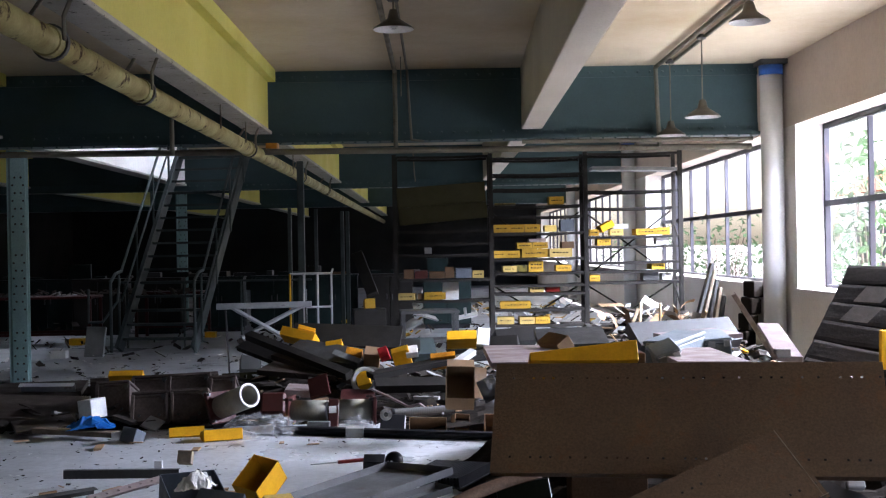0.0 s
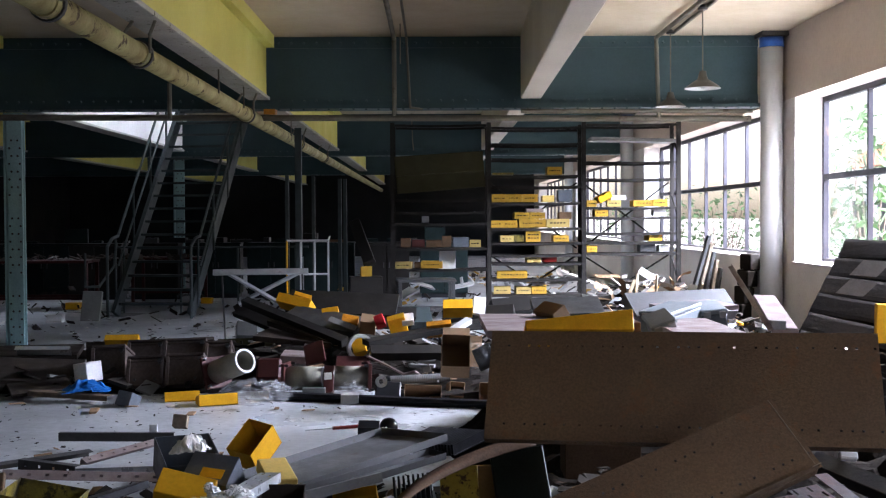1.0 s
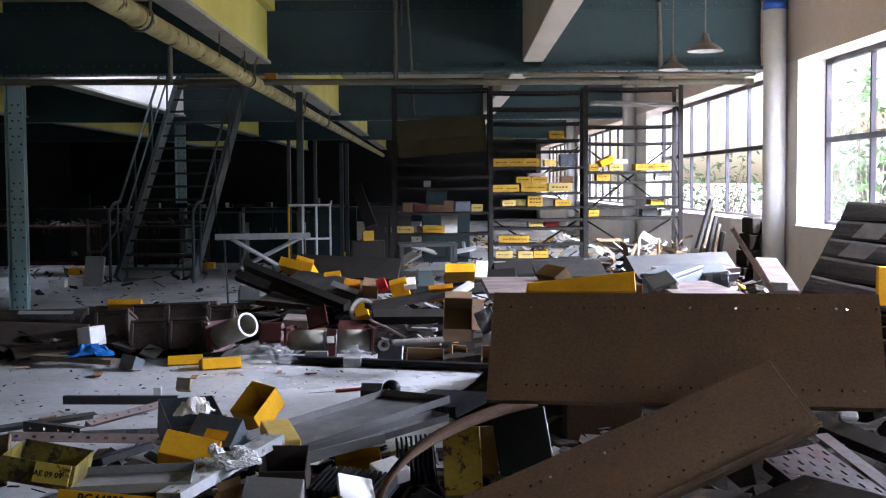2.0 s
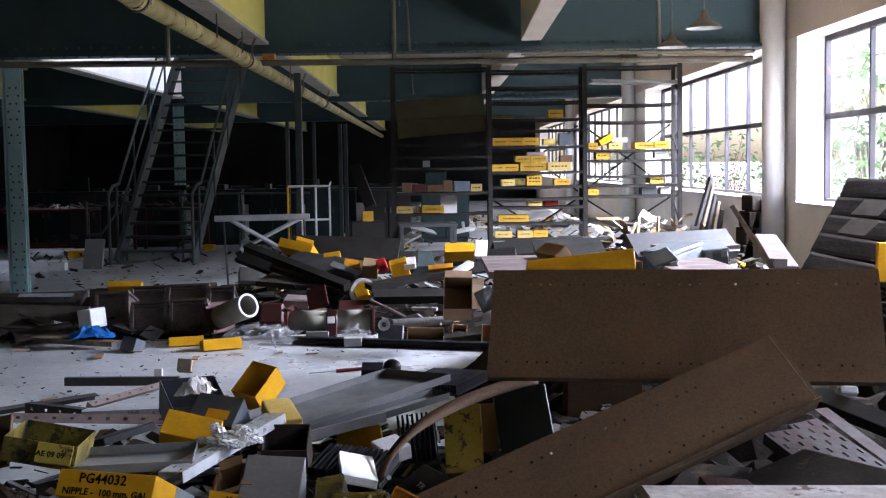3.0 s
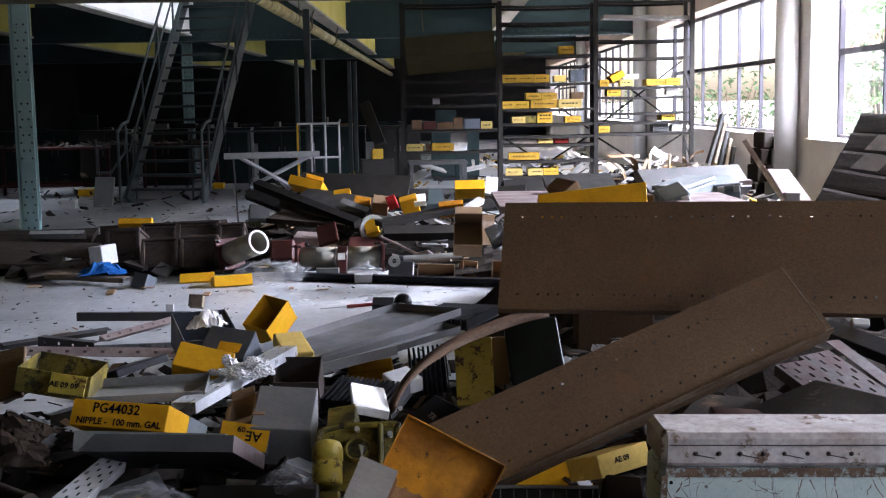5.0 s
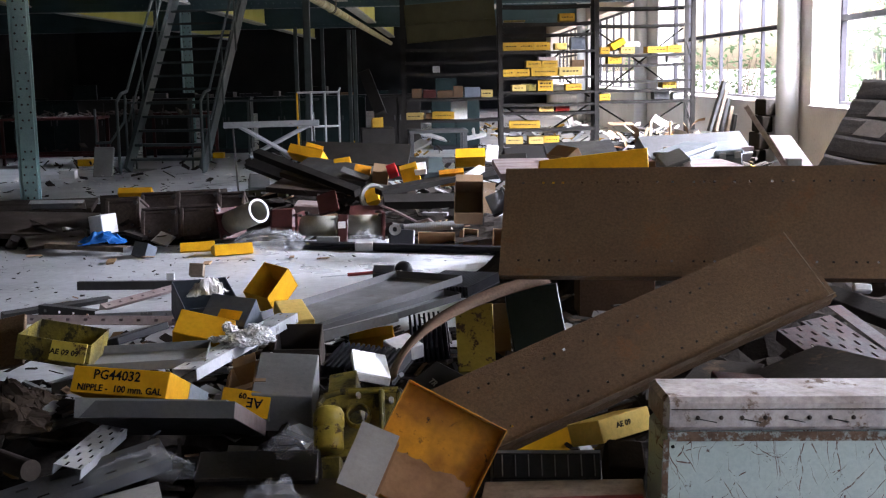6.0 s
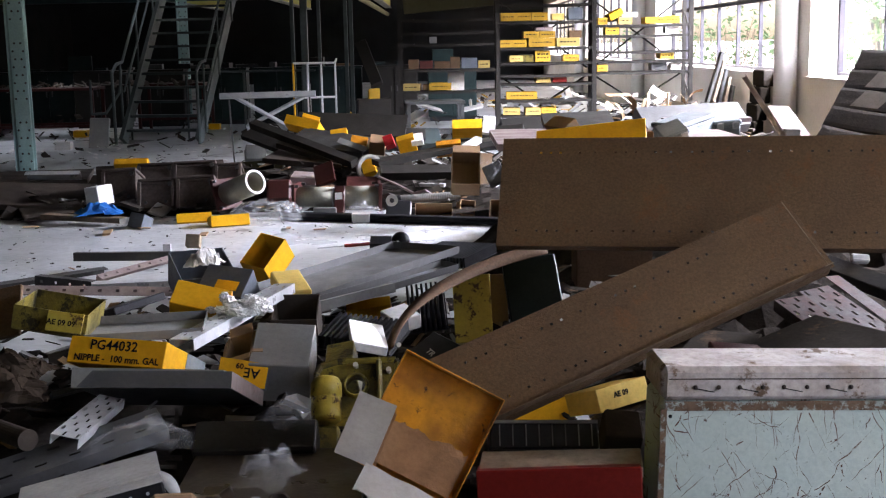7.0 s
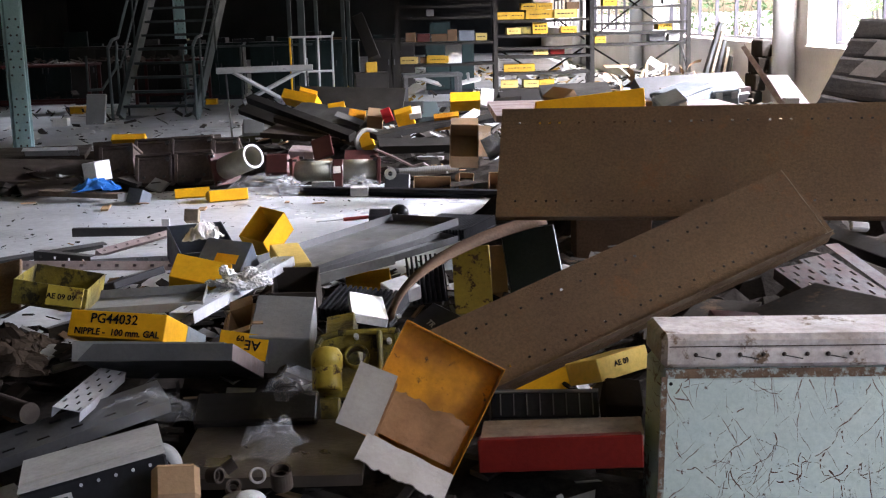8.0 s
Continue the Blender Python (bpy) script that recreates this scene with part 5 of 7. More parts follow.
finned(pose(-0.086, 4.675, 0.354, 37.5, -6.7, 0.0), 0.157, 0.189, 0.08, 8, M_BLACK, "black ribbed unit in the heap")
fbox("white_carton", pose(-0.182, 4.580, 0.332, 8.6, 11.4, -57.1), 0.122, 0.115, 0.06, M_WHITE, "white torn carton in the heap", "box", 0.004)
fbox("parts_bin", pose(-0.357, 5.325, 0.208, 32.0, -7.3, 0.0), 0.202, 0.059, 0.12, M_YELLOW, YB, "bin", 0.002, group="yellow parts bins")
# between panel and cabinet
fbox("timber_rail", pose(0.296, 3.099, 0.254, 0.0, -2.4, -6.6), 0.434, 0.150, 0.03, M_WOOD, "weathered grey timber rail on a red steel beam", "timber", 0.003)
fbox("red_beam", pose(0.283, 3.005, 0.214, 83.4, -2.5, -5.3), 0.433, 0.088, 0.06, M_RED, "red painted steel beam with chipped edges", "steel beam", 0.003)
b = fbox("plastic_crate", pose(0.272, 3.325, 0.248, 53.9, 1.0, 0.0), 0.312, 0.085, 0.2, M_BLACK, "dark grey ribbed plastic crate", "crate", 0.004)
for k in range(8):
    part("rib", block(-0.13 + 0.038 * k, -0.127 + 0.038 * k, -0.035, 0.028, 0.0005, 0.006), M_GREYPAINT, b)
part("rim", block(-0.155, 0.155, 0.031, 0.040, 0.0005, 0.008), M_GREYPAINT, b)
fbox("parts_bin", pose(0.335, 3.83, 0.173, 55.1, 1.7, 0.0), 0.27, 0.097, 0.16, M_YELLOW, "bright yellow parts bin under the leaning panel", "bin", 0.002, group="yellow parts bins")
b = fbox("parts_bin", pose(0.502, 3.340, 0.358, 71.0, -3.9, 31.2), 0.185, 0.067, 0.16, M_YPALE, "pale yellow parts bin with faded black marks", "bin", 0.002, group="yellow parts bins")
writing("AE 09", 0.022, pose(-0.035, -0.002, 0.0012), b)
fbox("brown_carton", pose(0.488, 3.250, 0.301, 25.4, 6.2, 0.0), 0.103, 0.111, 0.1, M_BROWNPAPER, "flattened brown carton beside the cabinet", "box", 0.003)
# slotted trays behind the cabinet
fperf("cable_tray", pose(1.310, 3.673, 0.383, 3.7, 13.9, -70.4), 0.800, 0.117, 0.04, M_PINKTRAY, "grey slotted cable tray with rust-red bloom sloping down the heap", ny=4, nx=19)
fperf("cable_tray", pose(1.465, 3.769, 0.366, 4.5, 16.8, -64.9), 0.850, 0.126, 0.04, M_PINKTRAY, "grey slotted cable tray with rust-red bloom sloping down the heap", ny=4, nx=20)
fbar("angle_bar", pose(1.525, 3.933, 0.399, 1.9, 12.8, -75.5), 0.850, 0.055, 0.03, M_PINKTRAY, "pinkish rusty steel angle sloping down the heap", "metal bar")
fbox("dark_board", pose(1.625, 4.295, 0.465, 20.3, 6.8, -63.6), 0.700, 0.085, 0.05, M_BLACK, "black steel channel behind the trays", "metal sheet", 0.003)
fbox("dark_board", pose(1.175, 3.586, 0.427, 10.2, -0.5, -60.9), 0.458, 0.358, 0.01, M_RUBBLE, "dark grey steel sheet under the slotted trays", "metal sheet", 0.002)
fbox("dark_board", pose(0.878, 3.819, 0.361, 4.6, -0.9, -27.6), 0.216, 0.383, 0.01, M_RUBBLE, "dark grey steel sheet behind the cabinet", "metal sheet", 0.002)
fbox("metal_block", pose(0.954, 3.600, 0.403, 2.1, 5.6, 0.0), 0.257, 0.200, 0.06, M_MAROON, "maroon metal cover behind the cabinet", "cover", 0.004)
fbox("white_clip", pose(1.330, 3.74, 0.425, 20, 14, -36.4), 0.045, 0.040, 0.012, M_WHITE, "small white plastic clip on the slotted tray", "clip", 0.006)
fbox("white_clip", pose(1.589, 4.510, 0.529, 51.7, 5.2, 0.0), 0.070, 0.032, 0.03, M_WHITE, "small white plastic fitting", "clip", 0.005)
# bars on the open floor
fbar("angle_bar", pose(-1.993, 7.450, 0.076, 90.0, 0.5, 0.0), 0.723, 0.054, 0.04, M_STEEL, "dark steel channel on the floor", "metal bar")
fbar("angle_bar", pose(-1.593, 6.113, 0.256, 22.1, -3.3, 53.2), 0.501, 0.048, 0.05, M_PINKSTEEL, "worn pinkish steel angle with holes", "metal bar", holes=7)
fbar("angle_bar", pose(-1.617, 5.476, 0.260, 32.0, 3.3, 7.9), 0.725, 0.061, 0.05, M_PINKSTEEL, "worn pinkish steel angle with holes", "metal bar", holes=9)
fbar("angle_bar", pose(-1.812, 5.550, 0.282, 88.3, 2.7, -18.6), 0.314, 0.047, 0.05, M_STEEL, "dark steel angle with holes", "metal bar", holes=4)
fbar("angle_bar", pose(-2.038, 6.118, 0.215, 9.2, 0.1, 42.9), 0.588, 0.049, 0.04, M_STEEL, "dark steel angle on the floor", "metal bar")
fbar("angle_bar", pose(-1.548, 5.775, 0.244, 7.8, 1.2, 13.5), 0.429, 0.052, 0.05, M_GALV, "bright steel strip on the floor", "metal bar")
fbox("wood_block", pose(-1.704, 7.965, 0.092, 69.4, 3.9, 0.0), 0.095, 0.085, 0.08, M_WOOD, "small block of timber", "timber", 0.003)
fbox("white_card", pose(-1.831, 7.750, 0.075, 90.0, 1.6, 0.0), 0.052, 0.057, 0.02, M_WHITE, "small white card carton", "box", 0.003)
fbox("metal_block", pose(-1.287, 4.666, 0.368, -15.8, -4.7, 52.8), 0.252, 0.219, 0.03, M_BLACK, "bent black sheet in the heap", "metal plate", 0.003)

# ---- what stands on the rack ----
RACK_BINS = (
    (0.94, 1.665, 0.22, 0.11), (1.17, 1.665, 0.21, 0.11), (1.39, 1.665, 0.22, 0.11), (1.73, 2.05, 0.21, 0.11),
    (0.90, 1.305, 0.19, 0.10), (1.11, 1.305, 0.20, 0.10), (1.41, 1.305, 0.39, 0.12), (1.78, 1.305, 0.32, 0.12),
    (1.26, 1.428, 0.21, 0.09), (1.49, 1.428, 0.22, 0.09), (1.05, 1.10, 0.19, 0.09), (1.43, 1.10, 0.21, 0.15),
    (1.82, 1.10, 0.22, 0.09), (1.43, 0.81, 0.20, 0.10), (1.13, 0.585, 0.43, 0.10), (0.99, 0.365, 0.24, 0.10),
    (1.28, 0.365, 0.21, 0.10), (1.50, 0.365, 0.21, 0.10))
SIDE_BINS = (
    (2.26, 1.595, 0.13, 0.09), (2.58, 1.595, 0.19, 0.09), (2.98, 1.595, 0.28, 0.09), (3.23, 1.595, 0.20, 0.10),
    (2.39, 1.455, 0.19, 0.10), (3.15, 1.105, 0.19, 0.10), (2.26, 0.95, 0.15, 0.09),
    (0.61, 1.03, 0.16, 0.10), (-0.41, 0.735, 0.24, 0.09), (-0.01, 0.735, 0.30, 0.10))
r8 = random.Random(8)
for x, z, w, h in RACK_BINS + SIDE_BINS:
    bin_(w, 0.3, h, pose(x, RY + 0.17 + r8.uniform(-0.02, 0.03), z + 0.003, 0, 0, r8.uniform(-4, 4)), "yellow parts bin with handwritten front standing on the rack", mat=M_RACKYELLOW if r8.random() < 0.7 else M_RACKPALE, marks=1 if h < 0.13 else 2)
bin_(0.2, 0.28, 0.09, pose(2.45, RY + 0.15, 1.69, 0, -28, 5), "yellow parts bin tipped on another bin", marks=0)


def rack_box(x, z, w, h, d, mat, label, dy=0.05, rz=0):
    return fbox("stock_box", pose(x, RY + dy, z + h / 2 + 0.004, 90, 0, rz), w, h, d, mat, label, "box", 0.004, group="boxes on the rack")


for x, z, w, h, d, mat, label in (
        (2.63, 1.685, 0.22, 0.07, 0.2, M_SILVER, "grey meter case lying on a bin"), (3.22, 1.455, 0.18, 0.1, 0.2, M_SILVER, "small grey meter case on the rack"),
        (1.64, 1.665, 0.17, 0.09, 0.25, M_YPALE, "pale yellow carton on the rack"), (1.88, 1.665, 0.2, 0.17, 0.25, M_BLUEGREY, "blue-grey instrument on the rack"),
        (1.88, 1.42, 0.18, 0.10, 0.2, M_DARKCARD, "brown carton on the rack"), (1.45, 1.52, 0.25, 0.05, 0.2, M_PINKSTEEL, "pinkish flat carton on the rack"),
        (1.66, 0.81, 0.2, 0.09, 0.2, M_RED, "red carton on the rack"), (1.2, 1.10, 0.2, 0.1, 0.3, M_OLIVE, "dull olive carton on the rack"),
        (-0.38, 1.03, 0.14, 0.13, 0.3, M_DARKCARD, "small brown carton on the rack"), (-0.2, 1.03, 0.18, 0.11, 0.3, M_MAROON, "small dark red carton on the rack"),
        (0.02, 1.03, 0.22, 0.1, 0.3, M_DARKCARD, "small brown carton on the rack"), (0.2, 1.03, 0.13, 0.16, 0.3, M_DARKCARD, "small brown carton on the rack"),
        (0.4, 1.03, 0.22, 0.14, 0.3, M_BLUEGREY, "blue-grey carton on the rack"), (-0.1, 1.38, 0.1, 0.09, 0.1, M_GREYPAINT, "small grey block on the rack"),
        (-0.2, 0.735, 0.12, 0.08, 0.3, M_DARKCARD, "small brown carton on the rack"), (3.05, 0.95, 0.22, 0.13, 0.25, M_STEEL, "dark metal box on the rack"),
        (3.28, 0.95, 0.14, 0.1, 0.2, M_SILVER, "small silver meter on the rack"), (1.0, 2.05, 0.3, 0.03, 0.2, M_OLIVE, "flat olive tray on the rack")):
    rack_box(x, z, w, h, d, mat, label)
for x, z, s in ((1.0, 1.78, 1), (1.25, 1.78, 2), (1.5, 0.585, 3), (1.8, 0.585, 4), (1.75, 0.365, 5)):
    film(pose(x, RY + 0.25, z - 0.11 + 0.004, 0, 0, 40 * s), 0.26, 0.2, 0.13, 20 + s, M_PAPER if s > 2 else M_FILM, "crumpled packing wrap on the rack", "packing", "packing_wrap")
# sheets leaning in the first bay
for x, z, ry, mat in ((0.1, 2.22, -3.5, M_OLIVEDARK), (0.12, 1.98, -4.5, M_OLIVEDARK)):
    fbox("steel_sheet", pose(x, RY + 0.12 + (2.3 - z) * 0.1, z, 90, ry, 0), 1.26, 0.28, 0.02, mat, "dark olive steel sheet leaning in the rack", "metal sheet", 0.003)
fbox("bowed_board", pose(2.85, RY + 0.05, 2.545, 90, 1.5, 0), 1.2, 0.05, 0.4, M_GREYPAINT, "bowed grey board laid across the rack", "board", 0.004)
# table under and before the first bay
def bench(m, w, d, h, mat, label, top=None):
    t = thing("workbench", m, label, "table", "work tables")
    part("tabletop", block(-w / 2, w / 2, -d / 2, d / 2, h - 0.04, h, 0.004), top or mat, t)
    for x in (-w / 2 + 0.04, w / 2 - 0.04):
        for y in (-d / 2 + 0.04, d / 2 - 0.04):
            part("leg", block(x - 0.025, x + 0.025, y - 0.025, y + 0.025, 0, h - 0.04, 0.003), mat, t)
    for y in (-d / 2 + 0.04, d / 2 - 0.04):
        part("stretcher", block(-w / 2 + 0.07, w / 2 - 0.07, y - 0.015, y + 0.015, 0.18, 0.22), mat, t)
    return t


bench(pose(-0.1, 16.3, 0, 0, 0, 4), 0.8, 0.6, 0.62, M_STEEL, "small dark steel work table before the rack")
bench(pose(-6.4, 19.3, 0, 0, 0, 2), 1.8, 0.8, 0.8, M_MAROON, "dark red wooden workbench strewn with parts")
bench(pose(-4.6, 20.8, 0, 0, 0, -3), 1.2, 0.7, 0.8, M_MAROON, "dark red wooden workbench behind the stair")



def low_cabinet(m, w, h, mat, label):
    """A closed low cupboard, used as dark filler: plinth, body, top and a pair of doors with pulls."""
    c = thing("store_cupboard", m, label, "cupboard", "low cupboards")
    part("plinth", block(-w / 2 + 0.03, w / 2 - 0.03, -0.22, 0.25, 0, 0.08), M_BLACK, c)
    part("body", block(-w / 2, w / 2, -0.25, 0.25, 0.081, h - 0.03, 0.004), mat, c)
    part("top", block(-w / 2 - 0.015, w / 2 + 0.015, -0.275, 0.26, h - 0.029, h, 0.004), mat, c)
    for k in (-1, 1):
        d = part("door", block(k * w / 4 - w / 4 + 0.012, k * w / 4 + w / 4 - 0.012, -0.272, -0.252, 0.10, h - 0.05, 0.003), mat, c)
        part("pull", block(-k * 0.05 - 0.01, -k * 0.05 + 0.01, -0.292, -0.273, h * 0.55, h * 0.55 + 0.1, 0.003), M_STEEL, d)
    return c


# added dark row: covers far floor that is too bright, stands for dim clutter
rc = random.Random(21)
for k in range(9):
    low_cabinet(pose(-8.2 + 1.05 * k, 21.9 + rc.uniform(-0.25, 0.25), 0, 0, 0, rc.uniform(-7, 7)), rc.uniform(0.82, 0.98), 1.02, rc.choice((M_RACK, M_TEAL, M_TEAL)), "dark filler cupboard added to cover the bright floor behind the stair")
for k in range(20):
    w, h = rc.uniform(0.1, 0.42), rc.choice((0.04, 0.06, 0.09, 0.16, 0.26))
    fbox("stock_box", pose(-8.2 + 0.43 * k + rc.uniform(-0.13, 0.13), 21.75, 1.025 + h / 2, 90, 0, rc.uniform(-12, 12)), w, h, 0.2, rc.choice((M_DARKCARD, M_STEEL, M_RACK, M_TEAL, M_BLACK)), "small box among stock piled on a cupboard", "box", 0.004, group="boxes on the cupboards")

# ---- middle of the hall: crates, drums and bins on the floor ----
def terminal_crate(m, w, h, d):
    c = thing("metal_crate", m, "dull brown cast-metal terminal box with ribbed corners", "crate", "metal crates")
    part("body", block(-w / 2, w / 2, -h / 2, h / 2, -d, 0, 0.006), M_CRATE, c)
    for x in (-w / 2, w / 2):
        part("corner_rib", block(x - 0.015, x + 0.015, -h / 2, h / 2, 0.001, 0.02, 0.003), M_CRATE, c)
    part("lid", block(-w / 2 - 0.012, w / 2 + 0.012, h / 2 + 0.001, h / 2 + 0.025, -d, 0.018, 0.004), M_CRATE, c)
    for k in (-1, 1):
        bm = bmesh.new()
        rod(bm, (k * w * 0.3, -h * 0.28, 0.0005), (k * w * 0.3, -h * 0.28, 0.012), 0.013, 8)
        part("bolt", bm, M_STEEL, c)
    part("lip", block(-w / 2 + 0.018, w / 2 - 0.018, h / 2 - 0.028, h / 2 - 0.012, 0.001, 0.010, 0.002), M_CRATE, c)
    bm = bmesh.new()
    rod(bm, (w / 2 - 0.02, h / 2 - 0.03, 0.001), (w / 2 - 0.02, h / 2 - 0.03, 0.03), 0.02, 10)
    part("latch", bm, M_STEEL, c)
    return c


terminal_crate(pose(-2.414, 9.950, 0.165, 64.7, -2.3, 0.0), 0.280, 0.234, 0.36)
terminal_crate(pose(-2.081, 9.950, 0.177, 66.1, -2.1, 0.0), 0.294, 0.247, 0.36)
terminal_crate(pose(-2.775, 10.150, 0.210, 69.6, -2.6, 0.0), 0.266, 0.287, 0.32)
terminal_crate(pose(-2.556, 10.550, 0.265, 58.0, -1.3, 0.0), 0.300, 0.189, 0.3)
terminal_crate(pose(-2.206, 10.550, 0.278, 58.1, -1.7, 0.0), 0.350, 0.189, 0.3)
terminal_crate(pose(-1.893, 10.450, 0.270, 56.1, -1.1, 0.0), 0.208, 0.179, 0.3)
fbox("white_box", pose(-2.807, 9.853, 0.186, 83.3, 0.1, 70.2), 0.213, 0.161, 0.13, M_WHITE, "white enamelled metal box tipped on the floor", "box", 0.005)
film(pose(-2.767, 9.450, 0.072, 0, 0, 15), 0.34, 0.2, 0.12, 31, M_BLUEPLASTIC, "crumpled bright blue plastic bag", "plastic bag", "plastic_bag")
fbin("blue_grey_bin", pose(-2.386, 9.144, 0.068, 66.4, 6.0, -23.3), 0.127, 0.115, 0.13, M_BLUEGREY, "small blue-grey metal box on the floor", side="y", group="parts bins")
fbin("parts_bin", pose(-1.989, 9.399, 0.046, 52.7, -1.6, 10.6), 0.273, 0.082, 0.18, M_YELLOW, "open yellow parts bin on the floor", side="y")
b = fbox("parts_bin", pose(-1.657, 9.159, 0.052, 76.9, -0.7, 19.6), 0.298, 0.087, 0.2, M_YELLOW, "yellow parts bin with a grey top on the floor", "bin", 0.002, group="yellow parts bins")
part("cover", block(-0.145, 0.145, 0.044, 0.047, -0.2, 0.0), M_GREYPAINT, b, "grey sheet cover")
fbar("angle_bar", pose(-2.902, 9.400, 0.049, 88.5, 1.3, -16.2), 0.716, 0.041, 0.12, M_WOOD, "dark timber plank on the floor", "timber")
fbox("steel_plank", pose(-2.629, 11.075, 0.314, 27.1, -0.8, 15.0), 1.161, 0.058, 0.2, M_BROWNMETAL, "long dark steel plank across the crates", "metal plank", 0.003)
fbox("parts_bin", pose(-2.864, 10.925, 0.364, 43.2, -0.3, 0.0), 0.310, 0.069, 0.2, M_YELLOW, "yellow parts bin behind the crates", "bin", 0.002, group="yellow parts bins")
fbar("angle_bar", pose(-3.559, 10.825, 0.280, 27.3, 0.4, 0.0), 0.497, 0.056, 0.1, M_GALV, "galvanised channel lying on dark boards", "metal bar")
fbox("dark_board", pose(-3.556, 10.310, 0.155, 8.3, 3.0, 6.3), 0.917, 0.732, 0.05, M_BROWNMETAL, "dark steel board leaning on the litter", "board", 0.004)
fbox("dark_board", pose(-3.879, 11.111, 0.227, 3.4, 0.1, 10.2), 1.129, 0.633, 0.05, M_BROWNMETAL, "dark steel board lying flat", "board", 0.004)
fbox("dark_board", pose(-3.246, 9.809, 0.079, 3.9, -3.3, 24.3), 0.487, 0.460, 0.03, M_BROWNMETAL, "dark board lying on the floor", "board", 0.004)


def drum(a, b, r, label, end_mat=None):
    """A silver cylinder between maroon flange plates."""
    c = thing("flanged_drum", Matrix.Identity(4), label, "drum", "flanged drums")
    a, b = Vector(a), Vector(b)
    q = (b - a).to_track_quat('Z', 'Y').to_matrix().to_4x4()
    L = (b - a).length
    bm = lathe([(r * 0.78, 0.01), (r * 0.8, 0.0), (r, 0.0), (r, L), (r * 0.8, L), (r * 0.78, L - 0.3 * L), (r * 0.78, 0.01)], 28)
    bmesh.ops.transform(bm, matrix=Matrix.Translation(a) @ q, verts=bm.verts)
    bmesh.ops.recalc_face_normals(bm, faces=bm.faces)
    p = part("cylinder", bm, M_DRUM, c)
    for f in p.data.polygons:
        f.use_smooth = True
    bm = lathe([(r * 0.86, L + 0.002), (r * 1.02, L + 0.002), (r * 1.02, L + 0.012), (r * 0.86, L + 0.012), (r * 0.86, L + 0.002)], 28)
    bmesh.ops.transform(bm, matrix=Matrix.Translation(a) @ q, verts=bm.verts)
    bmesh.ops.recalc_face_normals(bm, faces=bm.faces)
    part("rim", bm, M_WHITE, c, "pale machined rim")
    bm = block(-r * 1.35, r * 1.35, -r * 1.35, r * 1.35, -0.03, -0.002, 0.004)
    bmesh.ops.transform(bm, matrix=Matrix.Translation(a) @ q, verts=bm.verts)
    part("flange", bm, M_MAROON, c, "maroon painted square flange")
    for sx, sy in ((-1, -1), (-1, 1), (1, -1), (1, 1)):
        bm = bmesh.new()
        rod(bm, (sx * r * 1.15, sy * r * 1.15, -0.05), (sx * r * 1.15, sy * r * 1.15, 0.03), 0.012, 6)
        bmesh.ops.transform(bm, matrix=Matrix.Translation(a) @ q, verts=bm.verts)
        part("bolt", bm, M_STEEL, c)
    return c


drum((-1.79, 9.84, 0.178), (-1.525, 9.60, 0.296), 0.098, "silver cylinder on a maroon flange, tipped towards the light")
drum((-1.197, 9.800, 0.143), (-0.903, 9.750, 0.141), 0.085, "silver cylinder with a maroon flange lying on the floor")
drum((-0.553, 9.800, 0.139), (-0.819, 9.750, 0.148), 0.085, "silver cylinder with a maroon flange lying on the floor")
fbox("maroon_flange", pose(-0.851, 9.650, 0.139, 64.5, 1.6, 0.0), 0.082, 0.232, 0.1, M_MAROON, "maroon flange plate between two drums", "flange", 0.004)
fbox("paper_tag", pose(-0.852, 9.605, 0.169, 59.7, -2.8, 0.0), 0.060, 0.060, 0.002, M_PAPER, "white paper tag on a flange", "tag", 0.0)
fbox("maroon_cover", pose(-1.034, 10.300, 0.288, 36.2, -17.8, 0.0), 0.176, 0.248, 0.03, M_MAROON, "maroon metal cover standing on edge", "cover", 0.003)
fbox("maroon_cover", pose(-1.217, 10.450, 0.258, 4.2, 4.1, 0.0), 0.220, 0.301, 0.06, M_PINKSTEEL, "dull pinkish terminal cover with studs", "cover", 0.003)
fbox("maroon_cover", pose(-0.691, 10.200, 0.215, 19.3, 0.6, 0.0), 0.288, 0.212, 0.08, M_MAROON, "maroon cast cover behind the drums", "cover", 0.004)
fbox("dark_drum", pose(-1.396, 10.050, 0.180, 59.6, -1.0, 0.0), 0.210, 0.198, 0.14, M_MAROON, "dark maroon casting between the drums", "machine part", 0.02)
film(pose(-1.438, 9.444, 0.004, 0, 0, 10), 0.56, 0.36, 0.2, 41)
film(pose(-1.253, 9.408, 0.004, 0, 0, 70), 0.4, 0.3, 0.2, 42)
film(pose(-0.662, 9.451, 0.004, 0, 0, 30), 0.36, 0.25, 0.16, 43)
fbox("louvre_box", pose(-0.964, 9.550, 0.046, 90.0, 0.2, 0.0), 0.183, 0.064, 0.06, M_GREYPAINT, "small grey louvred vent plate", "vent", 0.003)
c = thing("floor_bar", Matrix.Identity(4), "long black steel bar lying on the floor", "metal bar")
part("bar", tube([(-1.3, 9.47, 0.035), (-0.5, 9.22, 0.035), (0.45, 8.92, 0.035)], 0.035, 8), M_BLACK, c)
part("sleeve", block(-0.72, -0.58, 9.2, 9.33, 0.0, 0.074, 0.004), M_SILVER, c, "dull silver sleeve")


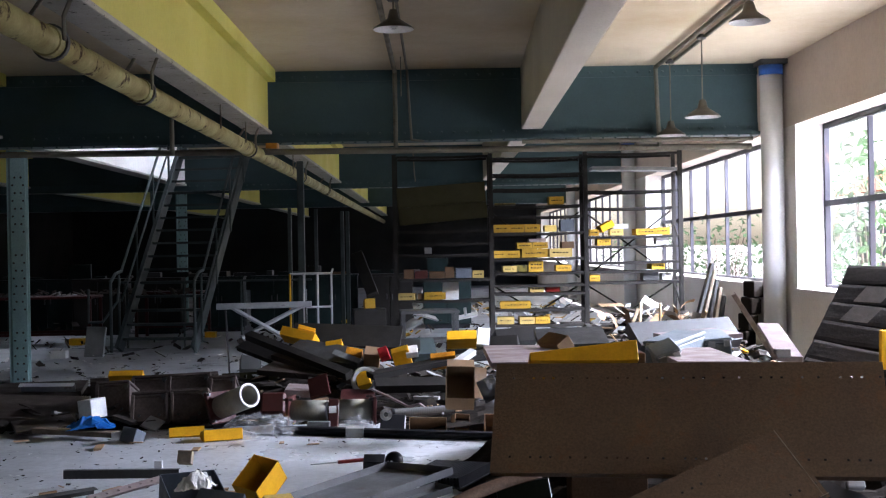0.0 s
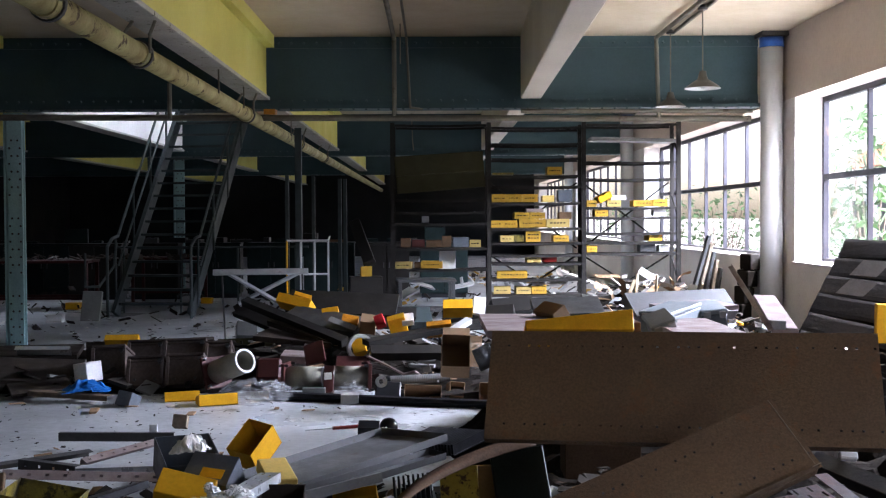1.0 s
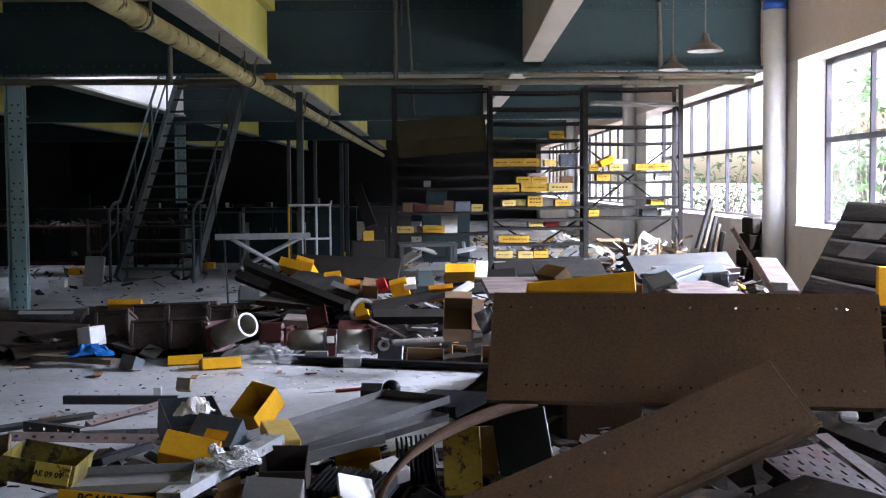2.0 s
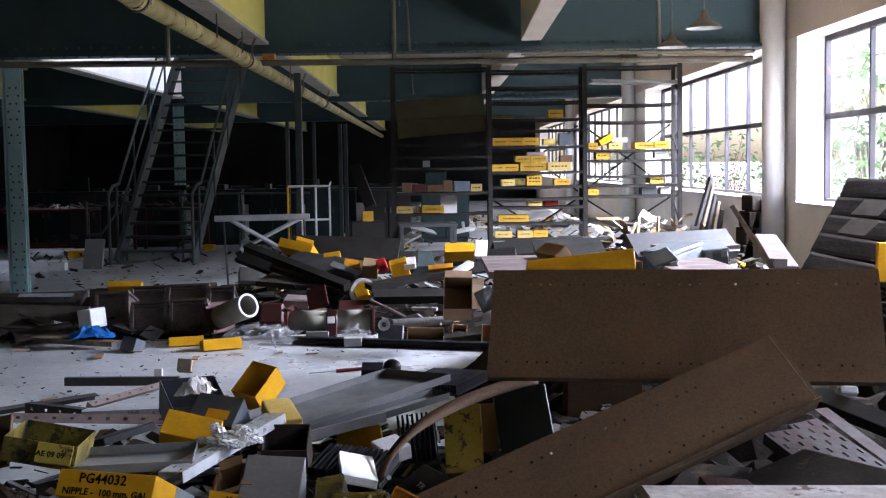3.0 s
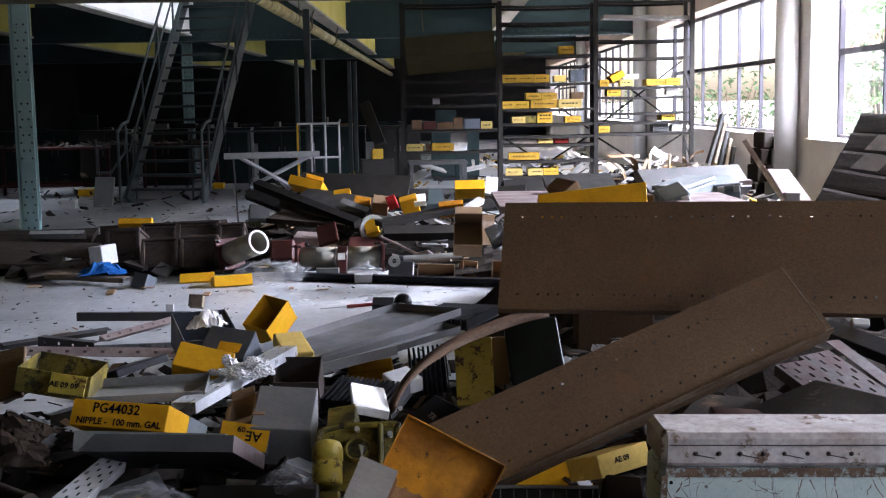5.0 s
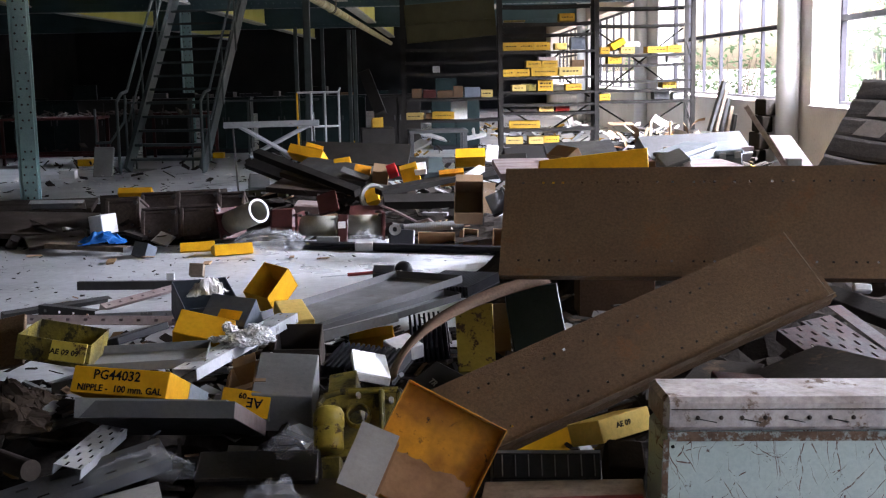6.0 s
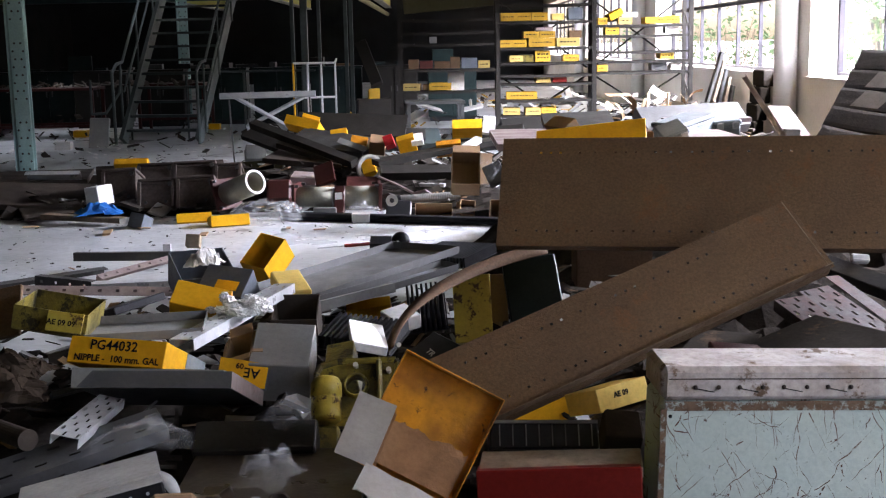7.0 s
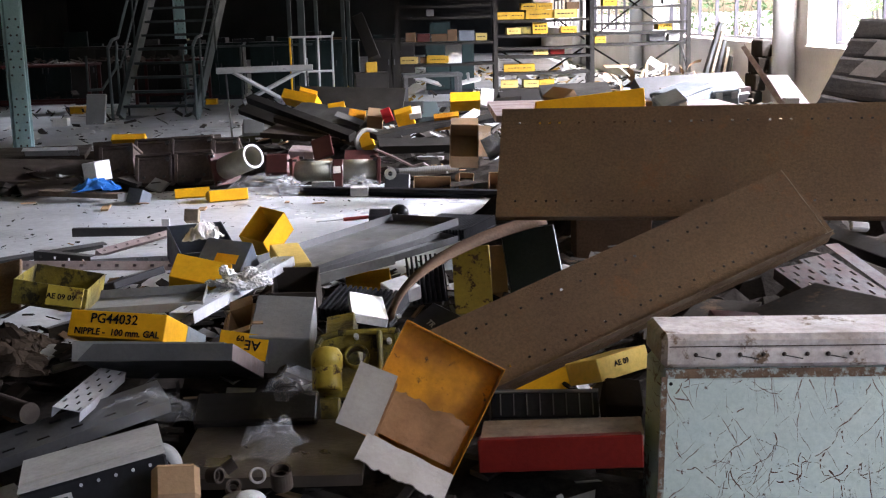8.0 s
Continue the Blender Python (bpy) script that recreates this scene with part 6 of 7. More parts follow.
def hose(a, b, r, n):
    c = thing("corrugated_hose", Matrix.Identity(4), "grey corrugated metal hose", "hose")
    a, b = Vector(a), Vector(b)
    L = (b - a).length
    prof = []
    for k in range(n):
        prof += [(r * 0.86, L * k / n), (r, L * (k + 0.35) / n), (r, L * (k + 0.65) / n)]
    bm = lathe(prof, 16)
    q = (b - a).to_track_quat('Z', 'Y').to_matrix().to_4x4()
    bmesh.ops.transform(bm, matrix=Matrix.Translation(a) @ q, verts=bm.verts)
    part("corrugation", bm, M_GREYPAINT, c, smooth=True)
    bm = bmesh.new()
    rod(bm, a, a.lerp(b, -0.04), r * 1.1, 14)
    part("end_fitting", bm, M_BLACK, c)
    return c


hose((-0.351, 9.500, 0.144), (0.135, 9.600, 0.154), 0.036, 34)
fbox("motor_box", pose(-0.352, 9.250, 0.109, 50.1, 4.2, 0.0), 0.198, 0.156, 0.2, M_BLACK, "black motor housing on the floor", "motor", 0.01)
ring(pose(-0.404, 9.150, 0.181, 80, 0, 10), 0.045, 0.04, 0.015, M_SILVER, "silver motor end ring")
carton(pose(-0.081, 9.300, 0.070, 49.2, 1.6, 0.0), 0.292, 0.153, 0.2, seed=11, label="small open brown cardboard box on the floor", flaps=False)
carton(pose(0.194, 9.550, 0.065, 45.3, 6.0, 0.0), 0.118, 0.142, 0.2, seed=12, label="small brown cardboard box on the floor", flaps=True)
carton(pose(0.429, 9.050, 0.108, 54.2, 1.6, 0.0), 0.146, 0.171, 0.2, seed=13, label="small brown cardboard box on the floor", flaps=False)
carton(pose(0.173, 8.900, 0.448, 66.4, 2.3, 0.4), 0.213, 0.250, 0.26, seed=17, label="opened brown cardboard box, flaps bent out")
film(pose(0.36, 8.75, 0.40, 50, 20, 30), 0.2, 0.24, 0.12, 47, M_FILM, "crumpled clear wrapping over the boxes", "packing", "packing_wrap")
fbox("dark_board", pose(0.375, 8.700, 0.43, 36.6, -25.1, 0.0), 0.14, 0.22, 0.03, M_STEEL, "dark bent steel sheet", "metal sheet", 0.003)

# ---- the middle heap: shelves and bins thrown over one another ----
def slope(face, lip, mat, label):
    m, w, h = face
    return ftray("steel_shelf", m, w, h, lip, mat, label, "shelf", -1, "loose shelf panels", 0.003)


slope((pose(-1.354, 11.428, 0.493, 20.2, 12.1, -42.8), 1.505, 0.089), 0.07, M_RACK, "dark brown steel shelf sloping down the heap")
slope((pose(-1.40, 11.62, 0.40, 24, 12.5, -40), 1.45, 0.26), 0.05, M_RACK, "dark steel shelf sloping down under another one")
slope((pose(-1.15, 11.22, 0.36, 14, 11, -36), 1.1, 0.07), 0.05, M_BROWNMETAL, "narrow dark brown steel shelf sloping down the heap")
slope((pose(-1.062, 11.580, 0.471, 20.2, 5.4, -32.5), 0.935, 0.335), 0.05, M_STEEL, "dark grey steel shelf sloping down the heap")
slope((pose(-1.259, 11.325, 0.341, 6.3, 4.0, -14.8), 0.785, 0.469), 0.05, M_BROWNMETAL, "dark brown steel shelf under others")
slope((pose(-0.068, 10.677, 0.440, 5.0, -6.5, 25.4), 1.172, 0.16), 0.05, M_RACK, "dark grey steel shelf sloping up the heap")
slope((pose(-0.226, 10.299, 0.308, 30, 1.2, 9.1), 0.629, 0.12), 0.08, M_RACK, "dark steel shelf under others")
slope((pose(-0.965, 12.698, 0.550, 34.7, 2.6, -4.9), 1.178, 0.363), 0.04, M_RACK, "dark brown steel shelf standing on edge")
fbar("shelf_edge", pose(-0.857, 11.269, 0.449, 41.8, 17.8, -21.1), 0.292, 0.062, 0.05, M_GREYPAINT, "grey folded shelf end", "shelf edge")
for face, d, mat, lab in (
        ((pose(-1.405, 11.970, 0.625, 61.4, 12.0, -16.4), 0.362, 0.099), 0.2, M_YELLOW, "yellow parts bin sliding down a shelf"),
        ((pose(-1.323, 12.110, 0.669, 61.5, 16.5, 0.0), 0.176, 0.042), 0.15, M_YELLOW, "yellow parts bin sliding down a shelf"),
        ((pose(-1.018, 11.725, 0.537, 51.6, -8.1, 0.0), 0.163, 0.080), 0.22, M_YELLOW, "open yellow parts bin on the heap"),
        ((pose(-0.789, 11.325, 0.488, 53.5, 11.4, 0.0), 0.157, 0.084), 0.15, M_OCHRE, "worn orange parts bin on the heap"),
        ((pose(-0.680, 10.750, 0.307, 54.0, -16.0, 0.0), 0.118, 0.170), 0.12, M_YELLOW, "yellow parts bin standing on end in the heap"),
        ((pose(-0.350, 11.050, 0.526, 20.0, -15.0, 0.0), 0.163, 0.106), 0.2, M_YELLOW, "yellow parts bin on the heap"),
        ((pose(-0.607, 11.250, 0.499, 35.7, 7.7, 0.0), 0.149, 0.123), 0.15, M_CARD, "brown carton on the heap"),
        ((pose(-0.506, 11.125, 0.497, 60.6, -18.9, 0.0), 0.090, 0.102), 0.1, M_REDCARD, "red card box on the heap"),
        ((pose(-0.237, 11.050, 0.525, 31.4, -6.5, 0.0), 0.110, 0.117), 0.06, M_PAPER, "white folded card on the heap"),
        ((pose(0.266, 12.625, 0.534, 61.3, -0.6, 0.0), 0.315, 0.104), 0.25, M_YELLOW, "yellow parts bin behind the heap"),
        ((pose(0.051, 10.725, 0.498, 35.9, -4.9, 0.0), 0.224, 0.062), 0.15, M_OCHRE, "worn orange parts bin under a shelf")):
    m, w, h = face
    fbox("parts_bin" if "bin" in lab else "carton", m, w, h, d, mat, lab, "bin" if "bin" in lab else "box", 0.002, group="yellow parts bins" if "bin" in lab else "")
for face, mat, lab in (((pose(0.467, 11.850, 0.574, 58.4, 6.7, 0.0), 0.123, 0.191), M_WHITE, "white wall bracket with a triangular gusset"), ((pose(0.247, 10.519, 0.511, 14.5, -17.2, 52.0), 0.266, 0.069), M_SILVER, "pale bent sheet-metal strip")):
    m, w, h = face
    fbox("bracket", m, w, h, 0.05, mat, lab, "bracket", 0.003)
ring(pose(-0.652, 10.500, 0.304, 90, 0, 20), 0.12, 0.05, 0.02, M_SILVER, "grey steel hoop in the heap")


def curl(points, r, mat, label):
    c = thing("cable", Matrix.Identity(4), label, "cable")
    part("lead", tube([Vector(p) for p in points], r, 6), mat, c)


curl(((-0.547, 9.900, 0.292), (-0.381, 9.800, 0.228), (-0.241, 9.700, 0.166), (-0.147, 9.600, 0.199), (-0.080, 9.600, 0.151)), 0.012, M_PINKSTEEL, "loose stiff cable in the heap")

# planks, channels and boxes lying between the crates and the stair
for x, y, z, w, h, d, ry, rz, mat, label in (
        (-2.55, 11.9, 0.12, 1.15, 0.10, 0.06, 1.5, 3, M_RACK, "long dark plank lying across the litter"),
        (-1.95, 12.3, 0.14, 0.62, 0.16, 0.05, -3, -12, M_OLIVEDARK, "dark olive sheet lying on the litter"),
        (-3.6, 12.2, 0.07, 1.3, 0.09, 0.05, 0.5, -4, M_BROWNMETAL, "long dark brown plank on the floor"),
        (-4.7, 11.6, 0.09, 1.0, 0.14, 0.06, 1.0, 8, M_RACK, "dark steel channel on the floor"),
        (-2.05, 13.1, 0.24, 0.22, 0.17, 0.2, 4, 14, M_GREYPAINT, "grey sheet-metal box on the floor"),
        (-1.75, 13.3, 0.30, 0.34, 0.05, 0.16, -14, -20, M_STEEL, "bent dark sheet leaning on a box"),
        (-2.75, 13.4, 0.05, 0.5, 0.05, 0.05, 0, 25, M_STEEL, "short dark steel bar on the floor"),
        (-0.55, 13.3, 0.42, 0.75, 0.12, 0.4, 6, 10, M_RACK, "dark steel shelf wedged in the heap"),
        (0.5, 13.2, 0.40, 0.8, 0.14, 0.36, -4, -8, M_RACK, "dark steel shelf wedged in the heap"),
        (-0.2, 13.9, 0.32, 0.42, 0.2, 0.3, 3, 30, M_TEAL, "dark green steel case in the heap"),
        (0.95, 14.1, 0.42, 0.5, 0.18, 0.4, -3, 12, M_RACK, "dark steel case in front of the rack")):
    fbox("steel_plank" if h < 0.15 else "steel_case", pose(x, y, z, 62, ry, rz), w, h, d, mat, label, "metal plank" if h < 0.15 else "box", 0.003)

# crossed galvanised frame and the white cage
c = thing("trestle", Matrix.Identity(4), "galvanised slotted trestle with crossed legs", "trestle")
bm = block(-0.56, 0.56, -0.032, 0.032, -0.04, 0.0)
bmesh.ops.transform(bm, matrix=pose(-2.03, 14.0, 0.83, 70, -0.5, 0), verts=bm.verts)
part("top_channel", bm, M_GALV, c)
for a, b in (((-2.4, 14.02, 0.80), (-1.55, 14.02, 0.3)), ((-1.6, 14.05, 0.80), (-2.3, 14.05, 0.45))):
    bm = bmesh.new()
    rod(bm, a, b, 0.025, 4)
    part("cross_leg", bm, M_GALV, c)
for x in (-2.5, -1.55):
    part("leg", tube([(x, 14.1, 0.8), (x, 14.3, 0.0)], 0.012, 6), M_STEEL, c)


def cage():
    c = thing("guard_rail", pose(-1.64, 15.6, 0, 0, 0, 6), "white tubular guard rail with upright bars", "rail")
    for z in (1.16, 0.72):
        part("rail", tube([(-0.27, 0, z), (0.27, 0, z)], 0.014, 8), M_WHITE, c)
    for k in range(4):
        x = -0.27 + 0.18 * k
        part("upright", tube([(x, 0, 0.0), (x, 0, 1.16)], 0.013, 8), M_YELLOW if k == 0 else M_WHITE, c)
    part("rail", tube([(0.27, 0, 1.16), (0.3, 0.6, 1.2)], 0.014, 8), M_WHITE, c)
    return c


cage()
c = thing("steel_post", pose(-1.82, 16.2, 0), "dark grey square steel post up to the girder", "post")
part("shaft", block(-0.045, 0.045, -0.045, 0.045, 0, 2.68, 0.004), M_STAIR, c)
part("foot_plate", block(-0.1, 0.1, -0.1, 0.1, 0, 0.012), M_STAIR, c)
for x, y, h in ((-2.32, 19.0, 2.0), (-1.52, 19.5, 2.1), (-1.44, 19.6, 2.1), (-2.5, 20.5, 2.2), (-2.1, 21.0, 2.2)):
    c = thing("steel_post", pose(x, y, 0), "thin dark steel rack upright in shadow", "post")
    part("shaft", block(-0.03, 0.03, -0.03, 0.03, 0, h, 0.003), M_STAIR, c)
    part("foot_plate", block(-0.06, 0.06, -0.06, 0.06, 0, 0.01), M_STAIR, c)
fbox("steel_sheet", pose(-0.943, 15.650, 1.162, 62.2, -21.6, 0.8), 0.150, 0.650, 0.12, M_RACK, "dark steel shelf propped up on end", "metal sheet", 0.004)
fbox("parts_bin", pose(-0.86, 15.45, 0.76, 80, 0, 8), 0.14, 0.13, 0.2, M_RACKYELLOW, "yellow parts bin at the foot of a propped shelf", "bin", 0.002, group="yellow parts bins")
fbox("steel_case", pose(-0.86, 15.42, 0.345, 90, 0, 8), 0.42, 0.69, 0.3, M_RACK, "dark steel case standing in the heap", "box", 0.004)
c = thing("railing", Matrix.Identity(4), "low dark tubular railing behind the stair", "rail")
part("rail", tube([(-4.9, 18.5, 1.02), (-1.9, 18.2, 1.02)], 0.016, 8), M_STAIR, c)
for x in (-4.8, -3.9, -3.0, -2.1):
    part("upright", tube([(x, 18.5 - (x + 4.9) * 0.1, 0), (x, 18.5 - (x + 4.9) * 0.1, 1.02)], 0.016, 8), M_STAIR, c)
# headstone-like panel, white carton and bins on the far floor
fbox("steel_plate", pose(-4.906, 17.075, 0.212, 70.6, 1.1, 0.0), 0.282, 0.452, 0.05, M_GREYPAINT, "grey panel with clipped corners leaning by the stair", "metal panel", 0.01)
fbox("white_carton", pose(-5.357, 16.800, 0.050, 90.0, 1.1, 0.0), 0.223, 0.128, 0.15, M_PAPER, "small white carton on the floor", "box", 0.003)
fbox("parts_bin", pose(-5.741, 18.900, 0.076, 90.0, 1.1, 0.0), 0.206, 0.108, 0.2, M_YELLOW, "yellow parts bin by the bench", "bin", 0.002, group="yellow parts bins")
fbox("parts_bin", pose(-3.538, 18.550, 0.176, 90.0, 1.1, 0.0), 0.167, 0.088, 0.15, M_YELLOW, "yellow parts bin by the stair foot", "bin", 0.002, group="yellow parts bins")
fbox("parts_bin", pose(-1.824, 13.380, 2.656, 90.0, 1.0, 0.0), 0.127, 0.076, 0.2, M_OCHRE, "orange parts bin lodged up on the cross pipe", "bin", 0.002, group="yellow parts bins")
fbox("white_card", pose(0.212, 17.025, 0.853, 79.3, 1.1, 0.0), 0.235, 0.270, 0.03, M_PAPER, "white card box standing on the rack", "box", 0.002)

# ---- window side: trays, enclosures, boards and slabs ----
b = fbox("sheet_cover", pose(0.684, 5.525, 0.967, 61.5, 0.7, 0.0), 0.505, 0.105, 0.3, M_YELLOW, "large yellow sheet-metal cover lying on the heap", "cover", 0.003)
fbox("steel_box", pose(0.80, 5.68, 0.945), 0.36, 0.22, 0.74, M_STRIP, "dark brown steel box under the yellow cover", "box", 0.004)
for v in b.children[0].data.vertices:
    if v.co.x < 0 and v.co.y > 0:
        v.co.y -= 0.062
slope((pose(0.523, 7.200, 0.811, -0.1, 0.3, 0.0), 0.440, 1.200), 0.04, M_PINKSTEEL, "pinkish steel shelf lying flat on the heap")
slope((pose(0.930, 8.200, 0.835, 12.2, -1.2, 0.0), 0.477, 0.409), 0.05, M_STEEL, "dark steel shelf behind the heap")
fbox("steel_box", pose(0.93, 8.2, 0.79), 0.36, 0.3, 0.6, M_STRIP, "dark brown steel box under a shelf", "box", 0.004)
fbox("carton", pose(0.733, 7.519, 0.871, 34.9, 2.8, -62.1), 0.227, 0.107, 0.12, M_CARD, "brown carton with a taped top on the heap", "box", 0.003)
slope((pose(1.795, 8.532, 0.829, 40.8, -0.7, 20.8), 0.846, 0.233), 0.08, M_DARKSHEET, "dark grey steel tray standing on edge")
def enclosure(face, d, label):
    m, w, h = face
    c = thing("switch_box", m, label, "switch box", "grey switch boxes")
    part("case", block(-w / 2, w / 2, -h / 2, h / 2, -d, 0, 0.008), M_BLUEPALE, c)
    part("lid", block(-w / 2 - 0.008, w / 2 + 0.008, -h / 2 - 0.008, h / 2 + 0.008, 0.001, 0.03, 0.008), M_BLUEPALE, c)
    for s in (-1, 1):
        part("hinge", block(s * w * 0.3 - 0.02, s * w * 0.3 + 0.02, -h / 2 - 0.02, -h / 2 - 0.008, -0.02, 0.02, 0.003), M_SILVER, c)
    return c


enclosure((pose(1.399, 6.956, 0.887, 3.5, 1.4, -32.3), 0.187, 0.490), 0.12, "pale grey metal switch box with a hinged lid")
enclosure((pose(1.228, 6.400, 0.874, 12.6, -19.5, 0.0), 0.128, 0.205), 0.15, "pale grey metal switch box standing open")
enclosure((pose(1.559, 7.350, 0.853, 5.5, -2.2, 0.0), 0.120, 0.301), 0.1, "pale grey round-cornered metal switch box")
enclosure((pose(1.689, 7.250, 0.871, 6.2, -4.0, 0.0), 0.153, 0.302), 0.1, "pale grey round-cornered metal switch box")
slope((pose(1.405, 6.450, 0.854, -0.2, 1.1, 0.0), 0.372, 0.900), 0.03, M_PINKSTEEL, "pinkish steel shelf lying flat behind the panel")
slope((pose(1.796, 8.174, 0.838, 1.1, -2.8, 12.8), 0.453, 0.460), 0.03, M_PINKSTEEL, "pinkish steel shelf lying flat in a tray")
fbar("channel", pose(1.811, 6.796, 0.991, 156.9, -9.2, 83.1), 1.633, 0.028, 0.014, M_PINKSTEEL, "long slotted steel channel propped up at a slant", "metal bar", holes=22)
fbox("steel_plank", pose(1.954, 6.788, 0.874, -178.1, -4.4, 79.4), 1.224, 0.131, 0.03, M_PINKSTEEL, "pinkish steel plank leaning on the heap", "metal plank", 0.003)
fbox("black_clip", pose(1.785, 6.100, 0.880, 90.0, 1.1, 0.0), 0.076, 0.047, 0.05, M_SILVER, "small square black and silver connector", "connector", 0.004)
# stacked grey slabs, stepped back
def foam_slab(m, w, h, lean, seed, patch):
    """A thick slab whose ends lean by lean sideways for each unit of height; its face tips back."""
    c = thing("foam_slab", m, "thick dark grey slab in a leaning stack" + (" with a paler patch" if patch else ""), "slab", "stacked slabs")
    bm = bmesh.new()
    bmesh.ops.create_cube(bm, size=1.0)
    bmesh.ops.subdivide_edges(bm, edges=bm.edges[:], cuts=5, use_grid_fill=True)
    for v in bm.verts:
        x, y, z = v.co.x * w, v.co.y * h, (v.co.z - 0.5) * 0.4
        edge = max(0.0, abs(v.co.y) - 0.3) / 0.2
        v.co = Vector((x + lean * y + 0.006 * noise.noise(Vector((y * 30, seed, z * 9))), y, z - 0.010 * edge * edge))
    rough_up(bm, 0.006, 5, seed)
    rough_up(bm, 0.003, 22, seed)
    part("slab_body", bm, M_SLAB, c)
    if patch:
        bm = block(patch * w - 0.11, patch * w + 0.10, -h / 2 + 0.012, h / 2 - 0.014, 0.004, 0.008)
        for v in bm.verts:
            v.co.x += 0.75 * v.co.y
        part("pale_patch", bm, M_SLABPALE, c, "paler dusty patch")


for k, (m, w, h, lean) in enumerate((
        (pose(3.650, 9.570, 1.176, 67.9, 1.5, -18.0), 0.643, 0.156, 0.38), (pose(3.578, 9.480, 1.013, 68.8, 3.8, -18.0), 0.719, 0.160, 0.31),
        (pose(3.502, 9.390, 0.851, 69.0, 7.5, -18.0), 0.779, 0.162, 0.31), (pose(3.410, 9.300, 0.694, 69.9, 9.7, -18.0), 0.800, 0.168, 0.31),
        (pose(3.306, 9.210, 0.535, 69.3, 12.4, -18.0), 0.801, 0.163, 0.30), (pose(3.213, 9.120, 0.383, 69.7, 15.0, -18.0), 0.819, 0.166, 0.22))):
    foam_slab(m, w, h, lean, k + 1, {1: -0.09, 2: -0.16}.get(k))
c = thing("slab_support", pose(2.85, 9.25, 0), "low dark timber base under the slabs", "base")
part("boarding", block(0, 0.75, 0, 0.6, 0, 0.30, 0.01), M_WOOD, c)
for k in range(4):
    z0 = 0.2 + k * 0.2
    c = thing("foam_slab", pose(3.70 + 0.035 * k, 14.2, z0, 0, 0, 3), "thin dark slab stacked behind the column", "slab", "stacked slabs")
    part("slab_body", block(0, 0.13, 0, 0.4, 0.0 if k else -0.2, 0.195, 0.012), M_SLAB, c)
fbox("yellow_board", pose(3.310, 8.600, 0.656, 90.0, 1.1, 0.0), 0.165, 0.287, 0.05, M_YELLOW, "yellow painted board end beside the slabs", "board", 0.005)
for k in range(5):
    x = 3.25 + 0.12 * k
    c = thing("board", pose(x, 15.4 + 0.1 * k, 0.0, 0, 16 - 2 * k, 0), "long dark board leaning against the window wall", "board", "leaning boards")
    part("plank", block(-0.02, 0.02, -0.07, 0.07, 0.02, 1.25 - 0.12 * k, 0.004), M_WOOD if k % 2 else M_STEEL, c)
# torn paper and laths before the rack
rp = random.Random(5)
for k in range(26):
    c = thing("torn_paper", pose(rp.uniform(2.1, 3.3), rp.uniform(14.6, 15.7), rp.uniform(0.45, 0.72), rp.uniform(-50, 50), rp.uniform(-50, 50), rp.uniform(0, 360)), rp.choice(("torn sheet of white packing paper on the pile", "curled strip of brown packing on the pile")), "paper", "paper scraps")
    w = rp.uniform(0.12, 0.4)
    bm = bmesh.new()
    bmesh.ops.create_grid(bm, x_segments=8, y_segments=3, size=0.5)
    cv = rp.uniform(-0.8, 0.8)
    for v in bm.verts:
        v.co = Vector((v.co.x * w, v.co.y * w * rp.uniform(0.3, 0.34), cv * w * v.co.x * v.co.x))
    part("sheet", bm, M_DUSTPAPER if "white" in c["label"] else M_CARD, c)
for k in range(4):
    c = thing("wooden_lath", pose(2.2 + 0.28 * k, 14.5 + 0.13 * (k % 3), 0.0, -12 + 9 * k, 24 - 17 * k, 30 * k), "pale bare wooden lath standing in the pile", "timber", "laths")
    part("lath", block(-0.02, 0.02, -0.012, 0.012, 0.0, 0.75, 0.002), M_LATH, c)

# ---- litter: what nobody could count ----
def litter(name, n, seed, region, height, sizes, mat, label, flat=0.24, jitter=0.03):
    """Broken pieces strewn over a region, lying on the height that is given there."""
    r = random.Random(seed)
    verts, faces = [], []
    x0, x1, y0, y1 = region
    made = 0
    while made < n:
        x, y = r.uniform(x0, x1), r.uniform(y0, y1)
        z = height(x, y)
        if z is None:
            continue
        s = r.uniform(*sizes)
        dims = (s, s * r.uniform(0.08, 0.6), min(0.03, s * r.uniform(0.02, 0.12)))
        m = Matrix.Translation((x, y, z + r.uniform(-0.6, 1) * jitter + dims[2] * 0.5)) @ Euler((r.gauss(0, flat), r.gauss(0, flat), r.uniform(0, 6.3))).to_matrix().to_4x4()
        k = len(verts)
        for a in (-0.5, 0.5):
            for b in (-0.5, 0.5):
                for c in (-0.5, 0.5):
                    verts.append(m @ Vector((a * dims[0] * r.uniform(0.8, 1.1), b * dims[1] * r.uniform(0.8, 1.1), c * dims[2])))
        faces += [tuple(k + i for i in f) for f in ((0, 1, 3, 2), (4, 6, 7, 5), (0, 4, 5, 1), (2, 3, 7, 6), (0, 2, 6, 4), (1, 5, 7, 3))]
        made += 1
    me = bpy.data.meshes.new(name)
    me.from_pydata(verts, [], faces)
    me.materials.append(mat)
    ob = new(name, me)
    return tagged(ob, label, "litter", kind="stuff")


def bump_at(x, y, cx, cy, rx, ry, h):
    d = ((x - cx) / rx) ** 2 + ((y - cy) / ry) ** 2
    return h * max(0.0, 1 - d) ** 0.7


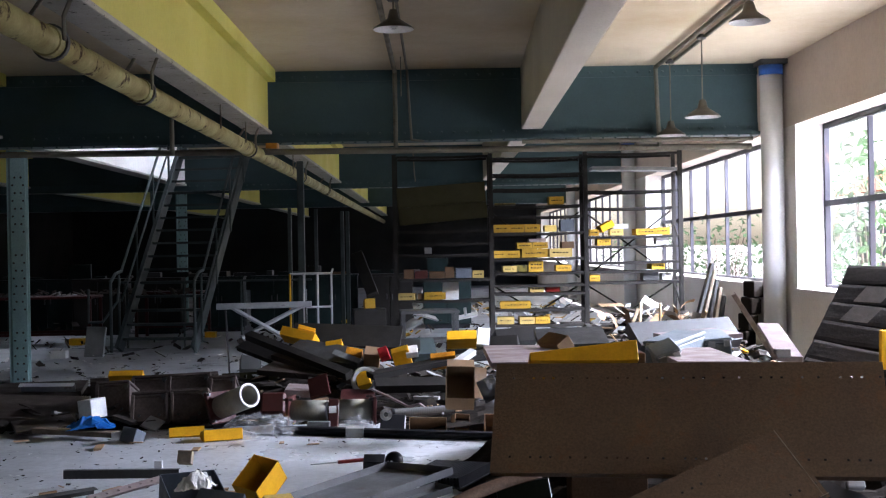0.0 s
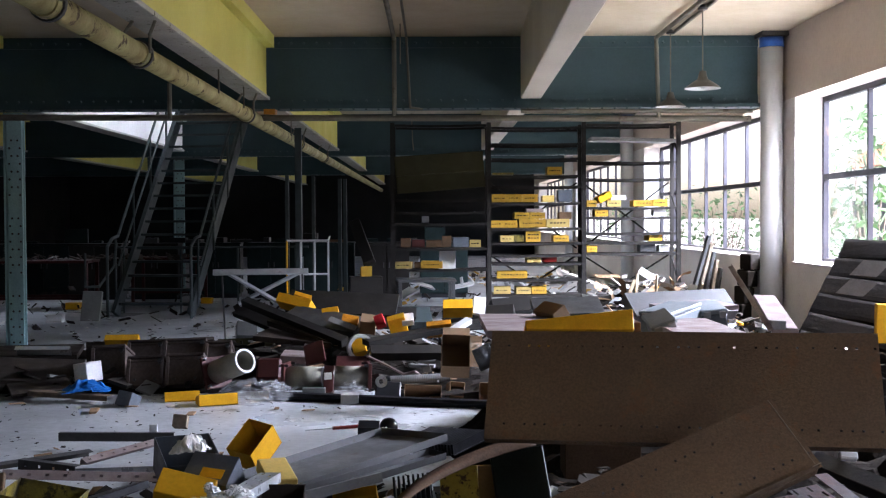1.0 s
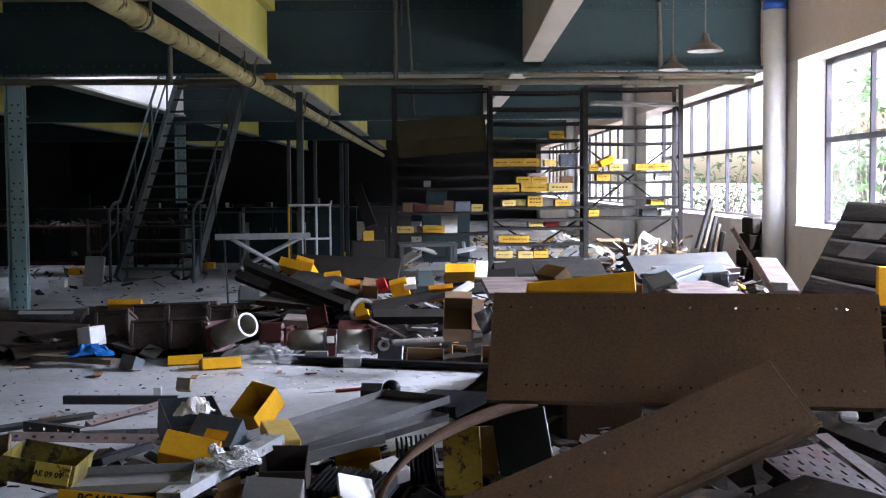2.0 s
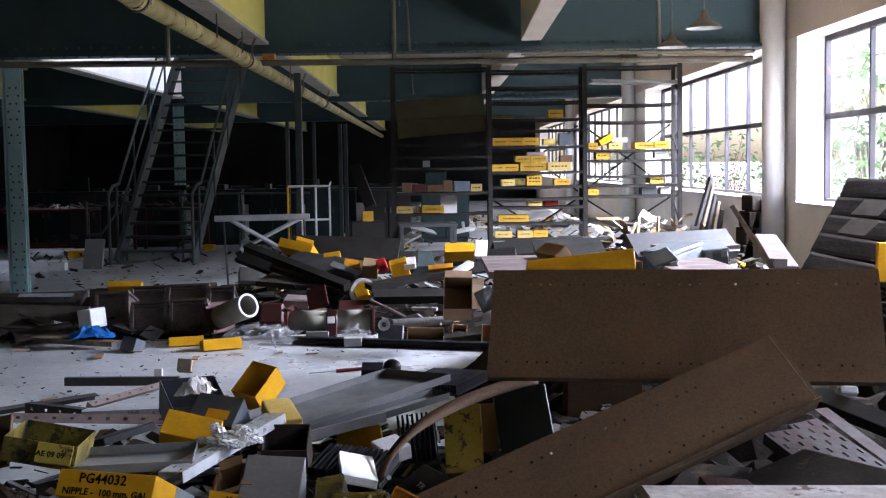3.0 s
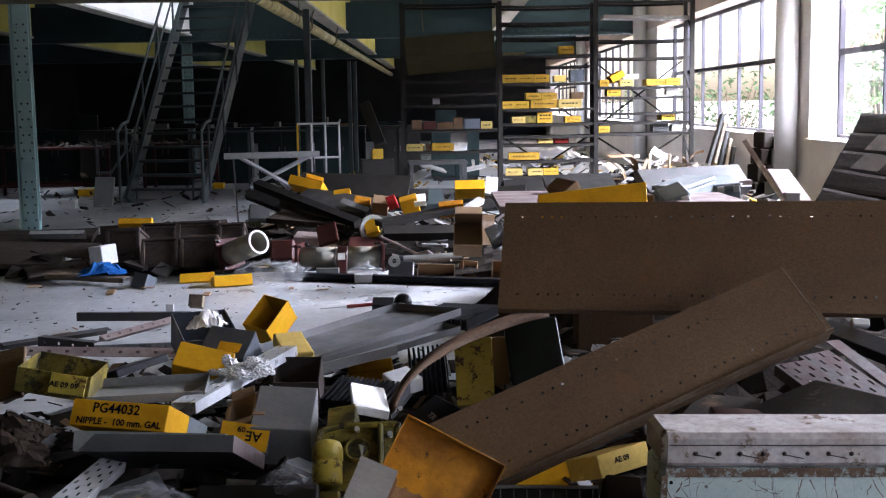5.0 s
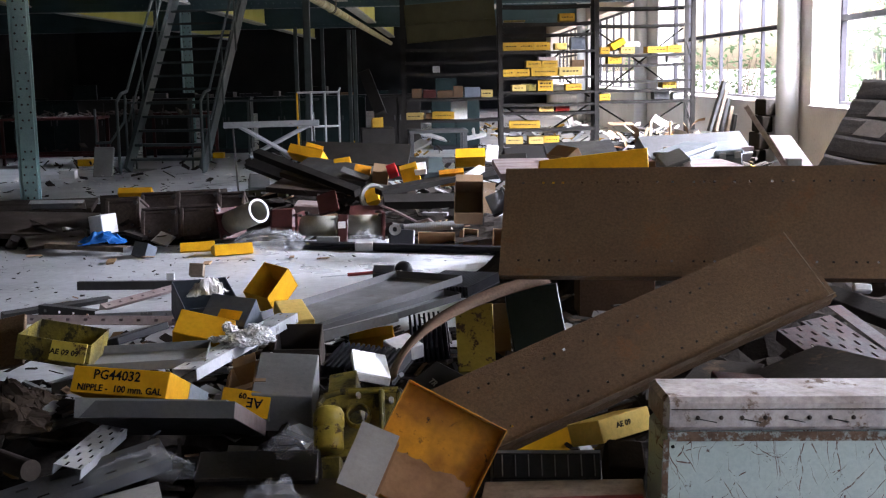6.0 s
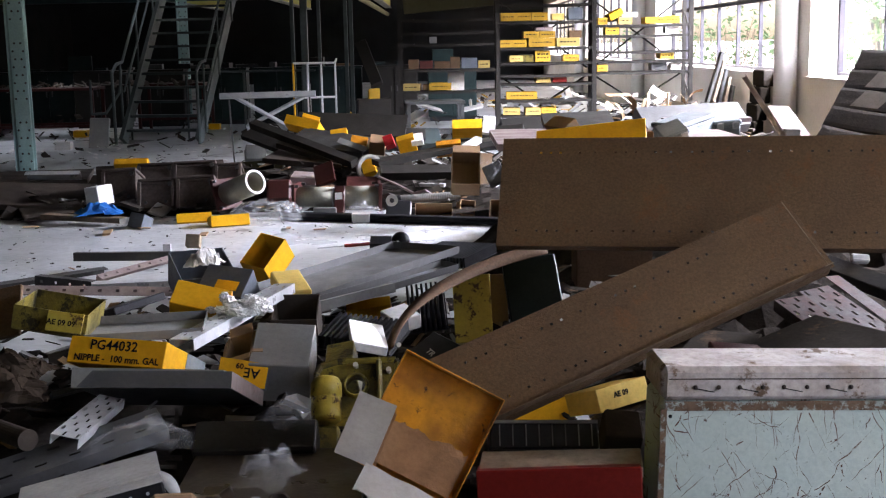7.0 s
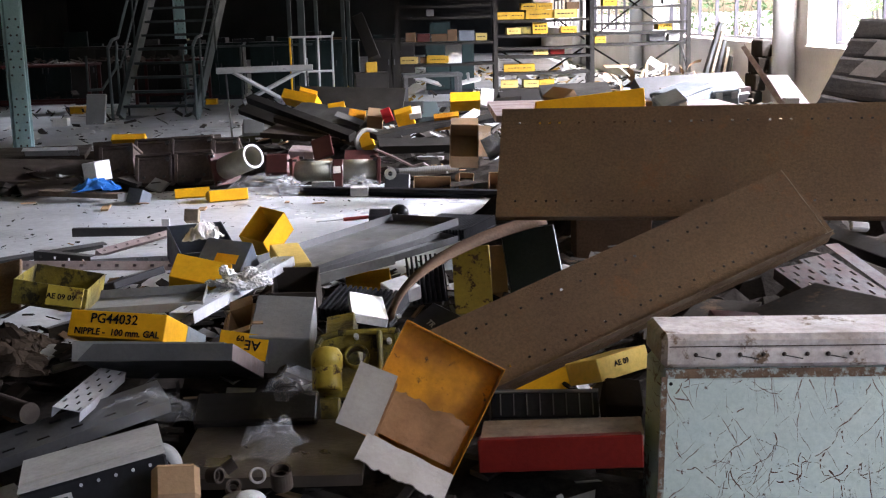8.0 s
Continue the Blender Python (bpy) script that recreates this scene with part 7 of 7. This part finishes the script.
def near_height(x, y):
    """The foreground heap: low on the open side, higher towards the windows."""
    if x > 0.42 and y < 3.1:
        return None
    left = max(bump_at(x, y, -0.9, 3.9, 1.3, 1.5, 0.24), bump_at(x, y, -0.2, 4.9, 1.0, 1.2, 0.12), bump_at(x, y, -0.6, 5.0, 0.8, 0.9, 0.08))
    right = max(bump_at(x, y, 1.5, 4.6, 1.5, 1.9, 0.4), bump_at(x, y, 1.9, 7.4, 1.8, 2.6, 0.62), bump_at(x, y, 1.05, 6.8, 0.62, 1.2, 0.5), bump_at(x, y, 0.2, 3.5, 0.6, 0.8, 0.1))
    return max(left, right, 0.02)


def mid_height(x, y):
    h = max(bump_at(x, y, -0.9, 11.6, 1.7, 1.7, 0.28), bump_at(x, y, 0.6, 11.2, 1.4, 2.2, 0.26), bump_at(x, y, 2.7, 15.2, 1.2, 1.2, 0.6), bump_at(x, y, 2.2, 11.5, 1.6, 3.0, 0.55), bump_at(x, y, -2.6, 10.6, 2.2, 0.9, 0.12))
    return h if h > 0.01 else None


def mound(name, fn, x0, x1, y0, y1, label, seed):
    """The packed litter under the loose pieces; its near-black colour stands for shade in the gaps."""
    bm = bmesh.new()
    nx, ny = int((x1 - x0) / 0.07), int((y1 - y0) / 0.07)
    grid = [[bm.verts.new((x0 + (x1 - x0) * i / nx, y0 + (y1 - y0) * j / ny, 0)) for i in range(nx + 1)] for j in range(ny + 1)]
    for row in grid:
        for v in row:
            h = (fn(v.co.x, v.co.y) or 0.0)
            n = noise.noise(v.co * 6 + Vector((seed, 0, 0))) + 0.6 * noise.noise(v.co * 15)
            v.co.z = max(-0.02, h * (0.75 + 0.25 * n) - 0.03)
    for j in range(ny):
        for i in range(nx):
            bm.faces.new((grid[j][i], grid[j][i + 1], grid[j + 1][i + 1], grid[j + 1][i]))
    ob = part(name, bm, M_HEAPSHADE)
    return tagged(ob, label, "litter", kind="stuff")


mound("litter_mound", near_height, -2.6, 3.7, 1.9, 10.2, "packed litter under the heap, coloured near black as shade in the gaps", 1)
mound("litter_mound", lambda x, y: mid_height(x, y) or 0.0, -4.6, 3.7, 9.4, 16.4, "packed litter under the middle heap, coloured near black as shade in the gaps", 2)
NEAR = (-2.5, 3.5, 2.1, 6.2)
litter("metal_scrap", 70, 31, (0.6, 3.5, 2.1, 6.2), near_height, (0.03, 0.09), M_RUBBLE, "dark steel scrap under the trays")
litter("metal_scrap", 600, 1, (-2.5, 0.8, 2.1, 6.2), near_height, (0.05, 0.2), M_RUBBLE, "dark steel scrap strewn over the heap")
litter("metal_scrap", 100, 2, (-2.5, 0.8, 2.1, 6.2), near_height, (0.05, 0.22), M_GREYPAINT, "grey sheet-metal scrap strewn over the heap")
litter("card_scrap", 70, 3, (-2.5, 0.8, 2.1, 6.2), near_height, (0.04, 0.16), M_CARD, "brown cardboard scrap strewn over the heap")
litter("metal_scrap", 40, 4, (-2.5, 0.5, 2.1, 6.2), near_height, (0.03, 0.12), M_SILVER, "bright metal scrap strewn over the heap")
litter("paint_scrap", 40, 5, NEAR, near_height, (0.05, 0.14), M_OLIVE, "dull yellow bin fragments in the heap")
litter("metal_scrap", 420, 6, (0.55, 3.6, 7.0, 10.0), near_height, (0.06, 0.3), M_RUBBLE, "dark steel scrap behind the panels")
litter("card_scrap", 90, 7, (0.55, 3.6, 7.3, 10.0), near_height, (0.06, 0.25), M_PINKSTEEL, "pale scrap behind the panels")
MID = (-4.5, 3.6, 9.5, 16.2)
litter("metal_scrap", 550, 8, MID, mid_height, (0.06, 0.3), M_RUBBLE, "dark steel scrap over the middle heap")
litter("metal_scrap", 150, 9, MID, mid_height, (0.05, 0.25), M_GREYPAINT, "grey sheet scrap over the middle heap")
litter("card_scrap", 110, 10, MID, mid_height, (0.05, 0.22), M_CARD, "brown card scrap over the middle heap")
litter("paper_scrap", 70, 11, MID, mid_height, (0.04, 0.14), M_PAPER, "white paper scrap over the middle heap")
litter("paint_scrap", 14, 12, MID, mid_height, (0.1, 0.24), M_YELLOW, "yellow bin fragments over the middle heap")
FAR = (-9.0, 3.4, 15.5, 30.0)
flat_floor = lambda x, y: 0.01
litter("metal_scrap", 700, 13, FAR, lambda x, y: 0.3 * abs(noise.noise(Vector((x, y, 3)))), (0.03, 0.2), M_RUBBLE, "dark scrap over the far floor", 0.5, 0.08)
litter("paper_scrap", 60, 14, FAR, flat_floor, (0.03, 0.14), M_PAPER, "white paper scrap over the far floor", 0.3)
litter("paint_scrap", 60, 15, (-2.0, 3.4, 16.0, 28.0), lambda x, y: 0.15, (0.1, 0.3), M_RACKYELLOW, "yellow bins scattered far off", 0.4, 0.1)
litter("metal_scrap", 24, 16, (-0.8, 3.4, 16.8, 30.0), lambda x, y: 0.2, (0.1, 0.5), M_SILVER, "pale metal scrap scattered behind the rack", 0.6, 0.2)
litter("dust_crumbs", 500, 17, (-4.5, 0.6, 6.4, 10.0), flat_floor, (0.008, 0.035), M_RUBBLE, "small dark crumbs on the open floor", 0.2, 0.0)
litter("dust_crumbs", 160, 18, (-4.5, 0.6, 6.4, 10.0), flat_floor, (0.008, 0.03), M_PAPER, "small pale crumbs on the open floor", 0.2, 0.0)
litter("paper_scrap", 34, 19, (-4.5, 0.4, 6.6, 9.6), flat_floor, (0.06, 0.16), M_CARD, "torn card lying on the open floor", 0.05, 0.0)
litter("paper_scrap", 220, 20, (-6.5, -2.0, 11.0, 17.0), flat_floor, (0.015, 0.07), M_PAPER, "white specks of litter on the floor", 0.3, 0.0)
litter("metal_scrap", 260, 21, (-6.5, -1.5, 10.8, 16.5), flat_floor, (0.015, 0.11), M_RUBBLE, "dark scrap on the floor before the stair", 0.2, 0.0)
litter("bench_parts", 60, 22, (-7.2, -5.6, 19.0, 19.6), lambda x, y: 0.8, (0.04, 0.2), M_GREYPAINT, "small metal parts on the workbench", 0.4, 0.0)
litter("bench_parts", 90, 23, (-7.2, -4.1, 19.0, 21.0), lambda x, y: 0.82, (0.04, 0.22), M_BROWNMETAL, "small dark parts on the workbenches", 0.4, 0.0)

# ---- outside: shrubs and a far roof ----
def shrub(x, y, r, h, seed, n):
    t = thing("shrub", pose(x, y, -0.3), "leafy green shrub in the yard outside the windows", "shrub", "shrubs outside")
    rr = random.Random(seed)
    bm = bmesh.new()
    for k in range(9):
        a = rr.uniform(0, 6.28)
        rod(bm, (0, 0, 0), (r * 0.6 * math.cos(a), r * 0.6 * math.sin(a), h * rr.uniform(0.6, 1.0)), 0.02, 5, 0.006)
    part("stems", bm, M_BARK, t)
    verts, faces = [], []
    for k in range(n):
        a, q = rr.uniform(0, 6.28), math.sqrt(rr.random())
        z = h * rr.uniform(0.12, 1.05)
        c = Vector((r * q * math.cos(a), r * q * math.sin(a), z))
        m = Matrix.Translation(c) @ Euler((rr.uniform(-1.2, 1.2), rr.uniform(-1.2, 1.2), rr.uniform(0, 6.28))).to_matrix().to_4x4()
        L, wd = rr.uniform(0.1, 0.26), rr.uniform(0.02, 0.05)
        b = len(verts)
        verts += [m @ Vector(p) for p in ((0, 0, 0), (wd, L * 0.4, 0.01), (0, L, -0.02), (-wd, L * 0.4, 0.01))]
        faces.append((b, b + 1, b + 2, b + 3))
    me = bpy.data.meshes.new("leaves")
    me.from_pydata(verts, [], faces)
    me.materials.append(M_LEAF)
    o = new("leaves", me)
    o.parent = t
    return t


for k in range(12):
    shrub(6.8 + 1.5 * ((k * 7) % 3) / 2, 21.5 + 2.3 * k, 1.0, 1.8 + 0.6 * ((k * 5) % 4) / 3, k, 150)
shrub(5.5, 14.9, 0.4, 3.0, 50, 420)
shrub(5.6, 16.2, 0.4, 1.4, 51, 200)
def far_house():
    h = thing("house", pose(16, 34, -0.3), "pale far house with a red tiled roof", "house")
    part("wall", block(-3, 3, -4, 4, 0, 3.2), M_WHITEWALL, h)
    bm = bmesh.new()
    a = [bm.verts.new(p) for p in ((-3.4, -4.3, 3.2), (3.4, -4.3, 3.2), (0, -4.3, 4.8), (-3.4, 4.3, 3.2), (3.4, 4.3, 3.2), (0, 4.3, 4.8))]
    for f in ((0, 1, 2), (3, 5, 4), (0, 2, 5, 3), (1, 4, 5, 2), (0, 3, 4, 1)):
        bm.faces.new([a[i] for i in f])
    part("roof", bm, M_BRICK, h)
    for y in (-2, 0, 2):
        w = part("window", block(-3.04, -3.0, y - 0.5, y + 0.5, 1.0, 2.2), M_STEEL, h)
        part("sill", block(-3.1, -3.0, y - 0.55, y + 0.55, 0.92, 0.99), M_WHITEWALL, w)
    return h


far_house()
